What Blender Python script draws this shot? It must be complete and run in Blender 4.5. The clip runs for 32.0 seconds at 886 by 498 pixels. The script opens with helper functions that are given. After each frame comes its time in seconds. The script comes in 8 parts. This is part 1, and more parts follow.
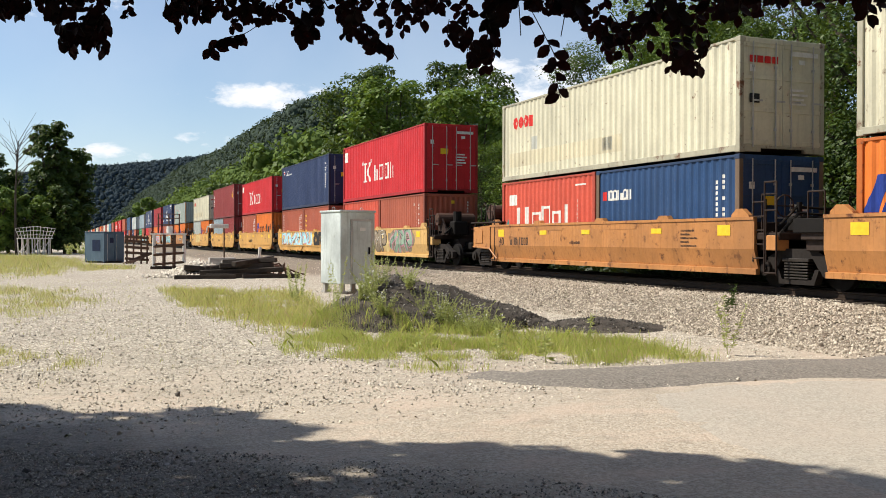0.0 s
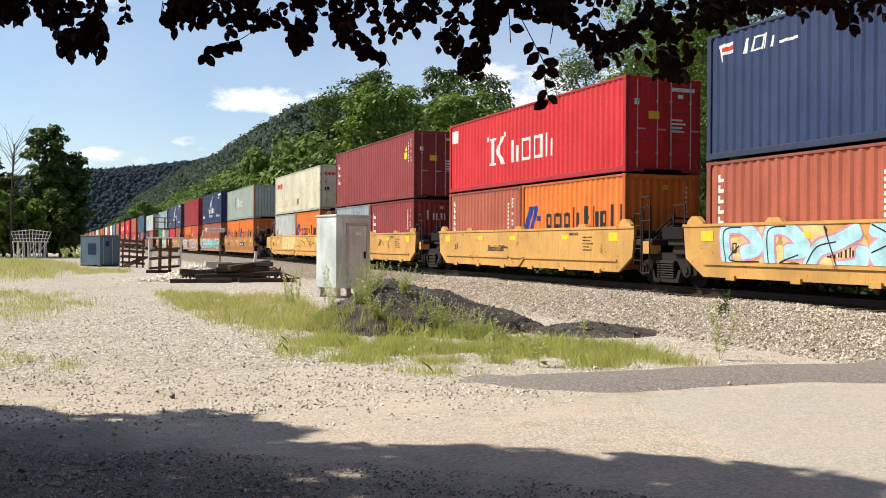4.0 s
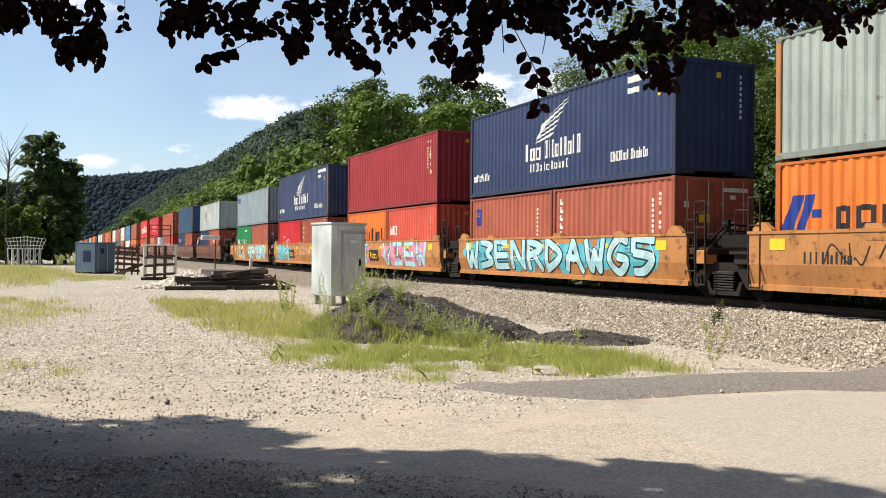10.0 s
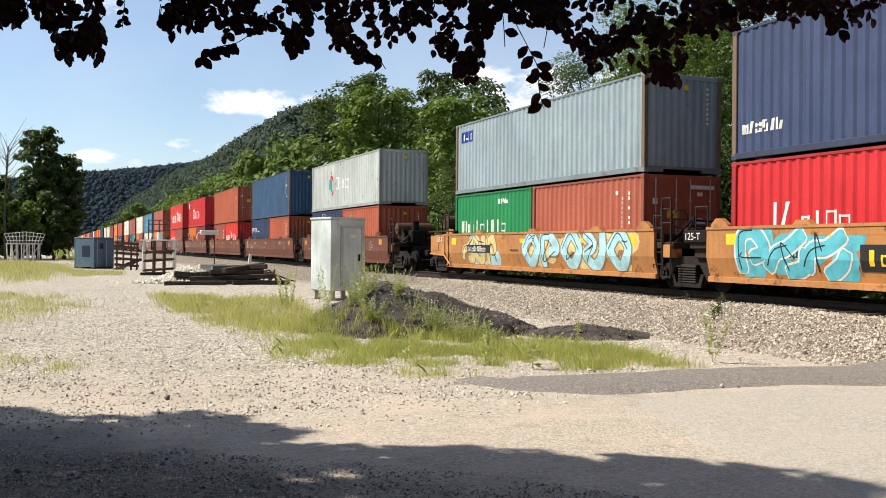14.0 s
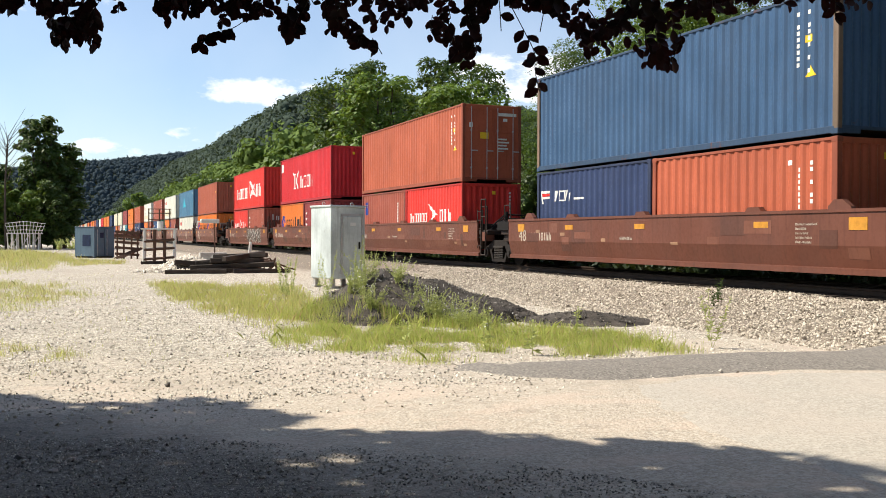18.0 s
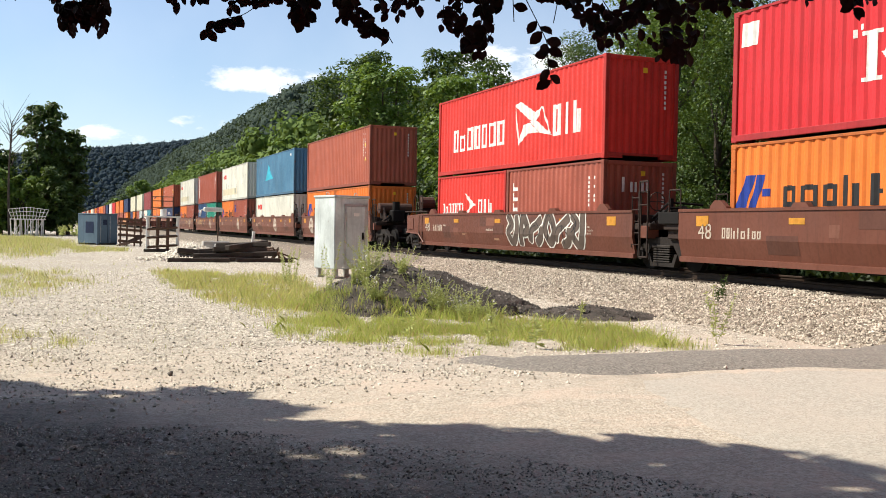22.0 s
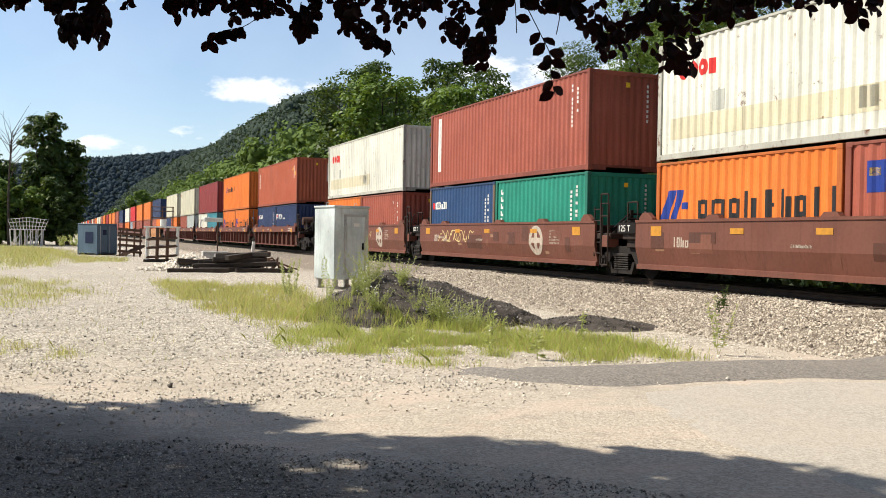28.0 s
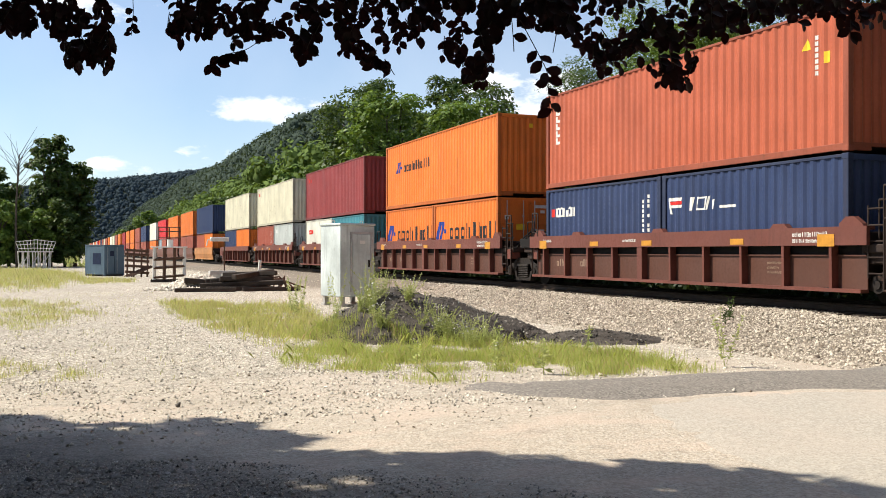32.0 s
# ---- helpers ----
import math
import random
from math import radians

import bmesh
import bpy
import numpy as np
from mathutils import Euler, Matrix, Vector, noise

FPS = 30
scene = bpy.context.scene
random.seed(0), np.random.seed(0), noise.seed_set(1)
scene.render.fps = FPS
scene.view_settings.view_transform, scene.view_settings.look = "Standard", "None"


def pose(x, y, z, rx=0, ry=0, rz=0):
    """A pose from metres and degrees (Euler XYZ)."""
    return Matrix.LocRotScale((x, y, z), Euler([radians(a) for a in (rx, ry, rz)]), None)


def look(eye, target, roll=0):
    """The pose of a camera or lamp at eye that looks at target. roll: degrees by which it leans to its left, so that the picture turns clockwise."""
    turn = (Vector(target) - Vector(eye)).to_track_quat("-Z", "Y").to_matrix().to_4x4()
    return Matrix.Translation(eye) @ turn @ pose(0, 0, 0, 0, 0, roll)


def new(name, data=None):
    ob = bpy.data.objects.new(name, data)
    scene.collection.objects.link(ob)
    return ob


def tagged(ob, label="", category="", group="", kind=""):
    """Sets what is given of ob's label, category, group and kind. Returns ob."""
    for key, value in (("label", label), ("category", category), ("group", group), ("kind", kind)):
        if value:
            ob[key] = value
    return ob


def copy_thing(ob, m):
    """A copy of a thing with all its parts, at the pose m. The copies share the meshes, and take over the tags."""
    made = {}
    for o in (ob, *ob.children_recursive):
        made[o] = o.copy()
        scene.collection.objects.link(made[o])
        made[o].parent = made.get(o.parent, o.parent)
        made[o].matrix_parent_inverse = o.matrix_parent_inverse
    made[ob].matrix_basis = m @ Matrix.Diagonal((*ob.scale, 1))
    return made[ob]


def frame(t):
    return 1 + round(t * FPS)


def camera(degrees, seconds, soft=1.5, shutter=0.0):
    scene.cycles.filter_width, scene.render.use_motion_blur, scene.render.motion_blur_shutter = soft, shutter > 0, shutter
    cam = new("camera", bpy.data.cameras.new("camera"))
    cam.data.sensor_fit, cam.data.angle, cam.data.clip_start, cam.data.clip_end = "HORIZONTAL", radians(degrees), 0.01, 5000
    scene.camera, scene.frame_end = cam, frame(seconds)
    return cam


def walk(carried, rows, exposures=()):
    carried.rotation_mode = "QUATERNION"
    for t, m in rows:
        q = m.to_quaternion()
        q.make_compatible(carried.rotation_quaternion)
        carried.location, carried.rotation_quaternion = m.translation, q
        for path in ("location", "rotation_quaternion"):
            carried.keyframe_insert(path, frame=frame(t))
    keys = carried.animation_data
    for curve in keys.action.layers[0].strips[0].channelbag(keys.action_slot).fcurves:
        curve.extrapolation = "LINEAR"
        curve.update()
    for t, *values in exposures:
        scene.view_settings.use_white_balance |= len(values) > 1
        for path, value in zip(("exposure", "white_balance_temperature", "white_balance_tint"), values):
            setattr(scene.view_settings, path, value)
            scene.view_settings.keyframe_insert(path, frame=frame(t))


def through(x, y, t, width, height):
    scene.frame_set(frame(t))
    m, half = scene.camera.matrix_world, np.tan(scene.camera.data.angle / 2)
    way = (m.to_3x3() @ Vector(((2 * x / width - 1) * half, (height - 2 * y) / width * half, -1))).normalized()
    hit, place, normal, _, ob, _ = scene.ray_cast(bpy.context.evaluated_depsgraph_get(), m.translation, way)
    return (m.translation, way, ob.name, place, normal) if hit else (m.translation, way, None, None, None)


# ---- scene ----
cam = camera(50.58, 32.0, soft=0.9, shutter=0.0)
# seconds, eye x y z, heading right of the track's line, tilt, lean
PATH = (
    (0, 0.015, 0.098, 1.618, 22.080, -0.581, 0.117),
    (0.5, 0.015, 0.107, 1.621, 22.172, -0.631, 0.141),
    (1, 0.015, 0.097, 1.618, 22.265, -0.702, 0.305),
    (1.5, 0.020, 0.086, 1.617, 22.276, -0.790, 0.409),
    (2, 0.021, 0.077, 1.615, 22.303, -0.816, 0.427),
    (2.5, 0.021, 0.054, 1.607, 22.268, -0.728, 0.521),
    (3, 0.018, 0.046, 1.608, 22.269, -0.643, 0.543),
    (3.5, 0.013, 0.030, 1.610, 22.295, -0.498, 0.378),
    (5.5, 0.009, -0.020, 1.606, 22.363, 0.328, 0.266),
    (6, 0.007, -0.028, 1.607, 22.386, 0.402, 0.255),
    (6.5, 0.003, -0.039, 1.605, 22.425, 0.454, 0.222),
    (7, 0.004, -0.048, 1.602, 22.436, 0.485, 0.261),
    (7.5, -0.000, -0.068, 1.599, 22.468, 0.479, 0.349),
    (8, 0.001, -0.053, 1.601, 22.470, 0.445, 0.333),
    (8.5, -0.002, -0.055, 1.601, 22.508, 0.401, 0.365),
    (9, -0.004, -0.047, 1.601, 22.545, 0.359, 0.349),
    (9.5, -0.005, -0.045, 1.601, 22.576, 0.287, 0.383),
    (10, -0.003, -0.046, 1.600, 22.587, 0.242, 0.520),
    (10.5, -0.005, -0.049, 1.599, 22.622, 0.151, 0.498),
    (11, -0.005, -0.058, 1.597, 22.644, 0.069, 0.561),
    (11.5, -0.003, -0.058, 1.599, 22.643, -0.046, 0.585),
    (12, -0.006, -0.059, 1.600, 22.680, -0.145, 0.592),
    (12.5, -0.008, -0.069, 1.599, 22.692, -0.117, 0.598),
    (13, -0.005, -0.041, 1.603, 22.678, -0.033, 0.596),
    (13.5, -0.008, -0.040, 1.602, 22.661, -0.031, 0.461),
    (14, -0.007, -0.029, 1.603, 22.644, -0.086, 0.453),
    (14.5, -0.008, -0.020, 1.602, 22.649, -0.200, 0.302),
    (16.5, 0.001, -0.049, 1.594, 22.609, -0.571, 0.255),
    (17, 0.003, -0.052, 1.590, 22.608, -0.659, 0.210),
    (17.5, 0.004, -0.059, 1.587, 22.618, -0.741, 0.239),
    (18, 0.005, -0.046, 1.586, 22.611, -0.818, 0.219),
    (18.5, 0.004, -0.037, 1.585, 22.639, -0.924, 0.357),
    (19, -0.005, -0.027, 1.585, 22.718, -1.019, 0.426),
    (19.5, -0.006, -0.009, 1.584, 22.737, -1.092, 0.614),
    (20, -0.010, -0.009, 1.584, 22.723, -1.158, 0.734),
    (20.5, -0.011, -0.003, 1.586, 22.678, -1.212, 0.898),
    (21, -0.010, 0.019, 1.592, 22.616, -1.278, 0.944),
    (21.5, -0.009, 0.011, 1.589, 22.531, -1.292, 1.009),
    (22, -0.004, 0.014, 1.590, 22.467, -1.329, 1.019),
    (22.5, -0.004, 0.010, 1.589, 22.445, -1.347, 0.958),
    (23, -0.000, 0.025, 1.592, 22.407, -1.328, 0.878),
    (23.5, -0.001, 0.024, 1.593, 22.385, -1.270, 0.876),
    (24, -0.001, 0.030, 1.597, 22.376, -1.218, 0.836),
    (24.5, -0.000, 0.036, 1.602, 22.379, -1.139, 0.930),
    (25, -0.001, 0.037, 1.599, 22.402, -1.050, 0.908),
    (25.5, -0.001, 0.041, 1.603, 22.422, -0.985, 0.914),
    (27.5, -0.006, 0.038, 1.600, 22.517, -0.702, 1.093),
    (28, -0.005, 0.050, 1.602, 22.480, -0.732, 0.973),
    (28.5, -0.006, 0.039, 1.599, 22.392, -0.773, 0.902),
    (29, -0.005, 0.038, 1.600, 22.286, -0.844, 0.793),
    (29.5, -0.003, 0.035, 1.600, 22.193, -0.895, 0.719),
    (30, -0.006, 0.027, 1.599, 22.146, -0.908, 0.636),
    (30.5, -0.004, 0.020, 1.600, 22.124, -0.842, 0.565),
    (31, -0.005, 0.009, 1.601, 22.116, -0.595, 0.476),
    (31.5, -0.003, 0.000, 1.604, 22.092, -0.198, 0.248),
    (32, -0.004, -0.012, 1.606, 22.068, 0.229, 0.088),
)
walk(cam, [(t, pose(x, y, z, 90 + tilt, 0, -turn) @ pose(0, 0, 0, 0, 0, lean)) for t, x, y, z, turn, tilt, lean in PATH],
     ((0, 0.28), (1, 0.31), (2, 0.41), (3, 0.40), (8, 0.36), (10, 0.38), (14, 0.42), (17, 0.52), (19, 0.58), (21, 0.56), (24, 0.42), (25, 0.43), (31, 0.47), (32, 0.53)))

# the train's way along the track: seconds, metres
TRAVEL = (
    (0, 0.00), (1, 11.33), (2, 23.11), (3, 34.43), (3.5, 40.20), (5.5, 63.83),
    (7, 81.15), (8, 92.68), (9, 104.25), (10, 115.65), (11, 127.08), (12, 138.59),
    (13, 149.94), (14, 161.29), (14.5, 166.98), (16.5, 189.72), (18, 206.74), (19, 217.68),
    (20, 228.94), (21, 240.13), (22, 251.31), (23, 262.44), (24, 273.61), (25, 284.79),
    (25.5, 290.40), (27.5, 312.69), (29, 329.34), (30, 340.36), (31, 351.45), (32, 362.61),
)

# ---- light ----
SUN = Vector((-0.80, 0.46, 0.98)).normalized()
world = bpy.data.worlds.new("sky")
scene.world = world
world.use_nodes = True
wn, wl = world.node_tree.nodes, world.node_tree.links
wn.clear()
w_out = wn.new("ShaderNodeOutputWorld")
w_bg = wn.new("ShaderNodeBackground")
w_sky = wn.new("ShaderNodeTexSky")
w_sky.sky_type, w_sky.sun_disc = "NISHITA", False
w_sky.sun_elevation, w_sky.sun_rotation = math.asin(SUN.z), math.atan2(SUN.x, SUN.y)
w_sky.air_density, w_sky.dust_density, w_sky.ozone_density = 1.0, 0.4, 3.4
w_bg.inputs["Strength"].default_value = 0.105
# low fair-weather clouds: noise by direction, kept to a few banks over the hills
w_co = wn.new("ShaderNodeTexCoord")
w_map = wn.new("ShaderNodeMapping")
w_map.inputs["Scale"].default_value = (22.0, 22.0, 48.0)
w_noise = wn.new("ShaderNodeTexNoise")
w_noise.inputs["Scale"].default_value, w_noise.inputs["Detail"].default_value = 1.0, 9.0
w_noise.inputs["Roughness"].default_value = 0.6
wl.new(w_co.outputs["Generated"], w_map.inputs["Vector"])
wl.new(w_map.outputs["Vector"], w_noise.inputs["Vector"])


def world_math(op, a, b=None, clamp=False):
    n = wn.new("ShaderNodeMath")
    n.operation, n.use_clamp = op, clamp
    for i, v in enumerate((a, b)):
        if v is None:
            continue
        if isinstance(v, (int, float)):
            n.inputs[i].default_value = v
        else:
            wl.new(v, n.inputs[i])
    return n.outputs[0]


w_sep = wn.new("ShaderNodeSeparateXYZ")
wl.new(w_co.outputs["Generated"], w_sep.inputs[0])
cover = 0.0
# banks: heading (x / y), height (z), half width, half height, weight
for bank_x, bank_z, bank_w, bank_h, weight in ((0.198, 0.148, 0.098, 0.0175, 1.2), (0.47, 0.165, 0.13, 0.036, 0.95), (0.055, 0.082, 0.05, 0.018, 0.8),
                                               (0.15, 0.098, 0.06, 0.016, 0.55), (0.02, 0.24, 0.09, 0.04, 0.6), (-0.3, 0.12, 0.14, 0.05, 1.0),
                                               (-1.2, 0.2, 0.4, 0.06, 1.0)):
    dx = world_math("DIVIDE", world_math("SUBTRACT", w_sep.outputs["X"], bank_x), bank_w)
    dz = world_math("DIVIDE", world_math("SUBTRACT", w_sep.outputs["Z"], bank_z), bank_h)
    r2 = world_math("ADD", world_math("MULTIPLY", dx, dx), world_math("MULTIPLY", dz, dz))
    m = world_math("MULTIPLY", world_math("SUBTRACT", 1.0, r2, True), weight)
    cover = world_math("MAXIMUM", cover, m) if not isinstance(cover, float) else m
thick = world_math("ADD", cover, world_math("MULTIPLY", world_math("SUBTRACT", w_noise.outputs["Fac"], 0.5), 4.0))
w_ramp = wn.new("ShaderNodeMapRange")
w_ramp.interpolation_type = "SMOOTHSTEP"
w_ramp.inputs["From Min"].default_value, w_ramp.inputs["From Max"].default_value = 0.15, 1.35
wl.new(world_math("MULTIPLY", thick, world_math("MULTIPLY", cover, 5.0, True)), w_ramp.inputs["Value"])
w_mix = wn.new("ShaderNodeMixRGB")
w_mix.inputs["Color2"].default_value = (8.2, 8.3, 8.6, 1)
# thin high veil
w_high = wn.new("ShaderNodeTexNoise")
w_high.inputs["Scale"].default_value, w_high.inputs["Detail"].default_value = 3.5, 5.0
wl.new(w_co.outputs["Generated"], w_high.inputs["Vector"])
w_veil = wn.new("ShaderNodeMapRange")
w_veil.inputs["From Min"].default_value, w_veil.inputs["From Max"].default_value = 0.3, 0.75
w_veil.inputs["To Min"].default_value, w_veil.inputs["To Max"].default_value = 0.03, 0.27
wl.new(w_high.outputs["Fac"], w_veil.inputs["Value"])
wl.new(world_math("MAXIMUM", w_ramp.outputs[0], w_veil.outputs[0]), w_mix.inputs["Fac"])
wl.new(w_sky.outputs[0], w_mix.inputs["Color1"])
wl.new(w_mix.outputs[0], w_bg.inputs["Color"])
wl.new(w_bg.outputs[0], w_out.inputs["Surface"])

sun = new("sun", bpy.data.lights.new("sun", "SUN"))
sun.data.energy, sun.data.angle, sun.data.color = 5.2, radians(0.53), (1.0, 0.925, 0.79)
sun.matrix_world = look(SUN * 60, (0, 0, 0))

# ---- materials ----
MATS = {}


def ramp_mix(nt, fac, c1, c2):
    n = nt.nodes.new("ShaderNodeMixRGB")
    for i, c in ((1, c1), (2, c2)):
        if isinstance(c, tuple):
            n.inputs[i].default_value = (*c, 1)
        else:
            nt.links.new(c, n.inputs[i])
    if isinstance(fac, (int, float)):
        n.inputs[0].default_value = fac
    else:
        nt.links.new(fac, n.inputs[0])
    return n.outputs[0]


def noise_of(nt, vec, scale, detail=4, rough=0.55, stretch=None):
    if stretch:
        mp = nt.nodes.new("ShaderNodeMapping")
        mp.inputs["Scale"].default_value = stretch
        nt.links.new(vec, mp.inputs["Vector"])
        vec = mp.outputs["Vector"]
    n = nt.nodes.new("ShaderNodeTexNoise")
    n.inputs["Scale"].default_value, n.inputs["Detail"].default_value, n.inputs["Roughness"].default_value = scale, detail, rough
    nt.links.new(vec, n.inputs["Vector"])
    return n.outputs["Fac"]


def span(nt, val, a, b, lo=0.0, hi=1.0):
    n = nt.nodes.new("ShaderNodeMapRange")
    for k, v in (("From Min", a), ("From Max", b), ("To Min", lo), ("To Max", hi)):
        n.inputs[k].default_value = v
    nt.links.new(val, n.inputs["Value"])
    return n.outputs[0]


def begin(name):
    m = bpy.data.materials.new(name)
    m.use_nodes = True
    nt = m.node_tree
    bsdf = nt.nodes["Principled BSDF"]
    co = nt.nodes.new("ShaderNodeTexCoord")
    return m, nt, bsdf, co


def bump(nt, bsdf, height, strength, dist):
    b = nt.nodes.new("ShaderNodeBump")
    b.inputs["Strength"].default_value, b.inputs["Distance"].default_value = strength, dist
    nt.links.new(height, b.inputs["Height"])
    nt.links.new(b.outputs[0], bsdf.inputs["Normal"])


def paint(name, col, rust=0.25, rough=0.5, fade=0.08, rust_col=(0.13, 0.05, 0.025), metal=0.0):
    """Weathered paint: chalky fading, run-down dirt, rust specks."""
    if name in MATS:
        return MATS[name]
    m, nt, bsdf, co = begin(name)
    info = nt.nodes.new("ShaderNodeObjectInfo")
    vec = nt.nodes.new("ShaderNodeVectorMath")
    vec.operation = "ADD"
    nt.links.new(co.outputs["Object"], vec.inputs[0])
    sc = nt.nodes.new("ShaderNodeMath")
    sc.operation = "MULTIPLY"
    sc.inputs[1].default_value = 40.0
    nt.links.new(info.outputs["Random"], sc.inputs[0])
    nt.links.new(sc.outputs[0], vec.inputs[1])
    v = vec.outputs[0]
    pale = tuple(min(0.85, c * (1 + 2 * fade) + 0.008) for c in col)
    dark = tuple(c * 0.62 for c in col)
    big = noise_of(nt, v, 0.9, 4)
    fine = noise_of(nt, v, 14.0, 5)
    runs = noise_of(nt, v, 1.0, 5, 0.6, (9.0, 9.0, 0.55))
    c = ramp_mix(nt, span(nt, big, 0.35, 0.7), col, pale)
    c = ramp_mix(nt, span(nt, runs, 0.53, 0.78, 0, 0.7), c, dark)
    c = ramp_mix(nt, span(nt, fine, 0.45, 0.8, 0, 0.25), c, dark)
    if rust:
        spots = noise_of(nt, v, 3.2, 8, 0.7)
        c = ramp_mix(nt, span(nt, spots, 0.74 - rust * 0.3, 0.80 - rust * 0.24), c, rust_col)
        smudge = noise_of(nt, v, 0.6, 6, 0.65, (1.0, 1.0, 0.5))
        c = ramp_mix(nt, span(nt, smudge, 0.46, 0.68, 0, min(0.62, 0.15 + 0.8 * rust)), c, tuple(0.50 * a + 0.018 for a in col))
        drips = noise_of(nt, v, 1.0, 6, 0.7, (16.0, 16.0, 0.4))
        c = ramp_mix(nt, span(nt, drips, 0.66 - rust * 0.12, 0.76, 0, 0.35 + 0.5 * rust), c, tuple(0.6 * a + 0.25 * b for a, b in zip(rust_col, col)))
    nt.links.new(c, bsdf.inputs["Base Color"])
    nt.links.new(span(nt, fine, 0.3, 0.8, rough - 0.1, rough + 0.2), bsdf.inputs["Roughness"])
    bsdf.inputs["Metallic"].default_value = metal
    bsdf.inputs["Specular IOR Level"].default_value = 0.25
    bump(nt, bsdf, fine, 0.15, 0.004)
    MATS[name] = m
    return m


def plain(name, col, rough=0.6, var=0.3, scale=6.0, metal=0.0, bumpy=0.2, bump_d=0.01):
    if name in MATS:
        return MATS[name]
    m, nt, bsdf, co = begin(name)
    a = noise_of(nt, co.outputs["Object"], scale, 6)
    b = noise_of(nt, co.outputs["Object"], scale * 9, 4)
    c = ramp_mix(nt, span(nt, a, 0.3, 0.7), tuple(x * (1 - var) for x in col), tuple(min(1, x * (1 + var)) for x in col))
    c = ramp_mix(nt, span(nt, b, 0.45, 0.75, 0, 0.5), c, tuple(x * (1 - var) for x in col))
    nt.links.new(c, bsdf.inputs["Base Color"])
    bsdf.inputs["Roughness"].default_value, bsdf.inputs["Metallic"].default_value = rough, metal
    bsdf.inputs["Specular IOR Level"].default_value = 0.25
    bump(nt, bsdf, b, bumpy, bump_d)
    MATS[name] = m
    return m


def leafy(name, dark, light, through=0.35, rough=0.55, brown=None, tone=0.35, dry=0.86):
    """Leaves: each one its own green, some light coming through."""
    m, nt, bsdf, co = begin(name)
    geo = nt.nodes.new("ShaderNodeNewGeometry")
    rnd = geo.outputs["Random Per Island"]
    big = noise_of(nt, co.outputs["Object"], tone, 3)
    c = ramp_mix(nt, rnd, dark, light)
    c = ramp_mix(nt, span(nt, big, 0.35, 0.65, 0, 0.6), c, tuple(0.5 * (a + b) * 0.8 for a, b in zip(dark, light)))
    if brown:
        c = ramp_mix(nt, span(nt, rnd, dry, dry + 0.08), c, brown)
    nt.links.new(c, bsdf.inputs["Base Color"])
    bsdf.inputs["Roughness"].default_value = rough
    bsdf.inputs["Specular IOR Level"].default_value = 0.3
    tr = nt.nodes.new("ShaderNodeBsdfTranslucent")
    nt.links.new(ramp_mix(nt, 0.35, c, (0.30, 0.40, 0.03) if dark[1] > dark[0] else (0.25, 0.03, 0.02)), tr.inputs["Color"])
    mix = nt.nodes.new("ShaderNodeMixShader")
    mix.inputs[0].default_value = through
    nt.links.new(bsdf.outputs[0], mix.inputs[1])
    nt.links.new(tr.outputs[0], mix.inputs[2])
    nt.links.new(mix.outputs[0], nt.nodes["Material Output"].inputs["Surface"])
    MATS[name] = m
    return m


def stony(name, light, dark, speck, scale=22.0):
    """Loose stones: each island its own grey, dusty grain."""
    m, nt, bsdf, co = begin(name)
    geo = nt.nodes.new("ShaderNodeNewGeometry")
    c = ramp_mix(nt, geo.outputs["Random Per Island"], dark, light)
    c = ramp_mix(nt, span(nt, geo.outputs["Random Per Island"], 0.9, 0.97), c, speck)
    n = noise_of(nt, co.outputs["Object"], scale, 5)
    c = ramp_mix(nt, span(nt, n, 0.4, 0.75, 0, 0.5), c, dark)
    nt.links.new(c, bsdf.inputs["Base Color"])
    bsdf.inputs["Roughness"].default_value = 0.9
    bump(nt, bsdf, n, 0.4, 0.01)
    MATS[name] = m
    return m


def cells(nt, v, scale, jitter=1.0):
    """Stones as cells: (own tone 0..1, distance from the middle)."""
    p = nt.nodes.new("ShaderNodeTexVoronoi")
    p.inputs["Scale"].default_value, p.inputs["Randomness"].default_value = scale, jitter
    nt.links.new(v, p.inputs["Vector"])
    bw = nt.nodes.new("ShaderNodeSeparateColor")
    nt.links.new(p.outputs["Color"], bw.inputs[0])
    return bw.outputs[0], p.outputs["Distance"]


def arith(nt, op, a, b):
    n = nt.nodes.new("ShaderNodeMath")
    n.operation = op
    for i, q in enumerate((a, b)):
        if isinstance(q, (int, float)):
            n.inputs[i].default_value = q
        else:
            nt.links.new(q, n.inputs[i])
    return n.outputs[0]


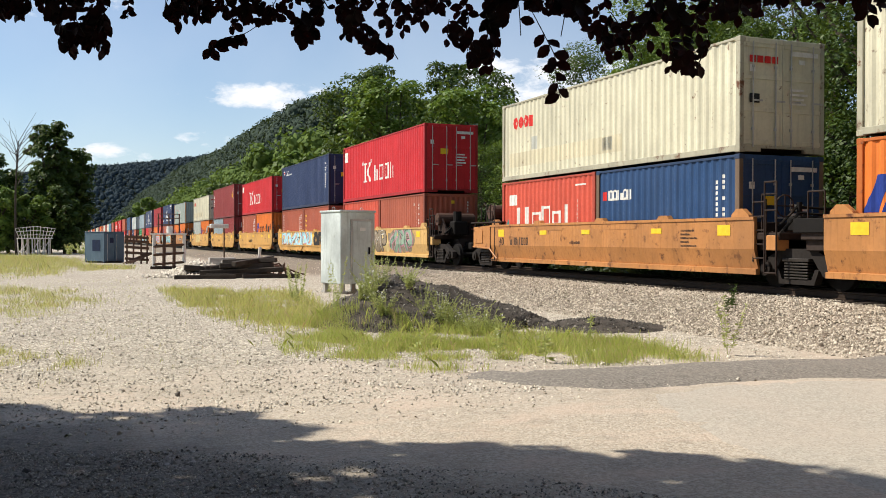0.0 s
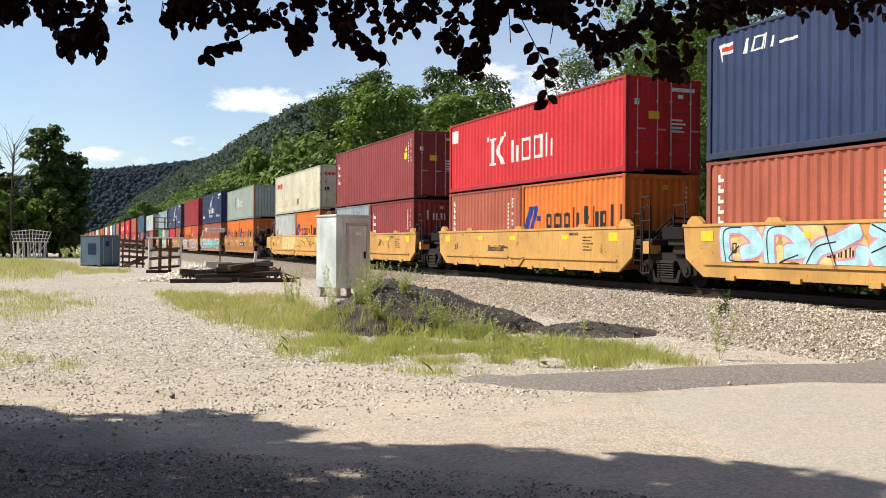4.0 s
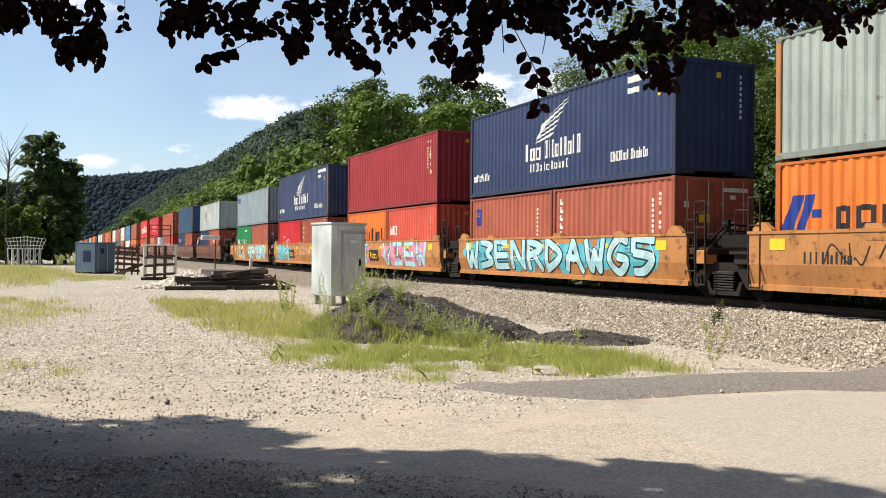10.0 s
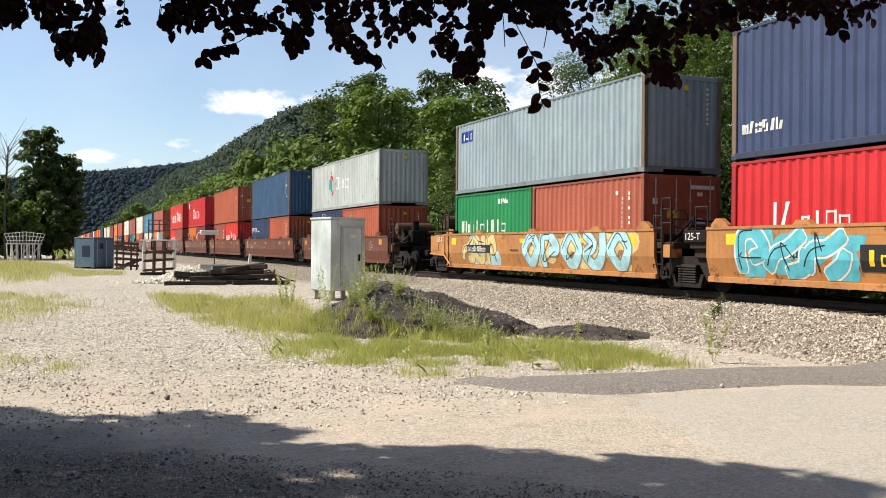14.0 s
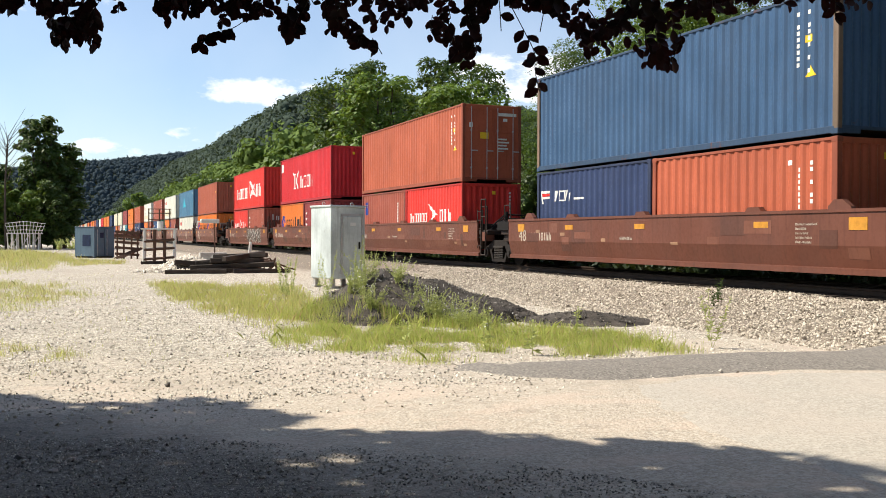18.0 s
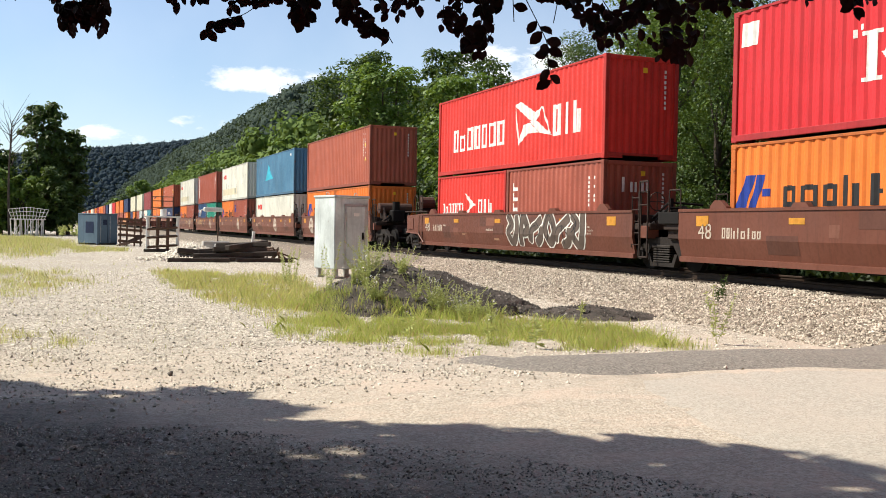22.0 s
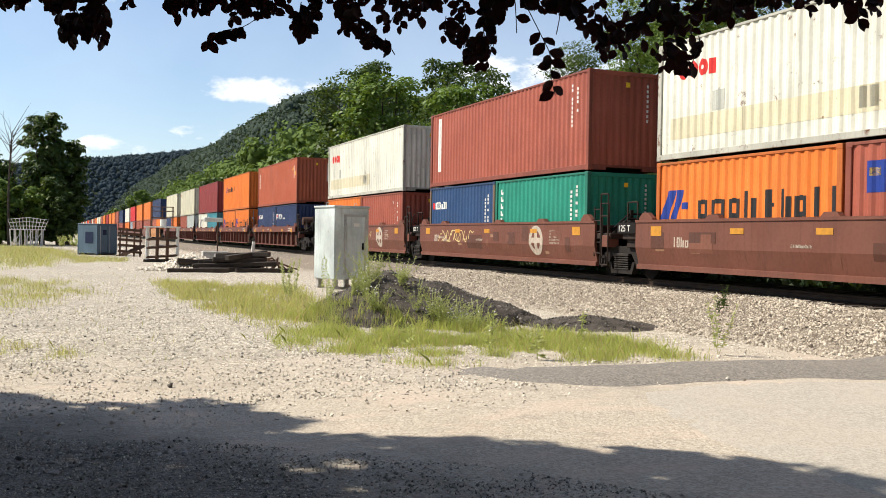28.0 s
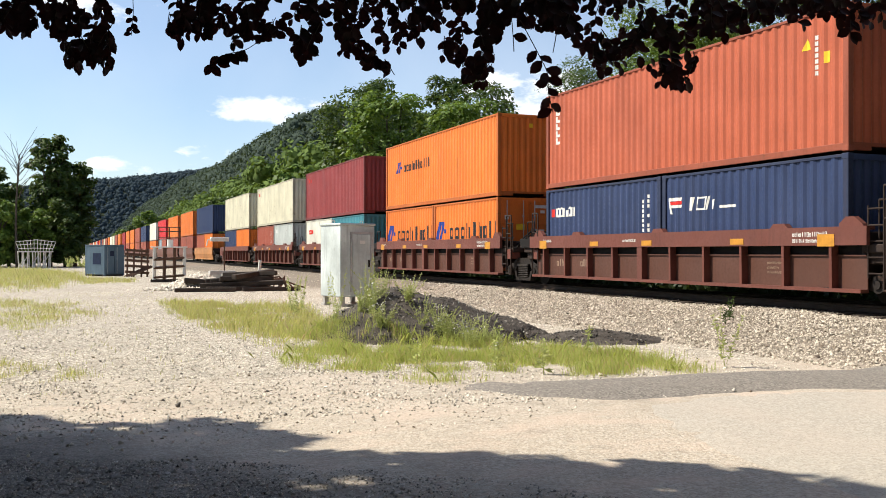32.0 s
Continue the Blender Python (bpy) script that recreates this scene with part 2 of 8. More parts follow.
def ground_material():
    """Pale limestone gravel, pinkish dust where it is driven on, black cinders trodden in by the old road."""
    m, nt, bsdf, co = begin("gravel_ground")
    v = co.outputs["Object"]
    t1, d1 = cells(nt, v, 17.0)
    t2, d2 = cells(nt, v, 38.0)
    t3, d3 = cells(nt, v, 85.0)
    big = noise_of(nt, v, 0.22, 5)
    mid = noise_of(nt, v, 1.1, 7, 0.65)
    fine = noise_of(nt, v, 26.0, 6, 0.7)
    stones = ramp_mix(nt, t2, (0.22, 0.188, 0.145), (0.75, 0.675, 0.545))
    stones = ramp_mix(nt, span(nt, t1, 0.55, 0.75, 0, 0.8), stones, ramp_mix(nt, t3, (0.43, 0.38, 0.305), (0.83, 0.755, 0.63)))
    stones = ramp_mix(nt, span(nt, d1, 0.30, 0.65, 0, 0.45), stones, (0.19, 0.165, 0.135))
    stones = ramp_mix(nt, span(nt, t3, 0.90, 0.94, 0, 0.85), stones, (0.085, 0.078, 0.070))
    stones = ramp_mix(nt, span(nt, noise_of(nt, v, 4.5, 7, 0.75), 0.48, 0.60, 0, 0.62), stones, (0.215, 0.187, 0.15))
    stones = ramp_mix(nt, span(nt, noise_of(nt, v, 9.0, 6, 0.75), 0.56, 0.66, 0, 0.55), stones, (0.72, 0.665, 0.575))
    t4, d4 = cells(nt, v, 30.0)
    stones = ramp_mix(nt, span(nt, t4, 0.13, 0.09, 0, 0.65), stones, (0.12, 0.105, 0.090))
    stones = ramp_mix(nt, span(nt, t4, 0.90, 0.93, 0, 0.65), stones, (0.84, 0.78, 0.67))
    dust = ramp_mix(nt, span(nt, fine, 0.3, 0.7), (0.325, 0.275, 0.218), (0.555, 0.485, 0.398))
    dust = ramp_mix(nt, span(nt, t2, 0.62, 0.80, 0, 0.3), dust, (0.66, 0.61, 0.53))
    dust = ramp_mix(nt, span(nt, t3, 0.80, 0.88, 0, 0.45), dust, (0.18, 0.155, 0.13))
    sep = nt.nodes.new("ShaderNodeSeparateXYZ")
    nt.links.new(v, sep.inputs[0])
    # the lane where cars turn: stones driven in, dust on top
    lane = arith(nt, "ADD", span(nt, sep.outputs["Y"], 13.0, 9.0, -0.04, 0.34), mid)
    c = ramp_mix(nt, span(nt, lane, 0.50, 0.66), stones, dust)
    # reddish clay worn bare along the wheel tracks
    clay = noise_of(nt, v, 0.75, 6, 0.62, (1.0, 2.2, 1.0))
    c = ramp_mix(nt, arith(nt, "MULTIPLY", span(nt, clay, 0.50, 0.62), span(nt, sep.outputs["Y"], 12.5, 10.5, 0, 0.6)), c, ramp_mix(nt, span(nt, fine, 0.35, 0.65), (0.47, 0.375, 0.30), (0.57, 0.465, 0.38)))
    c = ramp_mix(nt, span(nt, noise_of(nt, v, 2.6, 5, 0.7), 0.55, 0.66, 0, 0.28), c, (0.17, 0.145, 0.115))
    c = ramp_mix(nt, span(nt, big, 0.50, 0.66, 0, 0.5), c, (0.30, 0.27, 0.225))
    c = ramp_mix(nt, span(nt, noise_of(nt, v, 0.55, 6, 0.7), 0.54, 0.66, 0, 0.5), c, (0.30, 0.262, 0.21))
    # darker brown under the ballast, painted in for the shadow between its stones
    c = ramp_mix(nt, span(nt, sep.outputs["X"], 9.9, 10.6, 0, 0.85), c, (0.17, 0.14, 0.11))
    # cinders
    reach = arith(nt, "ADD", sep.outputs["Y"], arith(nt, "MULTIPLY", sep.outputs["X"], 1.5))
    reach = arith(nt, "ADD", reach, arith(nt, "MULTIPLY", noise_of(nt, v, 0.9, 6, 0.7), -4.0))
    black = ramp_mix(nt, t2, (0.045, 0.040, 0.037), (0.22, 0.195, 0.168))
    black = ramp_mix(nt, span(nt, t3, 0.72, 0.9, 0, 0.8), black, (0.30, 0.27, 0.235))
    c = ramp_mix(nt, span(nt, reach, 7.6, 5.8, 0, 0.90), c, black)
    nt.links.new(c, bsdf.inputs["Base Color"])
    bsdf.inputs["Roughness"].default_value = 0.95
    bsdf.inputs["Specular IOR Level"].default_value = 0.2
    h = arith(nt, "ADD", arith(nt, "MULTIPLY", d1, -0.35), arith(nt, "MULTIPLY", d2, -0.55))
    h = arith(nt, "ADD", h, arith(nt, "MULTIPLY", fine, 0.9))
    bump(nt, bsdf, h, 0.55, 0.018)
    MATS["gravel_ground"] = m
    return m


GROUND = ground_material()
BALLAST = stony("ballast_stone", (0.72, 0.64, 0.525), (0.20, 0.162, 0.120), (0.10, 0.075, 0.055))
PEBBLE = stony("limestone_chips", (0.86, 0.79, 0.675), (0.35, 0.305, 0.24), (0.15, 0.135, 0.12))
COAL = stony("dark_slag", (0.115, 0.100, 0.085), (0.034, 0.030, 0.026), (0.34, 0.31, 0.27), 9.0)


def road_material(name, light, dark, stain):
    """Worn asphalt: pale aggregate in dusty binder, dull stains."""
    m, nt, bsdf, co = begin(name)
    v = co.outputs["Object"]
    grain = nt.nodes.new("ShaderNodeTexVoronoi")
    grain.inputs["Scale"].default_value = 42.0
    nt.links.new(v, grain.inputs["Vector"])
    bw = nt.nodes.new("ShaderNodeRGBToBW")
    nt.links.new(grain.outputs["Color"], bw.inputs[0])
    c = ramp_mix(nt, span(nt, bw.outputs[0], 0.2, 0.8), dark, light)
    c = ramp_mix(nt, span(nt, noise_of(nt, v, 0.9, 6), 0.42, 0.68, 0, 0.55), c, stain)
    c = ramp_mix(nt, span(nt, noise_of(nt, v, 7.0, 6, 0.7), 0.50, 0.72, 0, 0.5), c, dark)
    c = ramp_mix(nt, span(nt, noise_of(nt, v, 0.35, 7, 0.65), 0.46, 0.62, 0, 0.45), c, tuple(0.55 * a + 0.45 * b for a, b in zip(dark, light)))
    tone, _ = cells(nt, v, 95.0)
    c = ramp_mix(nt, span(nt, tone, 0.84, 0.92, 0, 0.45), c, tuple(0.55 * a for a in dark))
    nt.links.new(c, bsdf.inputs["Base Color"])
    bsdf.inputs["Roughness"].default_value, bsdf.inputs["Specular IOR Level"].default_value = 0.93, 0.2
    bump(nt, bsdf, grain.outputs["Distance"], 0.28, 0.008)
    MATS[name] = m
    return m


ASPHALT = road_material("worn_asphalt", (0.465, 0.425, 0.365), (0.345, 0.312, 0.265), (0.455, 0.392, 0.33))
ASPHALT_NEW = road_material("dark_asphalt", (0.29, 0.262, 0.228), (0.14, 0.127, 0.113), (0.24, 0.212, 0.182))
STEEL = plain("rail_steel", (0.040, 0.026, 0.019), 0.6, 0.35, 5.0, 0.2)
# black grease on the running gear; also the painted shade of the car recess
GRIME_AND_SHADE = plain("black_grease_and_shade", (0.006, 0.0045, 0.004), 0.8, 0.4, 5.0)
GREY_STEEL = plain("galvanised_steel", (0.45, 0.45, 0.44), 0.5, 0.2, 4.0, 0.4)
TIE = plain("creosoted_wood", (0.055, 0.043, 0.034), 0.85, 0.4, 3.0, 0, 0.6, 0.01)
BARK = plain("bark", (0.070, 0.056, 0.044), 0.95, 0.4, 4.0, 0, 0.8, 0.03)
RUBBER = plain("black_rubber", (0.02, 0.02, 0.02), 0.8, 0.2)
WHITE_MARK = plain("white_marking", (0.70, 0.69, 0.65), 0.6, 0.16, 7.0)
FADED_MARK = plain("faded_white_marking", (0.44, 0.37, 0.30), 0.7, 0.25, 9.0)
SPRING = plain("spring_steel", (0.030, 0.024, 0.020), 0.6, 0.3, 6.0)
AMBER_MARK = plain("amber_reflector", (0.50, 0.23, 0.03), 0.5, 0.2, 9.0)
YELLOW_MARK = plain("yellow_marking", (0.80, 0.52, 0.03), 0.5, 0.12, 9.0)
RED_MARK = plain("red_marking", (0.60, 0.03, 0.025), 0.55, 0.12, 9.0)
BLUE_MARK = plain("blue_marking", (0.015, 0.04, 0.24), 0.55, 0.12, 9.0)
BLACK_MARK = plain("black_marking", (0.02, 0.02, 0.022), 0.6, 0.15, 9.0)
TEAL_MARK = plain("teal_marking", (0.04, 0.28, 0.26), 0.55, 0.12, 9.0)
GREEN_GRASS = leafy("green_grass_blades", (0.37, 0.46, 0.095), (0.74, 0.73, 0.27), 0.40, 0.7, (0.60, 0.47, 0.27), 0.8, 0.78)
GREEN_LEAF = leafy("broad_leaves", (0.019, 0.045, 0.010), (0.080, 0.132, 0.027), 0.22)
LIME_LEAF = leafy("light_leaves", (0.052, 0.104, 0.017), (0.18, 0.272, 0.043), 0.26)
# haze over the hillside is mixed into these bluish greens
FAR_LEAF = leafy("hazy_wood_leaves", (0.034, 0.054, 0.042), (0.048, 0.072, 0.050), 0.08, 0.95, None, 0.03)
FOOT_LEAF = leafy("slope_foot_leaves", (0.060, 0.105, 0.020), (0.130, 0.190, 0.036), 0.15, 0.9, None, 0.07)
COPPER_LEAF = leafy("copper_leaves", (0.012, 0.006, 0.007), (0.026, 0.009, 0.010), 0.10, 0.5)
GRASS = leafy("grass_blades", (0.46, 0.47, 0.13), (0.78, 0.74, 0.32), 0.40, 0.7, (0.60, 0.47, 0.27), 0.8, 0.70)
WEED = leafy("weed_leaves", (0.32, 0.37, 0.12), (0.64, 0.65, 0.30), 0.42, 0.7)

# ---- building helpers ----
RNG = np.random.default_rng(7)
RAIL = 0.60          # top of rail
TRACK = 15.22        # centre line of the track


def mesh_of(name, verts, faces, mat, smooth=False):
    me = bpy.data.meshes.new(name)
    me.from_pydata(verts, [], faces)
    for m in mat if isinstance(mat, (list, tuple)) else (mat,):
        me.materials.append(m)
    if smooth:
        me.polygons.foreach_set("use_smooth", [True] * len(me.polygons))
    me.update()
    return me


def bulk_mesh(name, verts, faces, mat):
    """A large mesh from arrays: verts (n, 3), faces (m, k)."""
    me = bpy.data.meshes.new(name)
    n, (m, k) = len(verts), faces.shape
    me.vertices.add(n)
    me.vertices.foreach_set("co", np.ascontiguousarray(verts, dtype=np.float32).ravel())
    me.loops.add(m * k)
    me.loops.foreach_set("vertex_index", np.ascontiguousarray(faces, dtype=np.int32).ravel())
    me.polygons.add(m)
    me.polygons.foreach_set("loop_start", np.arange(0, m * k, k, dtype=np.int32))
    me.materials.append(mat)
    me.update(calc_edges=True)
    return me


def box(x0, x1, y0, y1, z0, z1):
    v = [(x, y, z) for x in (x0, x1) for y in (y0, y1) for z in (z0, z1)]
    return v, [(0, 1, 3, 2), (4, 6, 7, 5), (0, 4, 5, 1), (2, 3, 7, 6), (0, 2, 6, 4), (1, 5, 7, 3)]


def bevel_box(x0, x1, y0, y1, z0, z1, b=0.01):
    """A box with chamfered vertical and horizontal edges: an 8-sided plan with shrunk top and bottom."""
    def ring(i, z):
        return [(x0 + b + i, y0 + i, z), (x1 - b - i, y0 + i, z), (x1 - i, y0 + b + i, z), (x1 - i, y1 - b - i, z),
                (x1 - b - i, y1 - i, z), (x0 + b + i, y1 - i, z), (x0 + i, y1 - b - i, z), (x0 + i, y0 + b + i, z)]
    v = ring(b * 0.7, z0) + ring(0, z0 + b) + ring(0, z1 - b) + ring(b * 0.7, z1)
    f = [tuple(range(7, -1, -1)), tuple(range(24, 32))]
    for r in range(3):
        for i in range(8):
            j = (i + 1) % 8
            f.append((r * 8 + i, r * 8 + j, r * 8 + 8 + j, r * 8 + 8 + i))
    return v, f


def rod(a, b, r, n=8):
    """A round bar from a to b."""
    a, b = Vector(a), Vector(b)
    d = (b - a).normalized()
    s = d.orthogonal().normalized()
    t = d.cross(s)
    v, f = [], []
    for p in (a, b):
        for i in range(n):
            w = 2 * math.pi * i / n
            v.append(tuple(p + (s * math.cos(w) + t * math.sin(w)) * r))
    for i in range(n):
        j = (i + 1) % n
        f.append((i, j, n + j, n + i))
    f += [tuple(range(n - 1, -1, -1)), tuple(range(n, 2 * n))]
    return v, f


def prism(profile, y0, y1):
    """A closed (x, z) outline, drawn along y."""
    n = len(profile)
    v = [(x, y0, z) for x, z in profile] + [(x, y1, z) for x, z in profile]
    f = [(i, (i + 1) % n, n + (i + 1) % n, n + i) for i in range(n)]
    return v, f + [tuple(range(n - 1, -1, -1)), tuple(range(n, 2 * n))]


def slab(outline, x0, x1):
    """A closed (y, z) outline, drawn along x."""
    n = len(outline)
    v = [(x0, y, z) for y, z in outline] + [(x1, y, z) for y, z in outline]
    f = [(i, (i + 1) % n, n + (i + 1) % n, n + i) for i in range(n)]
    return v, f + [tuple(range(n - 1, -1, -1)), tuple(range(n, 2 * n))]


def disc(cx, cy, cz, r, half, n=16):
    """A short round slab lying along x."""
    return rod((cx - half, cy, cz), (cx + half, cy, cz), r, n)


def joined(*shapes):
    v, f = [], []
    for sv, sf in shapes:
        k = len(v)
        v += sv
        f += [tuple(i + k for i in face) for face in sf]
    return v, f


SHAPES = {}


def part(name, shape, mat, parent=None, label="", at=None, key=None):
    """One mesh object under a thing or a part. key: alike pieces share one mesh."""
    k = (key, mat.name if not isinstance(mat, (list, tuple)) else mat[0].name) if key else None
    if k and k in SHAPES:
        me = SHAPES[k]
    else:
        v, f = shape() if callable(shape) else shape
        me = mesh_of(name, v, f, mat)
        if k:
            SHAPES[k] = me
    ob = new(name, me)
    if parent:
        ob.parent = parent
    if at is not None:
        ob.matrix_basis = at if isinstance(at, Matrix) else Matrix.Translation(at)
    if label:
        ob["label"] = label
    return ob


def thing(name, label, category, m=None, group="", kind=""):
    e = new(name)
    e.empty_display_size = 0.3
    if m is not None:
        e.matrix_basis = m
    return tagged(e, label, category, group, kind)


MOVERS = []   # (thing, its pose at the start)

# ---- ground, track bed, road ----


def bed(x):
    """Height of the track bed across the line."""
    d = abs(x - TRACK)
    if d < 2.3:
        return 0.40
    return max(0.0, 0.40 * (1 - (d - 2.3) / 3.0))


def lump(x, y, s, a):
    return a * noise.noise(Vector((x * s, y * s, 3.1)))


def ground_height(x, y):
    z = bed(x)
    if x > 21:
        z += 0.02 * (x - 21)
    if -12 < x < 30 and -5 < y < 120:
        z += lump(x, y, 0.35, 0.035) + lump(x, y, 1.7, 0.012)
    return z


gx = [-3000, -1200, -500, -200, -90, -45, -25] + [-16 + 0.5 * i for i in range(81)] + [26, 29, 34, 45, 80, 200, 600, 1500, 3000]
gy = [-3000, -800, -200, -60, -25, -12] + [-6 + 0.5 * i for i in range(93)] + [42, 45, 49, 54, 60, 67, 75, 85, 97, 112, 130, 160, 220, 400, 800, 1600, 3500]
nx, ny = len(gx), len(gy)
gv = np.array([(x, y, ground_height(x, y)) for y in gy for x in gx])
gf = np.array([(j * nx + i, j * nx + i + 1, (j + 1) * nx + i + 1, (j + 1) * nx + i) for j in range(ny - 1) for i in range(nx - 1)])
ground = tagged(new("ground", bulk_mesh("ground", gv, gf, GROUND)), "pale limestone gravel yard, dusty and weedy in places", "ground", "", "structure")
ground.data.polygons.foreach_set("use_smooth", [True] * len(ground.data.polygons))


def sheet(name, outline, lift, mat, label, kind="structure", steps=10):
    """A thin layer with an uneven edge on the ground."""
    bm = bmesh.new()
    vs = [bm.verts.new((x, y, 0)) for x, y in outline]
    face = bm.faces.new(vs)
    bmesh.ops.triangulate(bm, faces=[face])
    for _ in range(3):
        bmesh.ops.subdivide_edges(bm, edges=[e for e in bm.edges if e.calc_length() > 0.7], cuts=1)
        bmesh.ops.triangulate(bm, faces=bm.faces)
    for v in bm.verts:
        edge = v.is_boundary
        n = noise.noise_vector(Vector((v.co.x * 1.3, v.co.y * 1.3, 5)))
        if edge:
            v.co.x += 0.16 * n.x
            v.co.y += 0.16 * n.y
        v.co.z = ground_height(v.co.x, v.co.y) + (-0.02 if edge else lift)
    for f in bm.faces:
        f.smooth = True
    me = bpy.data.meshes.new(name)
    bm.to_mesh(me)
    bm.free()
    me.materials.append(mat)
    return tagged(new(name, me), label, name.replace("_", " "), "", kind)


COAL_GRAVEL = stony("grey_stones", (0.70, 0.64, 0.555), (0.13, 0.117, 0.10), (0.05, 0.045, 0.04))
sheet("road", [(4.5, -8), (30, -8), (30, 3.4), (16, 6.45), (9.24, 8.25), (8.3, 8.5), (7.2, 8.7), (5.7, 8.6), (5.27, 7.8), (5.05, 6.9), (4.75, 6.0), (4.6, 4.6), (4.5, 2.0)], 0.02, ASPHALT,
      "sun-bleached asphalt road, dusty and cracked at its edge")
sheet("road_patch", [(30, 3.2), (16, 6.3), (9.24, 8.15), (8.35, 8.43), (7.26, 8.61), (6.38, 8.69), (5.76, 8.65), (5.19, 8.89), (4.73, 9.34), (4.28, 10.1), (3.9, 10.45), (4.45, 10.62), (5.31, 10.51), (6.08, 10.42), (6.9, 10.38), (7.8, 10.38), (8.67, 10.29), (10.01, 9.95), (11.11, 9.55), (16, 7.9), (30, 4.6)], 0.06, ASPHALT_NEW,
      "darker grey strip of asphalt along the road's edge")

# rails and sleepers
for i, off in enumerate((-0.755, 0.755)):
    prof = [(-0.07, 0), (0.07, 0), (0.07, 0.015), (0.012, 0.03), (0.012, 0.115), (0.036, 0.13), (0.036, 0.16), (0.028, 0.168), (-0.028, 0.168), (-0.036, 0.16), (-0.036, 0.13), (-0.012, 0.115), (-0.012, 0.03), (-0.07, 0.015)]
    v, f = prism([(x + TRACK + off, z + RAIL - 0.168) for x, z in prof], -120, 1200)
    rail = new("rail", mesh_of("rail", v, f, STEEL))
    tagged(rail, "rusty steel rail on the ballast", "rail", "rails of the track")
tie_v, tie_f = bevel_box(-1.3, 1.3, -0.11, 0.11, -0.16, 0.0, 0.012)
tie_mesh = mesh_of("sleeper", tie_v, tie_f, TIE)
for i in range(105):
    tie = new("sleeper", tie_mesh)
    tie.matrix_basis = pose(TRACK + random.uniform(-0.03, 0.03), 4 + i * 0.53, RAIL - 0.165, 0, 0, random.uniform(-0.8, 0.8))
    tagged(tie, "creosoted wooden sleeper in ballast", "sleeper", "sleepers of the track")

# loose stones: track ballast and yard gravel
ICO = np.array([(0, 0, 1), (0.9, 0, 0.2), (0.2, 0.85, 0.15), (-0.75, 0.5, 0.1), (-0.65, -0.6, 0.2), (0.3, -0.9, 0.1), (0.1, 0.1, -0.8)])
ICO[6] = (0.15, 0.35, 0.85)
ICO_F = np.array([(0, 1, 6), (1, 2, 6), (2, 3, 6), (0, 6, 3), (0, 3, 4), (0, 4, 5), (0, 5, 1)])


def stones(name, xy, size, mat, label, sink=0.3, heights=None, squash=0.8):
    n = len(xy)
    s = size * RNG.lognormal(0, 0.32, n)
    ang = RNG.uniform(0, 2 * np.pi, n)
    shape = ICO[None] * RNG.uniform(0.65, 1.3, (n, 1, 3)) * (1 + RNG.normal(0, 0.14, (n, 7, 3)))
    shape = shape * s[:, None, None]
    tilt = RNG.normal(0, 0.5, n)
    y2 = shape[..., 1] * np.cos(tilt)[:, None] - shape[..., 2] * np.sin(tilt)[:, None]
    z2 = shape[..., 1] * np.sin(tilt)[:, None] + shape[..., 2] * np.cos(tilt)[:, None]
    x2 = shape[..., 0]
    vx = x2 * np.cos(ang)[:, None] - y2 * np.sin(ang)[:, None] + xy[:, 0, None]
    vy = x2 * np.sin(ang)[:, None] + y2 * np.cos(ang)[:, None] + xy[:, 1, None]
    h = np.array([ground_height(a, b) for a, b in xy]) if heights is None else heights
    vz = z2 * squash + (h - s * (sink - 0.15))[:, None]
    verts = np.stack([vx, vy, vz], -1).reshape(-1, 3)
    faces = (ICO_F[None] + (np.arange(n) * 7)[:, None, None]).reshape(-1, 3)
    return tagged(new(name, bulk_mesh(name, verts, faces, mat)), label, "stones", "", "stuff")


def fall(n, y0, y1, x0, x1, power=1.6):
    """Places, denser towards y0."""
    y = y0 + (y1 - y0) * RNG.random(n) ** power
    return np.stack([RNG.uniform(x0, x1, n), y], -1)


stones("ballast", np.concatenate([fall(54000, 8, 32, 9.9, 14.4, 1.25), fall(5000, 32, 90, 10.2, 14.4, 1.4)]), 0.0180, BALLAST, "angular pale grey ballast stones of the track bed", 0.2, None, 1.15)
yard = np.concatenate([fall(32000, 8.0, 30, -5, 9.8, 1.3), fall(2500, 28, 75, -6, 10, 1.5)])
yard = yard[(yard[:, 1] > 8.7) | (yard[:, 0] < 0.9 * yard[:, 1] - 2.6)]
thin = RNG.random(len(yard)) < np.clip((yard[:, 1] - 7.4) / 3.0, 0.12, 1.0)
yard = yard[thin]
stones("cinders", np.array([p for p in fall(42000, 3.6, 8.2, -3, 4.6, 1.0) if p[1] < np.interp(p[0], (-3, -0.5, 1, 2, 3, 4.6), (8.2, 8.0, 7.4, 6.6, 5.8, 3.8))]), 0.0080, COAL_GRAVEL, "loose grey and dark stones on the old road", 0.2, None, 1.1)
stones("gravel", yard, 0.0128, PEBBLE, "loose pale limestone chips over the yard", 0.2, None, 1.1)

MIXED = stony("mixed_stones", (0.80, 0.74, 0.64), (0.25, 0.22, 0.175), (0.105, 0.094, 0.083))
coarse = fall(26000, 8.9, 21, -5, 7.5, 1.15)
keep = np.array([noise.noise(Vector((a * 0.8, b * 0.8, 6))) + 0.6 * noise.noise(Vector((a * 2.6, b * 2.6, 1))) for a, b in coarse]) > RNG.uniform(-0.55, 0.45, len(coarse))
stones("coarse_gravel", coarse[keep], 0.0128, MIXED, "coarser pale and dark stones strewn over the yard", 0.2, None, 1.1)
main_stream, RNG = RNG, np.random.default_rng(31)
clinker = fall(30000, 3.9, 7.6, -3.2, 4.0, 1.0)
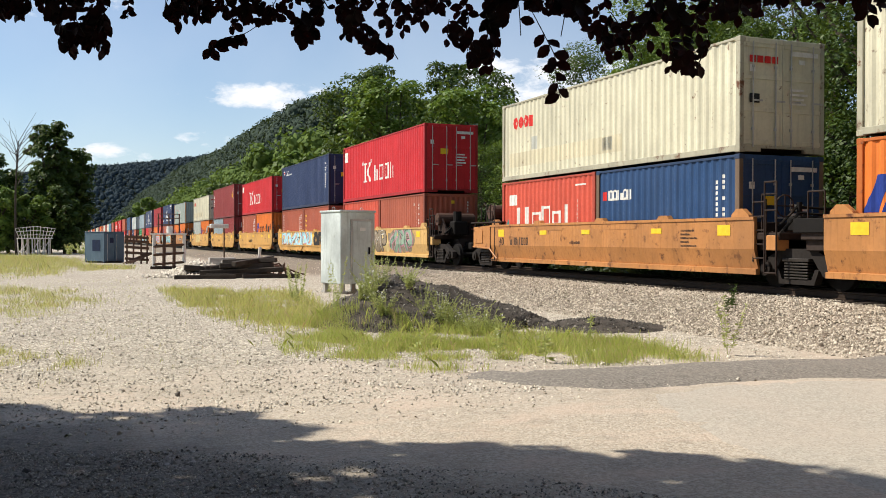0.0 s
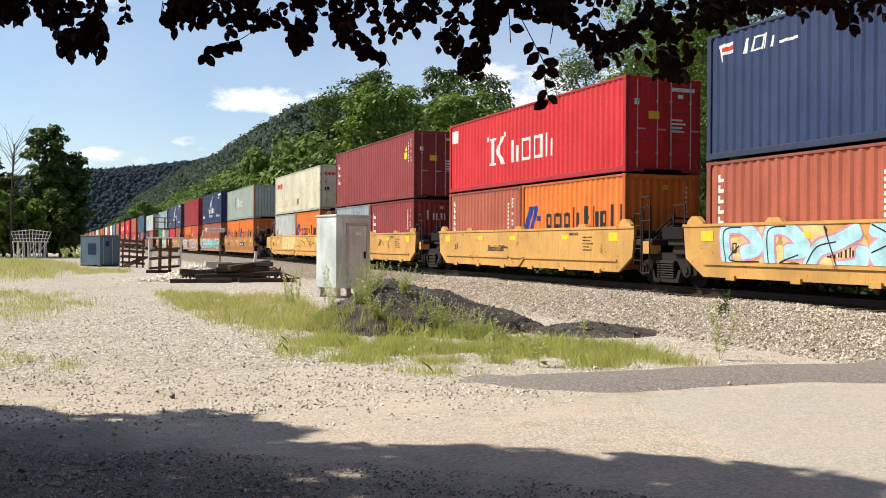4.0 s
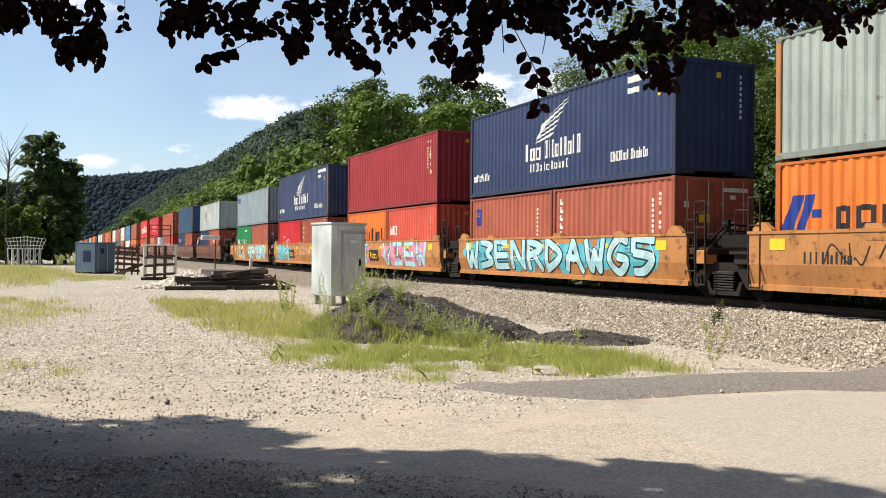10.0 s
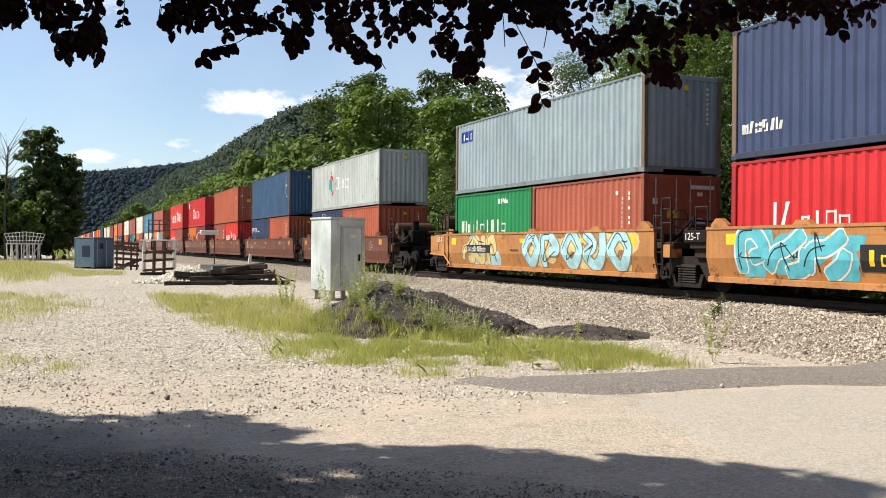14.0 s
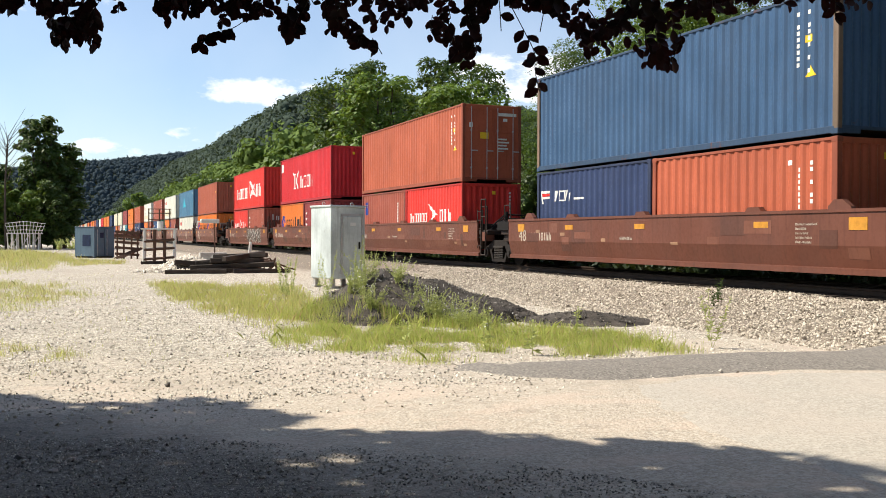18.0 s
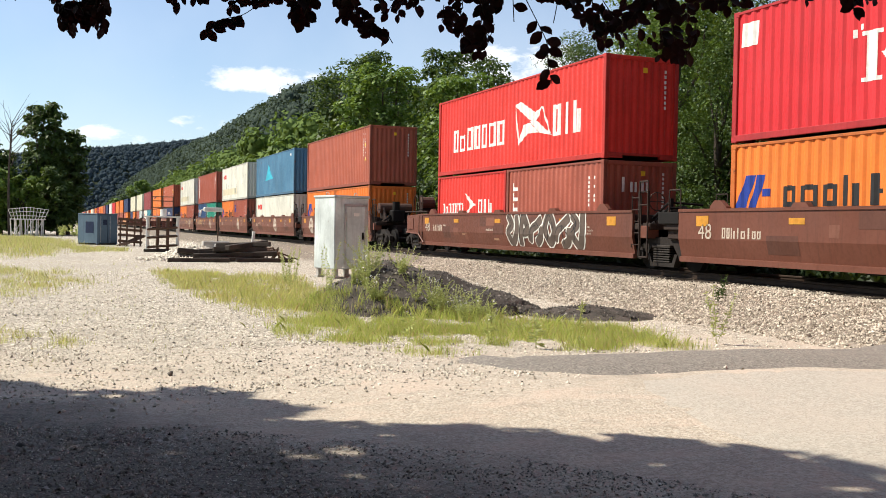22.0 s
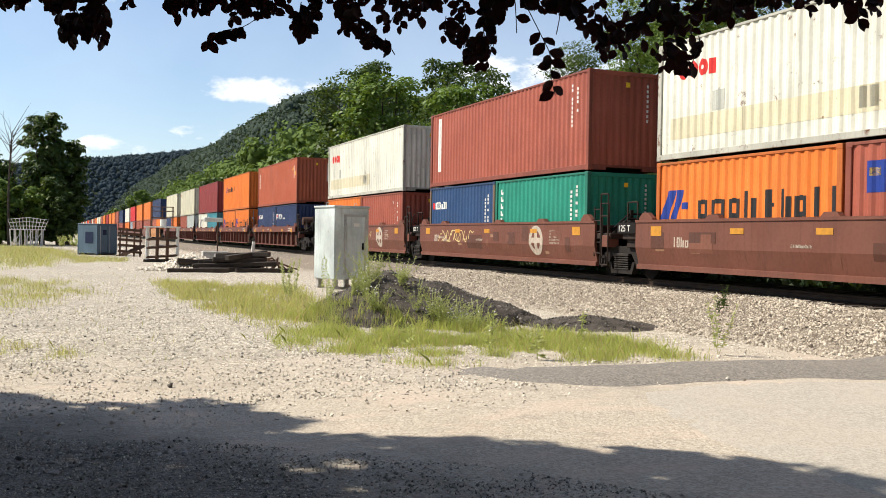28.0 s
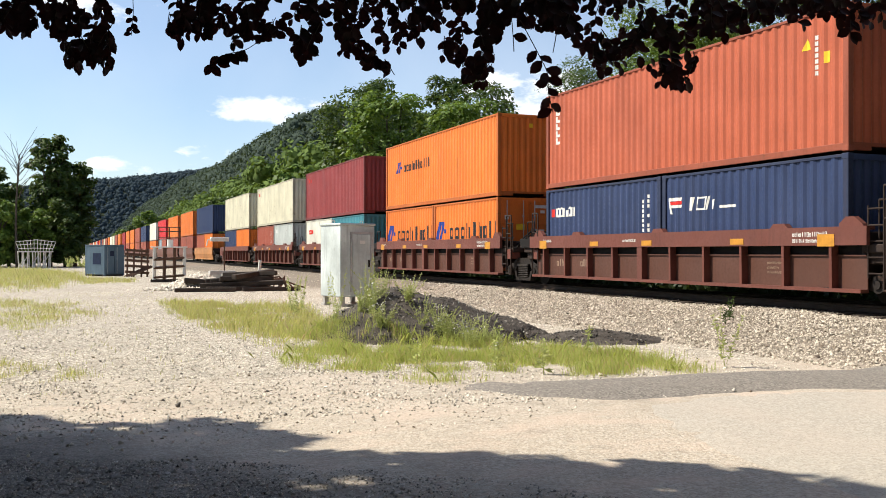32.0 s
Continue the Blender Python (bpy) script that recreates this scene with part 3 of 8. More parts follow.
keep = np.array([noise.noise(Vector((a * 0.7, b * 1.5, 3))) + 0.5 * noise.noise(Vector((a * 2.2, b * 3.0, 8))) - 0.20 * a - 0.10 * (b - 5.5) for a, b in clinker]) > RNG.uniform(-0.1, 0.5, len(clinker))
stones("clinker", clinker[keep], 0.0150, stony("dark_clinker", (0.44, 0.40, 0.36), (0.165, 0.148, 0.13), (0.05, 0.045, 0.04)), "coarse dark clinker and grey stones on the old road", 0.25, None, 0.8)
RNG = main_stream
# ---- the train ----
WALL, L40, L20, BREADTH = 0.031, 12.192, 6.058, 2.438


def wave(length, pitch=0.278):
    """Plan of a corrugated sheet: (along, depth) points."""
    n = max(4, round(length / pitch))
    p = length / n
    pts = []
    for i in range(n):
        s = i * p
        pts += [(s, 0.0), (s + 0.26 * p, 0.0), (s + 0.5 * p, WALL), (s + 0.76 * p, WALL)]
    return pts + [(length, 0.0)]


def side_sheet(length, height):
    pts = [(s - length / 2 + 0.08, d) for s, d in wave(length - 0.16)]
    n = len(pts)
    x = -BREADTH / 2 + 0.012
    v = [(x + d, y, 0.15) for y, d in pts] + [(x + d, y, height - 0.07) for y, d in pts]
    return v, [(i + 1, i, n + i, n + i + 1) for i in range(n - 1)]


def end_sheet(height):
    pts = [(s - BREADTH / 2 + 0.06, d) for s, d in wave(BREADTH - 0.12, 0.24)]
    n = len(pts)
    v = [(x, 0.012 + d, 0.15) for x, d in pts] + [(x, 0.012 + d, height - 0.08) for x, d in pts]
    return v, [(i, i + 1, n + i + 1, n + i) for i in range(n - 1)]


def roof_sheet(length, height):
    pts = [(s - length / 2 + 0.08, d) for s, d in wave(length - 0.16, 0.42)]
    n = len(pts)
    w = BREADTH / 2 - 0.04
    v = [(-w, y, height - 0.03 - d * 0.5) for y, d in pts] + [(w, y, height - 0.03 - d * 0.5) for y, d in pts]
    return v, [(i, i + 1, n + i + 1, n + i) for i in range(n - 1)]


def door_leaf(height):
    w = BREADTH / 2 - 0.075
    shapes = [box(0, w, 0.03, 0.055, 0.17, height - 0.12)]
    for z in (0.19, 0.19 + (height - 0.4) / 3, 0.19 + 2 * (height - 0.4) / 3, height - 0.22):
        shapes.append(bevel_box(0.04, w - 0.04, 0.012, 0.03, z, z + 0.09, 0.006))
    shapes.append(box(0, 0.03, 0.005, 0.03, 0.17, height - 0.12))
    return joined(*shapes)


def casting():
    return bevel_box(-0.082, 0.082, -0.09, 0.09, 0, 0.118, 0.012)


def container(colour, length, height, doors, full=True):
    """A shipping container; its ends at +-length/2 along y, its near side at -x, its foot at z = 0."""
    mat = coat(colour)
    worn = paint("worn_" + colour, tuple(0.62 * a + 0.006 for a in COLOURS[colour][0]), min(0.6, COLOURS[colour][1] + 0.22), 0.6)
    post = paint("rusty_post", (0.40, 0.17, 0.06), 0.35) if colour == "grey_green" else paint("brown_post", (0.16, 0.11, 0.075), 0.4) if colour in ("blue", "grey_blue", "faded_navy", "steel_blue") else worn
    tag = (length, height)
    c = new("shipping_container")
    c.empty_display_size = 0.3
    a, w = length / 2, BREADTH / 2
    wall = part("side_wall", lambda: side_sheet(length, height), mat, c, key=("side", tag))
    if full:
        part("side_wall", None, mat, c, at=pose(0, 0, 0, 0, 0, 180), key=("side", tag))
    part("roof", lambda: roof_sheet(length, height), mat, c, key=("roof", tag))
    if doors:
        for s in (-1, 1):
            leaf = part("door", lambda: door_leaf(height), mat, c, at=pose(0 if s > 0 else -(w - 0.075), -a, 0), key=("door", height))
            for off in (0.22, 0.86) if s > 0 else (0.28, 0.92):
                part("lock_rod", lambda: joined(rod((0, -0.02, 0.12), (0, -0.02, height - 0.1), 0.017, 6), box(-0.03, 0.03, -0.03, 0.01, 0.5, 0.56), box(-0.03, 0.03, -0.03, 0.01, 1.9, 1.96),
                                                box(-0.02, 0.26, -0.035, -0.02, 1.15, 1.19)), GREY_STEEL, leaf, at=(off, 0.0, 0), key=("lock", height))
    else:
        part("end_wall", lambda: end_sheet(height), mat, c, at=pose(0, -a, 0), key=("end", height))
    part("end_wall", lambda: end_sheet(height), mat, c, at=pose(0, a, 0, 0, 0, 180), key=("end", height))
    for sx in (-1, 1):
        part("top_rail", lambda: bevel_box(-0.03, 0.03, -a + 0.1, a - 0.1, height - 0.075, height - 0.012, 0.008), worn, c, at=(sx * (w - 0.03), 0, 0), key=("top", tag))
        part("bottom_rail", lambda: joined(bevel_box(-0.03, 0.03, -a + 0.1, a - 0.1, 0.02, 0.16, 0.008)), worn, c, at=(sx * (w - 0.03), 0, 0), key=("bottom", tag))
        for sy in (-1, 1):
            part("corner_post", lambda: bevel_box(-0.06, 0.06, -0.075, 0.075, 0.1, height - 0.1, 0.012), post, c, at=(sx * (w - 0.062), sy * (a - 0.077), 0), key=("post", height))
            if full:
                for z in (0, height - 0.118):
                    part("corner_casting", casting, worn, c, at=(sx * (w - 0.080), sy * (a - 0.088), z), key="casting")
    if not full:
        return c
    for sy in (-1, 1):
        part("end_header", lambda: bevel_box(-w + 0.12, w - 0.12, -0.05, 0.05, height - 0.13, height - 0.01, 0.008), mat, c, at=(0, sy * (a - 0.055), 0), key=("header", height))
        part("end_sill", lambda: joined(bevel_box(-w + 0.12, w - 0.12, -0.05, 0.05, 0.10, 0.17, 0.008), bevel_box(-w + 0.12, -0.62, -0.05, 0.05, 0.02, 0.105, 0.008), bevel_box(0.62, w - 0.12, -0.05, 0.05, 0.02, 0.105, 0.008)), worn, c, at=(0, sy * (a - 0.055), 0), key=("sill",))
    part("floor", lambda: box(-w + 0.05, w - 0.05, -a + 0.05, a - 0.05, 0.10, 0.14), TIE, c, key=("floor", length))
    return c


COLOURS = {
    "cream": ((0.60, 0.57, 0.43), 0.40), "white": ((0.66, 0.65, 0.56), 0.40), "red": ((0.52, 0.022, 0.028), 0.10), "bright_red": ((0.60, 0.035, 0.025), 0.08),
    "navy": ((0.023, 0.039, 0.100), 0.22), "faded_navy": ((0.040, 0.058, 0.125), 0.3), "blue": ((0.020, 0.058, 0.150), 0.25), "rust": ((0.31, 0.080, 0.050), 0.25), "brick": ((0.36, 0.095, 0.055), 0.20),
    "orange_rust": ((0.39, 0.094, 0.045), 0.16), "maroon": ((0.24, 0.042, 0.042), 0.22), "orange": ((0.66, 0.168, 0.026), 0.20), "grey_green": ((0.30, 0.345, 0.315), 0.30),
    "grey_blue": ((0.26, 0.325, 0.36), 0.32), "pale_grey": ((0.44, 0.475, 0.455), 0.42), "green": ((0.012, 0.21, 0.065), 0.12), "teal_green": ((0.015, 0.22, 0.15), 0.18),
    "teal": ((0.05, 0.22, 0.27), 0.2), "sky_blue": ((0.075, 0.190, 0.300), 0.34), "steel_blue": ((0.034, 0.080, 0.160), 0.28), "dark_red": ((0.30, 0.025, 0.030), 0.12), "coral": ((0.55, 0.085, 0.050), 0.12),
}
WORDS = {"cream": "cream", "white": "off-white", "red": "bright red", "bright_red": "vermilion red", "navy": "navy blue", "faded_navy": "faded navy blue", "blue": "dark blue", "rust": "rust-red", "brick": "brick-red",
         "orange_rust": "orange-brown", "maroon": "maroon", "orange": "orange", "grey_green": "grey-green", "grey_blue": "grey-blue", "pale_grey": "pale grey", "green": "bright green",
         "teal_green": "sea-green", "teal": "teal", "sky_blue": "faded blue", "steel_blue": "faded steel-blue", "dark_red": "dark red", "coral": "faded red"}


def coat(colour):
    c, rust = COLOURS[colour]
    return paint("paint_" + colour, c, rust)


# each unit: front of the upper container along the train, car type, upper (colour, doors in front, tall, marks), lower pair or one (colour, marks)
TALL, LOW = 2.896, 2.591
TRAIN = (
    (1.50, "gold", ("cream", 0, 1, ""), (("orange", "wing"), ("orange", "wing"))),
    (17.00, "gold", ("cream", 1, 0, "ring"), (("coral", "big"), ("blue", "dots"))),
    (36.65, "tan", ("red", 1, 1, "kay"), (("coral", "cube"), ("brick", "code"))),
    (51.84, "yellow", ("navy", 1, 1, "flag"), (("brick", "column"), ("brick", "gold"))),
    (67.40, "yellow", ("red", 1, 0, "kay"), (("brick", "column"), ("orange", "wing"))),
    (83.50, "yellow", ("maroon", 1, 1, "tee"), (("grey_blue", "small"), ("maroon", "tee"))),
    (98.95, "yellow", ("cream", 1, 0, "ring"), (("pale_grey", "crest"), ("orange", "wing"))),
    (118.94, "gold", ("grey_green", 0, 0, "crest"), (("orange", "wing"), ("orange", "wing"))),
    (134.56, "gold", ("navy", 0, 1, "feather"), (("brick", "square"), ("brick", "column"))),
    (149.93, "gold", ("dark_red", 0, 1, "code"), (("orange", "wing"), ("coral", "cube"))),
    (165.95, "gold", ("faded_navy", 0, 1, "feather"), (("red", "kay"), ("rust", "gold"))),
    (181.48, "gold", ("grey_blue", 0, 0, "squares"), (("green", "green"), ("brick", "code"))),
    (202.60, "brown", ("pale_grey", 0, 0, "crest"), (("navy", "dots"), ("orange_rust", "diamonds"))),
    (220.50, "brown", ("steel_blue", 0, 1, "code"), (("navy", "flag"), ("orange_rust", "code"))),
    (238.47, "brown", ("orange_rust", 1, 1, "code"), (("rust", "square"), ("bright_red", "kite"))),
    (256.19, "brown", ("red", 0, 1, "kay"), (("orange", "wing"), ("maroon", "tee"))),
    (273.65, "brown", ("bright_red", 0, 1, "kite"), (("bright_red", "kite"), ("rust", "tee"))),
    (294.65, "chestnut", ("brick", 0, 1, "code"), (("orange", "wing"), ("orange", "wing"))),
    (310.23, "chestnut", ("sky_blue", 0, 1, "star"), (("white", "ring"),)),
    (325.96, "chestnut", ("white", 0, 1, "ring"), (("orange", "wing"), ("rust", "square"))),
    (341.45, "chestnut", ("rust", 0, 1, "column"), (("blue", "dots"), ("teal_green", "column"))),
    (356.86, "chestnut", ("white", 0, 1, "ring"), (("orange", "wing"), ("rust", "code"))),
    (376.38, "ribbed", ("orange_rust", 0, 1, "stack"), (("navy", "dots"), ("navy", "flag"))),
    (392.08, "ribbed", ("orange", 0, 1, "wing"), (("orange", "wing"), ("orange", "wing"))),
    (407.70, "ribbed", ("maroon", 0, 1, "small"), (("white", "ring"), ("teal", "small"))),
    (423.40, "ribbed", ("cream", 0, 1, "small"), (("rust", "code"), ("pale_grey", "small"))),
    (439.05, "ribbed", ("cream", 0, 1, "small"), (("navy", "small"), ("orange", "small"))),
    (459.10, "gold", ("navy", 0, 1, ""), (("brick", ""), ("orange", ""))),
    (474.50, "brown", ("orange", 0, 1, ""), (("rust", ""), ("rust", ""))),
    (490.00, "brown", ("orange", 0, 1, ""), (("rust", ""), ("rust", ""))),
    (505.50, "brown", ("red", 0, 1, ""), (("grey_blue", ""), ("brick", ""))),
    (521.00, "brown", ("white", 0, 1, ""), (("orange", ""), ("orange", ""))),
)
FAR_COLOURS = ("navy rust,rust brick,orange orange,orange brick,dark_red rust,orange rust,rust brick,cream rust,white navy,orange orange,brick rust,cream grey_blue,rust orange,navy brick,"
               "orange rust,red rust,pale_grey brick,orange orange,rust navy,white rust,brick orange,maroon rust,orange brick,navy rust,cream orange,rust rust").split(",")



def clip_strip(poly, s0, s1):
    """The piece of a convex outline between two uprights."""
    for lim, sign in ((s0, 1), (s1, -1)):
        out = []
        for i, p in enumerate(poly):
            q = poly[(i + 1) % len(poly)]
            a, b = (p[0] - lim) * sign, (q[0] - lim) * sign
            if a >= 0:
                out.append(p)
            if (a < 0) != (b < 0):
                k = a / (a - b)
                out.append((lim, p[1] + (q[1] - p[1]) * k))
        poly = out
        if len(poly) < 3:
            return []
    return poly


def on_side(polys, length):
    """Painted outlines (s from the far end, z) that follow the corrugation of the near side."""
    pts = [(length - 0.08 - s, d) for s, d in reversed(wave(length - 0.16))]
    v, f = [], []
    for k0, poly in enumerate(polys):
        lo, hi = min(p[0] for p in poly), max(p[0] for p in poly)
        for (s0, d0), (s1, d1) in zip(pts, pts[1:]):
            if s1 <= lo or s0 >= hi:
                continue
            piece = clip_strip(poly, s0, s1)
            if len(piece) < 3:
                continue
            k = len(v)
            for s, z in piece:
                d = d0 + (d1 - d0) * (s - s0) / (s1 - s0)
                v.append((-BREADTH / 2 + 0.012 + d - 0.004 - 0.0005 * (k0 % 6), length / 2 - s, z))
            f.append(tuple(range(k, len(v))))
    return v, f


def quad(s0, s1, z0, z1, lean=0.0):
    return [(s0, z0), (s1, z0), (s1 + lean, z1), (s0 + lean, z1)]


def bars(s, z, high, n, seed=0, fat=0.62, lean=0.0, gap=0.16, bold=0.17):
    """A run of plain blocks the size of n characters: solid, split or hollow."""
    r = random.Random(seed * 31 + n)
    out = []
    for _ in range(n):
        w = high * fat * r.uniform(0.8, 1.1)
        st, bar = min(high * bold, w * 0.36), high * bold * 0.75
        kind = r.randint(0, 3)
        if kind == 0:
            out += [quad(s, s + st, z, z + high, lean), quad(s + w - st, s + w, z, z + high, lean)]
            out += [quad(s + st + lean * q, s + w - st + lean * q, z + high * q, z + high * q + bar) for q in (0.0, 0.85)]
        elif kind == 1:
            out.append(quad(s + w * 0.3, s + w * 0.68, z, z + high, lean))
        elif kind == 2:
            out += [quad(s, s + st, z, z + high, lean), quad(s + w - st * 1.3, s + w, z, z + high * 0.72, lean * 0.72)]
        else:
            out += [quad(s, s + st, z, z + high * 0.72, lean * 0.72), quad(s + w - st, s + w, z, z + high * 0.72, lean * 0.72)]
            out += [quad(s + st + lean * q, s + w - st + lean * q, z + high * q, z + high * q + bar) for q in (0.0, 0.57)]
        s += w + high * gap
    return out


def broken(polys):
    """Tall thin marks as columns of small blocks, as stacked figures look."""
    out = []
    r = random.Random(3)
    for p in polys:
        s0, s1, z0, z1 = p[0][0], p[1][0], p[0][1], p[2][1]
        if z1 - z0 < 4 * (s1 - s0) or len(p) != 4:
            out.append(p)
            continue
        n = max(3, round((z1 - z0) / 0.125))
        for i in range(n):
            q = z0 + (z1 - z0) * i / n
            if r.random() < 0.82:
                out.append(quad(s0, s0 + 0.075, q, q + 0.085))
    return out


def column(s, z, high, n, size):
    """Bars stacked one above another."""
    out = []
    for i in range(n):
        out += [quad(s, s + size, z + high * i / n, z + high * i / n + size * 0.35), quad(s, s + size * 0.3, z + high * i / n, z + high * i / n + size * 0.8)]
    return out


def ring(s, z, rs, rz, t=0.35, n=12):
    out = []
    for i in range(n):
        a, b = 2 * math.pi * i / n, 2 * math.pi * (i + 1) / n
        out.append([(s + rs * math.cos(a), z + rz * math.sin(a)), (s + rs * math.cos(b), z + rz * math.sin(b)),
                    (s + rs * (1 - t) * math.cos(b), z + rz * (1 - t) * math.sin(b)), (s + rs * (1 - t) * math.cos(a), z + rz * (1 - t) * math.sin(a))])
    return out


def marks_of(kind, length, h):
    """Plain painted marks: a list of (name, material, outlines)."""
    big = length > 8
    if kind == "ring":      # four red rounded blocks in a row
        k = 1.0 if big else 0.7
        z, w = h * 0.73, 0.17 * k
        o = ring(0.85 + w, z, w, 0.2 * k, 0.72) + ring(0.85 + 3.1 * w, z, w, 0.2 * k, 0.72) + ring(0.85 + 5.2 * w, z, w, 0.2 * k, 0.72) + [quad(0.85 + 6.6 * w, 0.85 + 8.0 * w, z - 0.2 * k, z + 0.16 * k)]
        k = [("logo", RED_MARK, o)]
        if big:
            k.append(("repair_patch", paint("grey_repaint", (0.40, 0.405, 0.36), 0.2), [quad(2.1, 2.55, h * 0.36, h * 0.52)]))
            k.append(("repair_patch", paint("grey_repaint", (0.40, 0.405, 0.36), 0.2), [quad(6.4, 6.9, h * 0.20, h * 0.34)]))
            k.append(("repair_patch", paint("yellow_stain", (0.60, 0.545, 0.385), 0.35), [quad(0.5, 7.4, h * 0.17, h * 0.35)]))
        return k
    if kind == "kay":
        if big:
            s, z = 3.75, h * 0.30
            o = [quad(s, s + 0.26, z, z + 0.95), quad(s + 0.36, s + 0.60, z + 0.45, z + 0.95, 0.42), [(s + 0.32, z + 0.52), (s + 0.58, z + 0.52), (s + 1.12, z), (s + 0.82, z)], quad(s - 0.1, s + 0.36, z, z + 0.08), quad(s - 0.1, s + 0.36, z + 0.87, z + 0.95)]
            o += [quad(s - 0.32, s - 0.24, z + 0.86, z + 1.02), quad(s - 0.16, s - 0.08, z + 0.99, z + 1.1), quad(s + 1.05, s + 1.13, z + 0.92, z + 1.08)]
            o += bars(s + 1.6, z, 0.74, 4, 3, 0.80, 0, 0.28)
            return [("logo", WHITE_MARK, o), ("flag_mark", WHITE_MARK, [quad(0.25, 0.75, h * 0.72, h * 0.9, 0.05)])]
        s, z = 1.3, 1.1
        return [("logo", WHITE_MARK, [quad(s, s + 0.12, z, z + 0.55), quad(s + 0.2, s + 0.32, z, z + 0.55, 0.18)] + bars(s + 0.8, z, 0.34, 4, 5, 0.8, 0, 0.25))]
    if kind == "wing":
        if big:
            s, z, k = 1.5, h * 0.55, 0.6
        else:
            s, z, k = 0.25, 1.18, 0.9
        w = [[(s, z), (s + 0.3 * k, z), (s + 0.62 * k, z + 0.78 * k), (s + 0.25 * k, z + 0.78 * k)], [(s + 0.4 * k, z), (s + 0.66 * k, z), (s + 0.95 * k, z + 0.78 * k), (s + 0.68 * k, z + 0.78 * k)],
             [(s - 0.16 * k, z), (s, z), (s + 0.20 * k, z + 0.50 * k)], quad(s + 0.84 * k, s + 1.12 * k, z + 0.26 * k, z + 0.44 * k)]
        t = bars(s + 1.55 * k, z, 0.66 * k, 5, 2, 0.75, 0, 0.2, 0.24) + [quad(s + 4.2 * k, s + 4.4 * k, z + 0.25 * k, z + 0.34 * k)] + bars(s + 4.6 * k, z, 0.66 * k, 5, 9, 0.6, 0, 0.2, 0.24)
        return [("logo", BLUE_MARK, w), ("lettering", BLACK_MARK, [p for p in t if max(q[0] for q in p) < length - 0.15])]
    if kind == "crest":
        s, z = (3.6, h * 0.42) if big else (0.6, h * 0.46)
        k = 1.0 if big else 0.6
        g = [[(s, z + 0.1 * k), (s + 0.5 * k, z - 0.12 * k), (s + 0.62 * k, z + 0.55 * k), (s + 0.1 * k, z + 0.62 * k)]]
        o = bars(s + 1.35 * k, z - 0.02, 0.66 * k, 3, 4, 1.0, 0, 0.45)
        return [("crest", TEAL_MARK, g), ("crest_ring", RED_MARK, ring(s + 0.48 * k, z + 0.22 * k, 0.42 * k, 0.6 * k, 0.28)[:5] + ring(s + 0.48 * k, z + 0.22 * k, 0.42 * k, 0.6 * k, 0.28)[9:]), ("lettering", WHITE_MARK, o)]
    if kind == "feather":
        s, z = 4.2, h * 0.33
        o = []
        for i in range(6):
            o.append([(s + 0.75 + 0.10 * i, z + 0.52 + 0.13 * i), (s + 1.75 + 0.17 * i, z + 0.66 + 0.19 * i), (s + 1.95 + 0.18 * i, z + 0.78 + 0.19 * i), (s + 0.95 + 0.12 * i, z + 0.60 + 0.135 * i)])
        o.append([(s + 0.7, z + 0.50), (s + 1.2, z + 1.1), (s + 2.85, z + 1.62), (s + 1.45, z + 1.06)])
        o += bars(s, z, 0.55, 3, 7, 0.58, 0, 0.12) + bars(s + 1.35, z, 0.55, 9, 8, 0.36, 0, 0.09) + bars(s + 0.35, z - 0.36, 0.26, 11, 6, 0.66, 0, 0.26)
        return [("logo", WHITE_MARK, o), ("small_lettering", WHITE_MARK, bars(9.3, h * 0.185, 0.27, 12, 5, 0.45, 0, 0.12)),
                ("panel_mark", WHITE_MARK, [quad(10.1, 11.75, h * 0.875, h * 0.935)]), ("lower_panel_mark", WHITE_MARK, [quad(10.1, 10.6, h * 0.78, h * 0.83)]), ("yellow_mark", YELLOW_MARK, [quad(11.4, 11.55, h * 0.70, h * 0.77)]),
                ("line_mark", WHITE_MARK, bars(0.35, h * 0.19, 0.26, 6, 12, 0.7, 0.04, 0.1))]
    if kind == "kite":
        if big:
            s, z = 6.6, h * 0.29
            o = [[(s, z + 1.22), (s + 0.45, z + 1.30), (s + 1.45, z + 0.86), (s + 1.05, z + 0.66)], [(s + 1.45, z + 0.86), (s + 1.95, z + 1.0), (s + 1.5, z + 0.52), (s + 1.05, z + 0.66)], [(s + 1.05, z + 0.62), (s + 1.6, z + 0.56), (s + 2.55, z + 0.05), (s + 1.75, z + 0.18)],
                 [(s + 0.3, z - 0.12), (s + 0.62, z + 0.52), (s + 1.1, z + 0.56), (s + 1.7, z + 0.20), (s + 0.95, z + 0.22)], [(s + 0.06, z + 1.2), (s + 0.12, z + 1.2), (s + 0.36, z - 0.1), (s + 0.28, z - 0.1)], [(s + 1.86, z + 1.0), (s + 1.95, z + 1.0), (s + 2.5, z + 0.1), (s + 2.4, z + 0.1)]]
            return [("logo", WHITE_MARK, o), ("lettering", WHITE_MARK, bars(1.5, z, 0.84, 7, 21, 0.62, 0, 0.17)), ("short_lettering", WHITE_MARK, bars(s + 2.62, z, 0.95, 3, 14, 0.50, 0, 0.14))]
        s, z = 2.6, 1.15
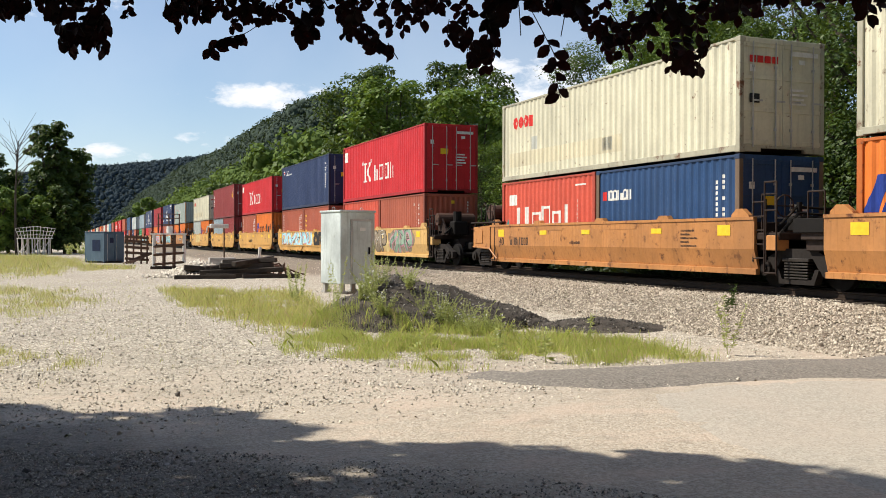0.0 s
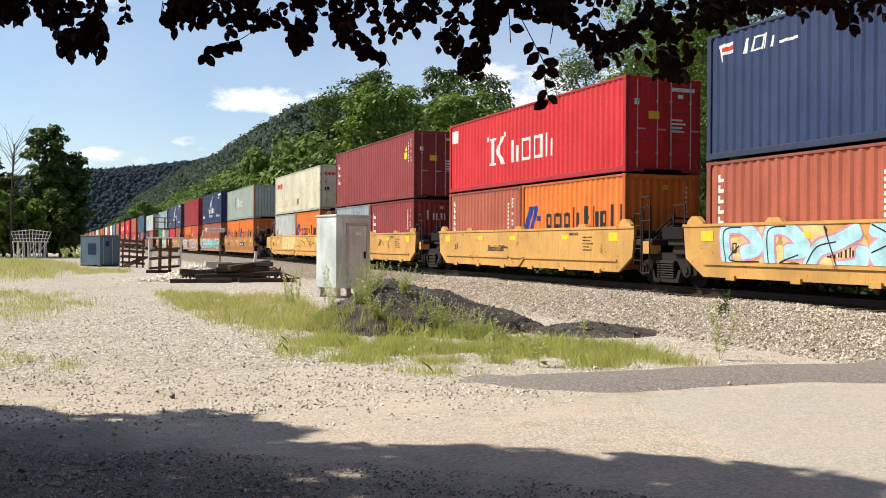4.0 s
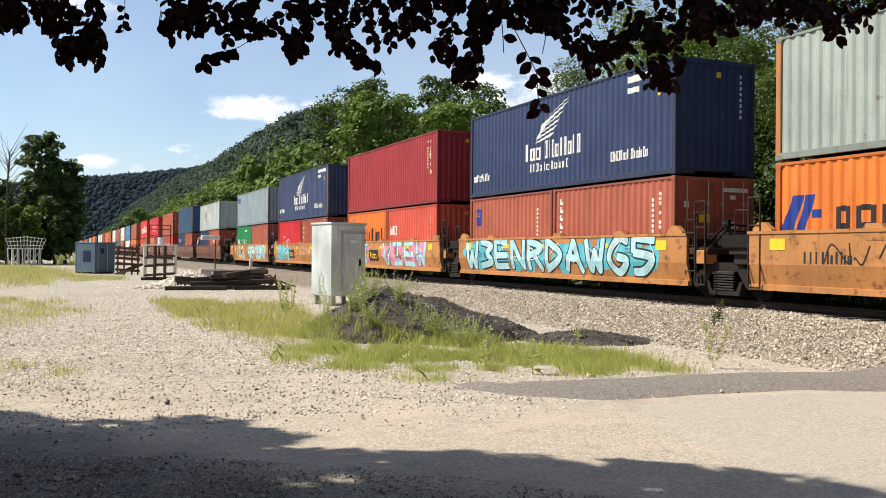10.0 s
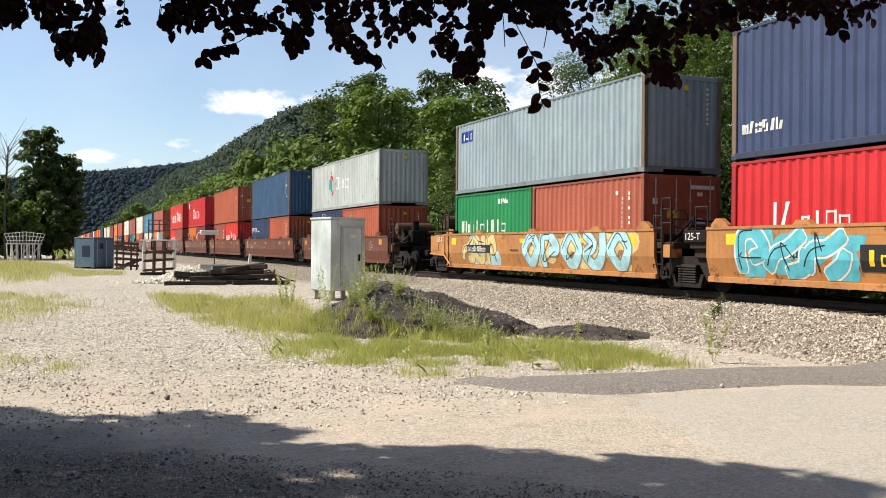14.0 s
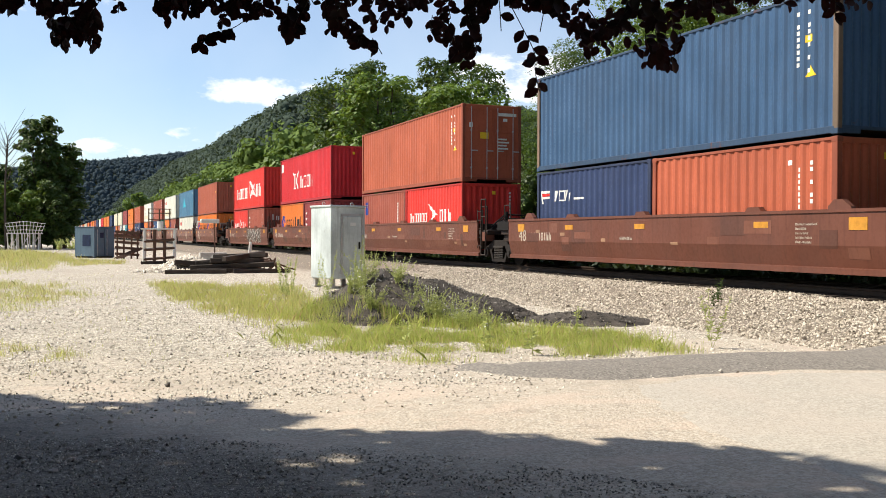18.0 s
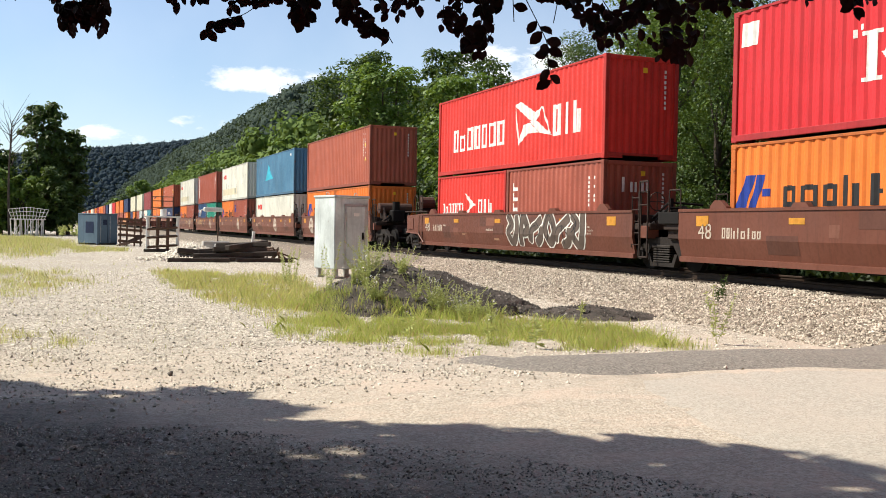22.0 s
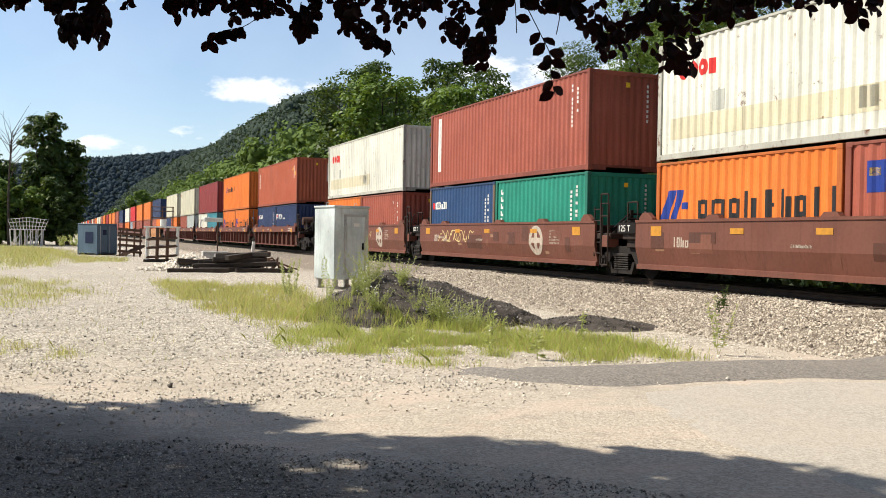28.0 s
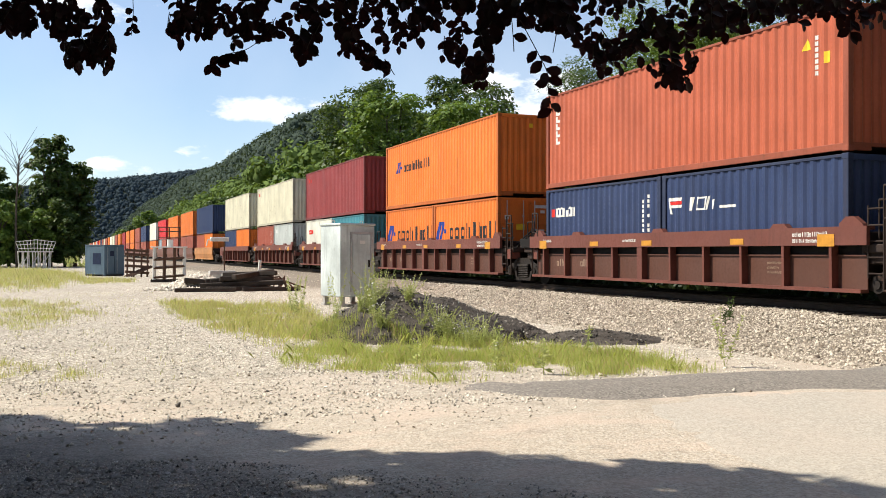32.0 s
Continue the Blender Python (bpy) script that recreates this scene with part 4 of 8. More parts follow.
        return [("logo", WHITE_MARK, [[(s, z + 0.75), (s + 0.2, z + 0.7), (s + 1.0, z + 0.3), (s + 0.6, z + 0.25)], [(s + 0.1, z - 0.05), (s + 0.5, z + 0.3), (s + 0.8, z + 0.3), (s + 0.3, z)]]),
                ("lettering", WHITE_MARK, bars(0.5, z, 0.40, 7, 21, 0.6, 0, 0.14) + bars(s + 1.2, z, 0.5, 3, 14, 0.7, 0, 0.14))]
    if kind == "tee":
        if big:
            return [("lettering", WHITE_MARK, column(0.55, h * 0.42, h * 0.42, 3, 0.34)), ("yellow_mark", YELLOW_MARK, [quad(10.9, 11.3, h * 0.60, h * 0.70), [(11.0, h * 0.72), (11.3, h * 0.72), (11.15, h * 0.84)]]),
                    ("line_mark", WHITE_MARK, [quad(11.45, 11.52, h * 0.55, h * 0.9), quad(11.75, 11.82, h * 0.55, h * 0.9)])]
        return [("lettering", WHITE_MARK, column(0.45, 1.2, 1.0, 3, 0.34)), ("line_mark", WHITE_MARK, [quad(5.2, 5.27, 1.3, 2.2), quad(5.5, 5.56, 1.3, 2.2)])]
    if kind == "flag":
        s, z = (0.4, h * 0.80) if big else (0.25, h * 0.66)
        o = [quad(s, s + 0.5, z + 0.22, z + 0.30, 0.02), quad(s + 0.04, s + 0.5, z + 0.05, z + 0.12, 0.02), [(s, z + 0.30), (s + 0.06, z + 0.30), (s + 0.16, z - 0.1), (s + 0.10, z - 0.1)]]
        k = [("flag_mark", WHITE_MARK, o), ("flag_stripe", RED_MARK, [quad(s + 0.05, s + 0.5, z + 0.13, z + 0.21, 0.02)]), ("lettering", WHITE_MARK, bars(s + 0.72, z - 0.04, 0.32, 3, 5, 1.05, 0.08, 0.08) + [quad(s + 1.95, s + 2.5, z - 0.02, z + 0.04)])]
        if big:
            k.append(("line_mark", WHITE_MARK, [quad(11.3, 11.36, h * 0.35, h * 0.9), quad(11.62, 11.68, h * 0.5, h * 0.85)]))
        return k
    if kind == "dots":
        z = h * 0.72
        return [("logo", WHITE_MARK, bars(0.62, z - 0.13, 0.27, 5, 3, 0.85, 0, 0.07, 0.3)), ("logo_end", RED_MARK, [quad(0.35, 0.56, z - 0.12, z + 0.12)]), ("line_mark", WHITE_MARK, [quad(5.2, 5.26, 1.2, 2.2), quad(5.45, 5.5, 1.2, 2.2)])]
    if kind == "column":
        if big:
            return [("panel_mark", WHITE_MARK, [quad(0.75, 1.05, h * 0.2, h * 0.92)]), ("line_mark", WHITE_MARK, [quad(11.2, 11.26, h * 0.45, h * 0.9), quad(11.5, 11.56, h * 0.55, h * 0.9)])]
        return [("lettering", WHITE_MARK, column(0.4, 1.15, 1.2, 5, 0.22)), ("line_mark", WHITE_MARK, [quad(5.1, 5.17, 1.2, 2.25), quad(5.4, 5.46, 1.3, 2.25)])]
    if kind == "stack":
        return [("lettering", WHITE_MARK, column(0.62, h * 0.46, h * 0.38, 5, 0.24)), ("line_mark", WHITE_MARK, [quad(11.3, 11.36, h * 0.55, h * 0.88)]),
                ("yellow_mark", YELLOW_MARK, [[(10.95, h * 0.74), (11.2, h * 0.74), (11.08, h * 0.82)]]), ("yellow_mark", YELLOW_MARK, [quad(11.55, 11.68, h * 0.62, h * 0.70)])]
    if kind == "gold":
        return [("lettering", YELLOW_MARK, column(0.45, 1.15, 1.2, 4, 0.3)), ("line_mark", WHITE_MARK, [quad(4.9, 5.4, 2.1, 2.16), quad(5.0, 5.4, 1.9, 1.95), quad(5.15, 5.2, 1.2, 1.8)])]
    if kind == "cube":
        return [("logo", WHITE_MARK, bars(0.45, h * 0.55, 0.4, 3, 6, 0.7, 0, 0.05)), ("line_mark", WHITE_MARK, [quad(5.0, 5.06, 1.2, 2.2), quad(5.3, 5.36, 1.2, 2.2)])]
    if kind == "square":
        return [("panel_mark", BLUE_MARK, [quad(0.5, 0.95, h * 0.62, h * 0.85)]), ("panel_bar", YELLOW_MARK, [quad(0.58, 0.85, h * 0.74, h * 0.80)]), ("line_mark", WHITE_MARK, [quad(5.1, 5.17, 1.2, 2.25)])]
    if kind == "squares":
        z = h * 0.8
        return [("panel_mark", BLUE_MARK, [quad(0.45, 0.8, z - 0.2, z + 0.2), quad(0.84, 1.15, z - 0.2, z + 0.2), quad(1.19, 1.5, z - 0.2, z + 0.2)]), ("lettering", WHITE_MARK, [quad(0.55, 0.62, z - 0.12, z + 0.12), quad(0.68, 0.74, z - 0.12, z + 0.12), quad(0.93, 1.06, z - 0.1, z - 0.04), quad(1.28, 1.34, z - 0.12, z + 0.12)])]
    if kind == "green":
        return [("logo", WHITE_MARK, bars(0.5, 1.2, 0.42, 9, 11, 0.85, 0, 0.14)), ("line_mark", WHITE_MARK, bars(3.6, 2.15, 0.12, 8, 3))]
    if kind == "big":
        return [("logo", WHITE_MARK, bars(0.95, 1.1, 0.62, 6, 16, 0.85, 0, 0.16)), ("panel_mark", WHITE_MARK, [quad(0.5, 1.1, 1.8, 2.15)]), ("leaf_mark", MATS["paint_green"] if "paint_green" in MATS else TEAL_MARK, [[(0.25, 0.9), (0.6, 0.9), (0.42, 1.35)]]), ("line_mark", WHITE_MARK, [quad(4.9, 5.5, 2.25, 2.3), quad(5.0, 5.06, 1.0, 2.0)])]
    if kind == "diamonds":
        o = []
        for s, z in ((2.7, 1.55), (3.15, 1.80), (3.5, 1.5)):
            o.append([(s - 0.22, z), (s, z - 0.22), (s + 0.22, z), (s, z + 0.22)])
        return [("placards", WHITE_MARK, o)]
    if kind == "star":
        return [("logo", MATS.get("turquoise") or plain("turquoise", (0.05, 0.42, 0.55), 0.6, 0.2, 4), [[(3.3, 1.1), (5.9, 1.2), (4.9, 1.75), (4.4, 2.3), (3.9, 1.7)]]), ("line_mark", WHITE_MARK, [quad(11.0, 11.3, h * 0.85, h * 0.9)])]
    if kind == "small":
        z = h * 0.82
        return [("logo", RED_MARK if big else WHITE_MARK, bars(0.5, z - 0.1, 0.25, 4, 8, 0.8))]
    if kind == "code":
        if big:
            return [("line_mark", WHITE_MARK, [quad(11.05, 11.11, h * 0.5, h * 0.9), quad(11.35, 11.41, h * 0.45, h * 0.9)]), ("yellow_mark", YELLOW_MARK, [[(11.3, h * 0.42), (11.6, h * 0.42), (11.45, h * 0.5)], quad(11.3, 11.5, h * 0.66, h * 0.71)])]
        return [("line_mark", WHITE_MARK, [quad(5.0, 5.06, 1.2, 2.2), quad(5.35, 5.41, 1.3, 2.2), quad(4.7, 4.85, 2.1, 2.2)])]
    return []


def end_marks(doors, h, colour="", maker=False):
    """Small marks on the leading end: bars of lettering, a yellow plate."""
    r = []
    if doors:
        r.append(("end_lettering", WHITE_MARK, [(0.25, 1.0, h * 0.86, h * 0.9), (0.45, 0.62, h * 0.79, h * 0.83), (0.2, 0.6, h * 0.55, h * 0.57), (0.2, 0.7, h * 0.51, h * 0.53), (0.2, 0.6, h * 0.47, h * 0.49), (0.2, 0.66, h * 0.43, h * 0.45), (-0.95, -0.8, h * 0.7, h * 0.76)]))
        if colour in ("cream", "white"):
            r.append(("end_logo", RED_MARK, [(-0.95 + 0.21 * i, -0.79 + 0.21 * i, h * 0.78, h * 0.84) for i in range(4)]))
            r.append(("data_plate", BLACK_MARK, [(-0.95, -0.68, h * 0.43, h * 0.51)]))
        else:
            r.append(("caution_plate", YELLOW_MARK, [(-0.5, -0.16, h * 0.56, h * 0.64)]))
    else:
        r.append(("end_lettering", WHITE_MARK, [(0.72, 0.78, h * (0.5 + 0.05 * i), h * (0.53 + 0.05 * i)) for i in range(8)]))
        if maker:
            r.append(("end_logo", WHITE_MARK, [(-0.62, -0.54, h * 0.66, h * 0.82), (-0.34, -0.27, h * 0.66, h * 0.77), (-0.20, -0.13, h * 0.66, h * 0.77), (0.02, 0.10, h * 0.66, h * 0.77), (0.17, 0.24, h * 0.66, h * 0.77)]))
        r.append(("caution_plate", YELLOW_MARK, [(0.0, 0.14, h * 0.84, h * 0.89)]))
    return r


def car_side(kind, half):
    """Near side plate of a well car: outline (y, z), thick, with flanges."""
    t, b = 1.52, 0.30
    if kind == "ribbed":   # deep top chord, and a foot flange far below it
        return prism([(-1.45, t), (-1.45, 1.16), (-1.37, 1.16), (-1.37, t - 0.07), (-1.235, t - 0.07), (-1.235, t)], -half, half)
    if kind == "yellow":
        o = [(-half + 0.1, 0.72), (-half + 0.75, b), (half - 0.75, b), (half - 0.1, 0.72), (half, t), (-half, t)]
        sh = [slab(o, -1.36, -1.28)]
    else:   # one folded plate: top flange, upright upper part, lower part leaning in, foot rail
        return prism([(-1.385, t + 0.005), (-1.385, t - 0.06), (-1.36, t - 0.06), (-1.36, 0.82), (-1.25, 0.40), (-1.31, 0.385), (-1.31, 0.27), (-1.20, 0.27), (-1.20, 0.42), (-1.28, 0.82), (-1.28, t + 0.005)], -half, half)
    sh.append(slab([(-half, t - 0.06), (half, t - 0.06), (half, t + 0.005), (-half, t + 0.005)], -1.385, -1.25))
    if kind == "yellow":
        sh += [slab([(-half + 0.8, b + 0.28), (half - 0.8, b + 0.28), (half - 0.8, b + 0.34), (-half + 0.8, b + 0.34)], -1.40, -1.36)]
        sh += [slab([(y - 0.14, b - 0.05), (y + 0.14, b - 0.05), (y + 0.14, b + 0.06), (y - 0.14, b + 0.06)], -1.41, -1.34) for y in (-5, -3, -1, 1, 3, 5)]
        sh += [slab([(0.5, b + 0.32), (0.62, b + 0.32), (0.2, b + 0.02), (-0.2, b + 0.02), (-0.62, b + 0.32), (-0.5, b + 0.32), (-0.14, b + 0.08), (0.14, b + 0.08)], -1.40, -1.36)]
    return joined(*sh)


CAR_COL = {"gold": ((0.43, 0.190, 0.062), 0.62), "yellow": ((0.54, 0.30, 0.085), 0.5), "tan": ((0.56, 0.35, 0.13), 0.48), "brown": ((0.125, 0.043, 0.026), 0.35),
           "chestnut": ((0.150, 0.055, 0.036), 0.38), "ribbed": ((0.140, 0.046, 0.033), 0.4)}
CAR_WORDS = {"gold": "orange-yellow, rusty and sprayed with graffiti", "yellow": "yellow, fairly clean with black marks", "tan": "faded tan-yellow with coloured graffiti",
             "brown": "dark brown with faded white marks", "chestnut": "red-brown with a round white emblem", "ribbed": "red-brown with upright ribs along its sides"}


def truck(parent, y, mat):
    """A two-axle truck under one end."""
    frame_shape = lambda: joined(slab([(-1.22, 0.32), (-0.95, 0.26), (-0.62, 0.40), (-0.44, 0.64), (0.44, 0.64), (0.62, 0.40), (0.95, 0.26), (1.22, 0.32), (1.22, 0.54), (0.85, 0.66), (0.48, 0.84), (-0.48, 0.84), (-0.85, 0.66), (-1.22, 0.54)], -0.08, 0.08),
                                 slab([(-0.62, 0.40), (-0.50, 0.10), (0.50, 0.10), (0.62, 0.40), (0.52, 0.42), (0.42, 0.20), (-0.42, 0.20), (-0.52, 0.42)], -0.10, 0.08), disc(-0.02, -0.9, 0.42, 0.17, 0.13, 12), disc(-0.02, 0.9, 0.42, 0.17, 0.13, 12), disc(-0.06, -0.9, 0.42, 0.09, 0.13, 10), disc(-0.06, 0.9, 0.42, 0.09, 0.13, 10))
    part("spring_nest", lambda: joined(*[bevel_box(-1.14, -0.98, -0.34, 0.34, z, z + 0.035, 0.008) for z in (0.21, 0.27, 0.33, 0.39, 0.45, 0.51)], bevel_box(-1.16, -0.98, -0.38, 0.38, 0.57, 0.64, 0.01)), SPRING, parent, "worn steel coil springs", at=(0, y, 0), key="springs")
    for sx in (-1, 1):
        part("truck_frame", frame_shape, paint("truck_iron", (0.013, 0.009, 0.007), 0.3, 0.8), parent, at=pose(sx * 1.02, y, 0, 0, 0, 0 if sx < 0 else 180), key="truckframe")
    wheel = lambda: joined(disc(-0.755, 0, 0.42, 0.42, 0.06, 24), disc(-0.70, 0, 0.42, 0.445, 0.015, 24), disc(-0.84, 0, 0.42, 0.14, 0.04, 12), disc(0.755, 0, 0.42, 0.42, 0.06, 24), disc(0.70, 0, 0.42, 0.445, 0.015, 24), rod((-0.8, 0, 0.42), (0.8, 0, 0.42), 0.08, 10))
    for dy in (-0.9, 0.9):
        part("wheelset", wheel, GRIME_AND_SHADE, parent, "steel wheels on one axle", at=(0, y + dy, 0), key="wheelset")
    part("bolster", lambda: bevel_box(-1.05, 1.05, -0.2, 0.2, 0.45, 0.75, 0.03), GRIME_AND_SHADE, parent, at=(0, y, 0), key="bolster")


def ladder(parent, at, mat, high=1.35):
    part("ladder", lambda: joined(rod((0, -0.2, 0), (0, -0.2, high), 0.02, 6), rod((0, 0.2, 0), (0, 0.2, high), 0.02, 6), *[rod((0, -0.2, z), (0, 0.2, z), 0.016, 6) for z in (0.08, 0.38, 0.68, 0.98, high - 0.06)]), mat, parent, at=at, key=("ladder", high))


SPRAY = [plain(n, c, 0.65, 0.28, 3.0) for n, c in (("turquoise_spray", (0.10, 0.42, 0.50)), ("pale_blue_spray", (0.36, 0.60, 0.66)), ("white_spray", (0.66, 0.65, 0.60)), ("pink_spray", (0.58, 0.24, 0.34)),
                                                  ("black_spray", (0.025, 0.024, 0.026)), ("green_spray", (0.10, 0.36, 0.16)), ("cream_spray", (0.62, 0.48, 0.22)), ("dark_red_spray", (0.30, 0.05, 0.05)), ("grey_brown_spray", (0.25, 0.20, 0.14)), ("dull_teal_spray", (0.24, 0.33, 0.25)), ("brown_grey_spray", (0.10, 0.075, 0.06)))]


def facing(polys, x):
    """Flat outlines (y, z) on a near side, at depth x."""
    v, f = [], []
    for i, p in enumerate(polys):
        k = len(v)
        v += [(x - 0.00001 * i, y, z) for y, z in p]
        f.append(tuple(range(k, len(v))))
    return v, f


def curve_points(knots, n=7):
    """A smooth run through knots (Catmull-Rom)."""
    k = [knots[0]] + list(knots) + [knots[-1]]
    out = []
    for a, b, c, d in zip(k, k[1:], k[2:], k[3:]):
        for i in range(n):
            t = i / n
            out.append(tuple(0.5 * (2 * b[j] + (c[j] - a[j]) * t + (2 * a[j] - 5 * b[j] + 4 * c[j] - d[j]) * t * t + (3 * b[j] - a[j] - 3 * c[j] + d[j]) * t ** 3) for j in (0, 1)))
    return out + [knots[-1]]


def brush(pts, w0, w1=None):
    """A round-ended stroke along pts, half width from w0 to w1, as convex outlines."""
    w1 = w0 if w1 is None else w1
    out = []
    n = len(pts) - 1
    for i, ((ya, za), (yb, zb)) in enumerate(zip(pts, pts[1:])):
        d = math.hypot(yb - ya, zb - za) + 1e-6
        w = w0 + (w1 - w0) * i / n
        oy, oz, ey, ez = -(zb - za) / d * w, (yb - ya) / d * w, (yb - ya) / d * w * 0.5, (zb - za) / d * w * 0.5
        out.append([(ya + oy, za + oz), (yb + oy, zb + oz), (yb + ey + oy * 0.7, zb + ez + oz * 0.7), (yb + ey - oy * 0.7, zb + ez - oz * 0.7), (yb - oy, zb - oz), (ya - oy, za - oz), (ya - ey - oy * 0.7, za - ez - oz * 0.7), (ya - ey + oy * 0.7, za - ez + oz * 0.7)])
    return out


def on_car(polys, kind, lift):
    """Outlines (y, z) laid on a car's near side, bending with its leaning lower plate."""
    v, f = [], []
    for i, poly in enumerate(polys):
        turned = [(z, y) for y, z in poly]
        for lo, hi in ((0.82, 1.455), (0.42, 0.82)) if kind not in ("yellow", "ribbed") else ((0.66, 1.455),):
            piece = clip_strip(turned, lo, hi)
            if len(piece) < 3:
                continue
            k = len(v)
            for z, y in piece:
                lean = 0.0 if z >= 0.82 or kind in ("yellow", "ribbed") else (0.82 - z) * 0.262
                v.append((-1.361 + lean - lift - 0.000008 * i, y, z))
            f.append(tuple(range(k, len(v))))
    return v, f


def piece_shapes(r, y0, y1, z0, z1, n, word=""):
    """Interlocking fat curved strokes of a mural: (strokes, inner lines, cloud behind)."""
    w = (y0 - y1) / n
    strokes, inner, cloud = [], [], []
    for i in range(n):
        c = y0 - w * (i + 0.5)
        lean = r.uniform(-0.18, 0.18) * w
        a, b = c + 0.36 * w, c - 0.36 * w
        m = (z0 + z1) / 2
        shapes = {"V": [[(a, z1), (c, z0), (b, z1)]], "I": [[(c, z1), (c, z0)], [(a, z1), (b, z1 - 0.03)], [(a, z0), (b, z0 + 0.03)]], "E": [[(a, z1), (a, z0)], [(a, z1), (b, z1)], [(a, m), (b, m)], [(a, z0), (b, z0)]],
                  "W": [[(a, z1), (a - 0.16 * w, z0), (c, m + 0.1)], [(c, m + 0.1), (b + 0.16 * w, z0), (b, z1)]], "K": [[(a, z1), (a, z0)], [(b, z1), (a - 0.05, m)], [(a - 0.1, m), (b, z0)]],
                  "S": [[(b, z1 - 0.05), (c, z1), (a, z1 - 0.2), (c, m), (b, z0 + 0.22), (c, z0), (a, z0 + 0.05)]], "T": [[(a, z1), (b, z1)], [(c, z1), (c, z0)]],
                  "3": [[(a, z1), (b, z1 - 0.12), (c, m + 0.05), (b, m - 0.2), (a, z0)]], "N": [[(a, z0), (a, z1)], [(a, z1), (b, z0)], [(b, z0), (b, z1)]], "R": [[(a, z0), (a, z1)], [(a, z1), (b, z1 - 0.2), (a, m)], [(c, m), (b, z0)]],
                  "D": [[(a, z0), (a, z1)], [(a, z1), (b, m), (a, z0)]], "A": [[(a, z0), (c, z1)], [(c, z1), (b, z0)], [(a - 0.1, m - 0.1), (b + 0.1, m - 0.1)]],
                  "G": [[(b, z1 - 0.05), (c, z1), (a, m), (c, z0), (b, m - 0.1), (c, m - 0.05)]], "5": [[(b, z1), (a, z1)], [(a, z1), (a, m + 0.1)], [(a, m + 0.1), (b, m - 0.1), (c, z0), (a, z0 + 0.05)]]}
        if word:
            runs = shapes[word[i]]
        else:
            kind = r.randint(0, 3)
            runs = [[[(a, z0), (a + lean, z1 - 0.1), (c, z1), (b, m), (c, m - 0.1)]], [[(a, m), (c, z1), (b, m), (c, z0), (a, m)]],
                    [[(a + 0.2 * w, z0 + 0.1), (a, m), (c, m + 0.1), (b, z1 - 0.1)], [(c, z0), (b, z0 + 0.15), (b - 0.1 * w, m)]], [[(a, z1), (c, m + 0.15), (a, m - 0.1), (c, z0), (b, z0 + 0.3), (b, z1)]]][kind]
        for run in runs:
            strokes.append(curve_points([(y + r.uniform(-0.04, 0.04), z + r.uniform(-0.05, 0.05)) for y, z in run]))
        run = runs[0]
        inner.append(curve_points([(y + 0.05, z + 0.03) for y, z in run[:3]]))
        inner.append(curve_points([(c + r.uniform(-0.4, 0.4) * w, z0 + r.uniform(0, z1 - z0)) for _ in range(3)]))
        for _ in range(5):
            cy, cz, q = c + r.uniform(-0.6, 0.6) * w, r.uniform(z0, z1), r.uniform(0.16, 0.34)
            cloud.append([(cy + q * 1.3 * math.cos(t * 0.6283), cz + q * math.sin(t * 0.6283)) for t in range(10)])
    return strokes, inner, cloud


def scrawl(r, y0, y1, z0, z1, n, thick=0.016):
    """A quick one-line tag: a running hand of loops and dashes."""
    knots = []
    w = (y0 - y1) / n
    for i in range(n * 3):
        up = i % 2
        knots.append((y0 - (i + r.uniform(-1.3, 1.5)) * w / 3, z0 + (z1 - z0) * (r.random() if i % 3 else up)))
    out = []
    cut_at = r.randint(4, 7)
    for k in range(0, len(knots) - 2, cut_at):
        run = knots[k:k + cut_at]
        if len(run) > 1:
            out += brush(curve_points(run, 5), thick)
    return out


# spray paint on the cars: car -> (from, to, shapes, filling, edge, cloud)
GRAFFITI = {2: ((5.2, 2.6, 3, 6, 5, 1), (2.2, -1.6, 4, 8, 4, 6), (-2.2, -5.0, 3, 9, 3, 8)), 3: ((5.3, -2.8, 6, 1, 3, 6), (-3.2, -5.4, 2, 4, 4, None)), 16: ((-0.4, -5.4, 6, 10, 2, None),), 6: ((2.9, -0.3, 3, 6, 6, 6),), 8: ((6.1, -5.6, 10, 1, 4, 0),),
            9: ((5.6, 2.2, 4, 1, 0, 3), (0.2, -5.4, 4, 1, 3, 3)), 10: ((5.7, 2.6, 3, 0, 2, 0),), 11: ((0.4, -5.8, 5, 1, 8, 6), (5.0, 2.2, 3, 6, 8, 1))}
LOOPS = {5: ((-1.6, -4.4, 4, BLACK_MARK),), 6: ((-1.2, -5.6, 5, BLACK_MARK), (4.6, 3.6, 2, SPRAY[2])), 7: ((4.4, 2.6, 4, BLACK_MARK), (0.8, -0.2, 3, SPRAY[2]), (-2.9, -5.0, 5, BLACK_MARK)), 10: ((-0.6, -4.6, 9, SPRAY[2]), (-4.0, -5.8, 4, SPRAY[2])),
         20: ((4.6, 1.4, 8, SPRAY[6]), (4.4, 2.0, 6, SPRAY[6])), 21: ((0.2, -2.3, 5, SPRAY[6]),)}
EMBLEMS = {17: 4.4, 18: -1.3, 19: -2.9, 20: -3.3, 21: -3.4}
WRITTEN = {(8, 6.1): "W3ENRDAWG5", (9, 5.6): "KSET", (9, 0.2): "VIEW"}
BOARDS = {7: -1.0, 11: 4.6, 10: 2.3, 9: 2.0}


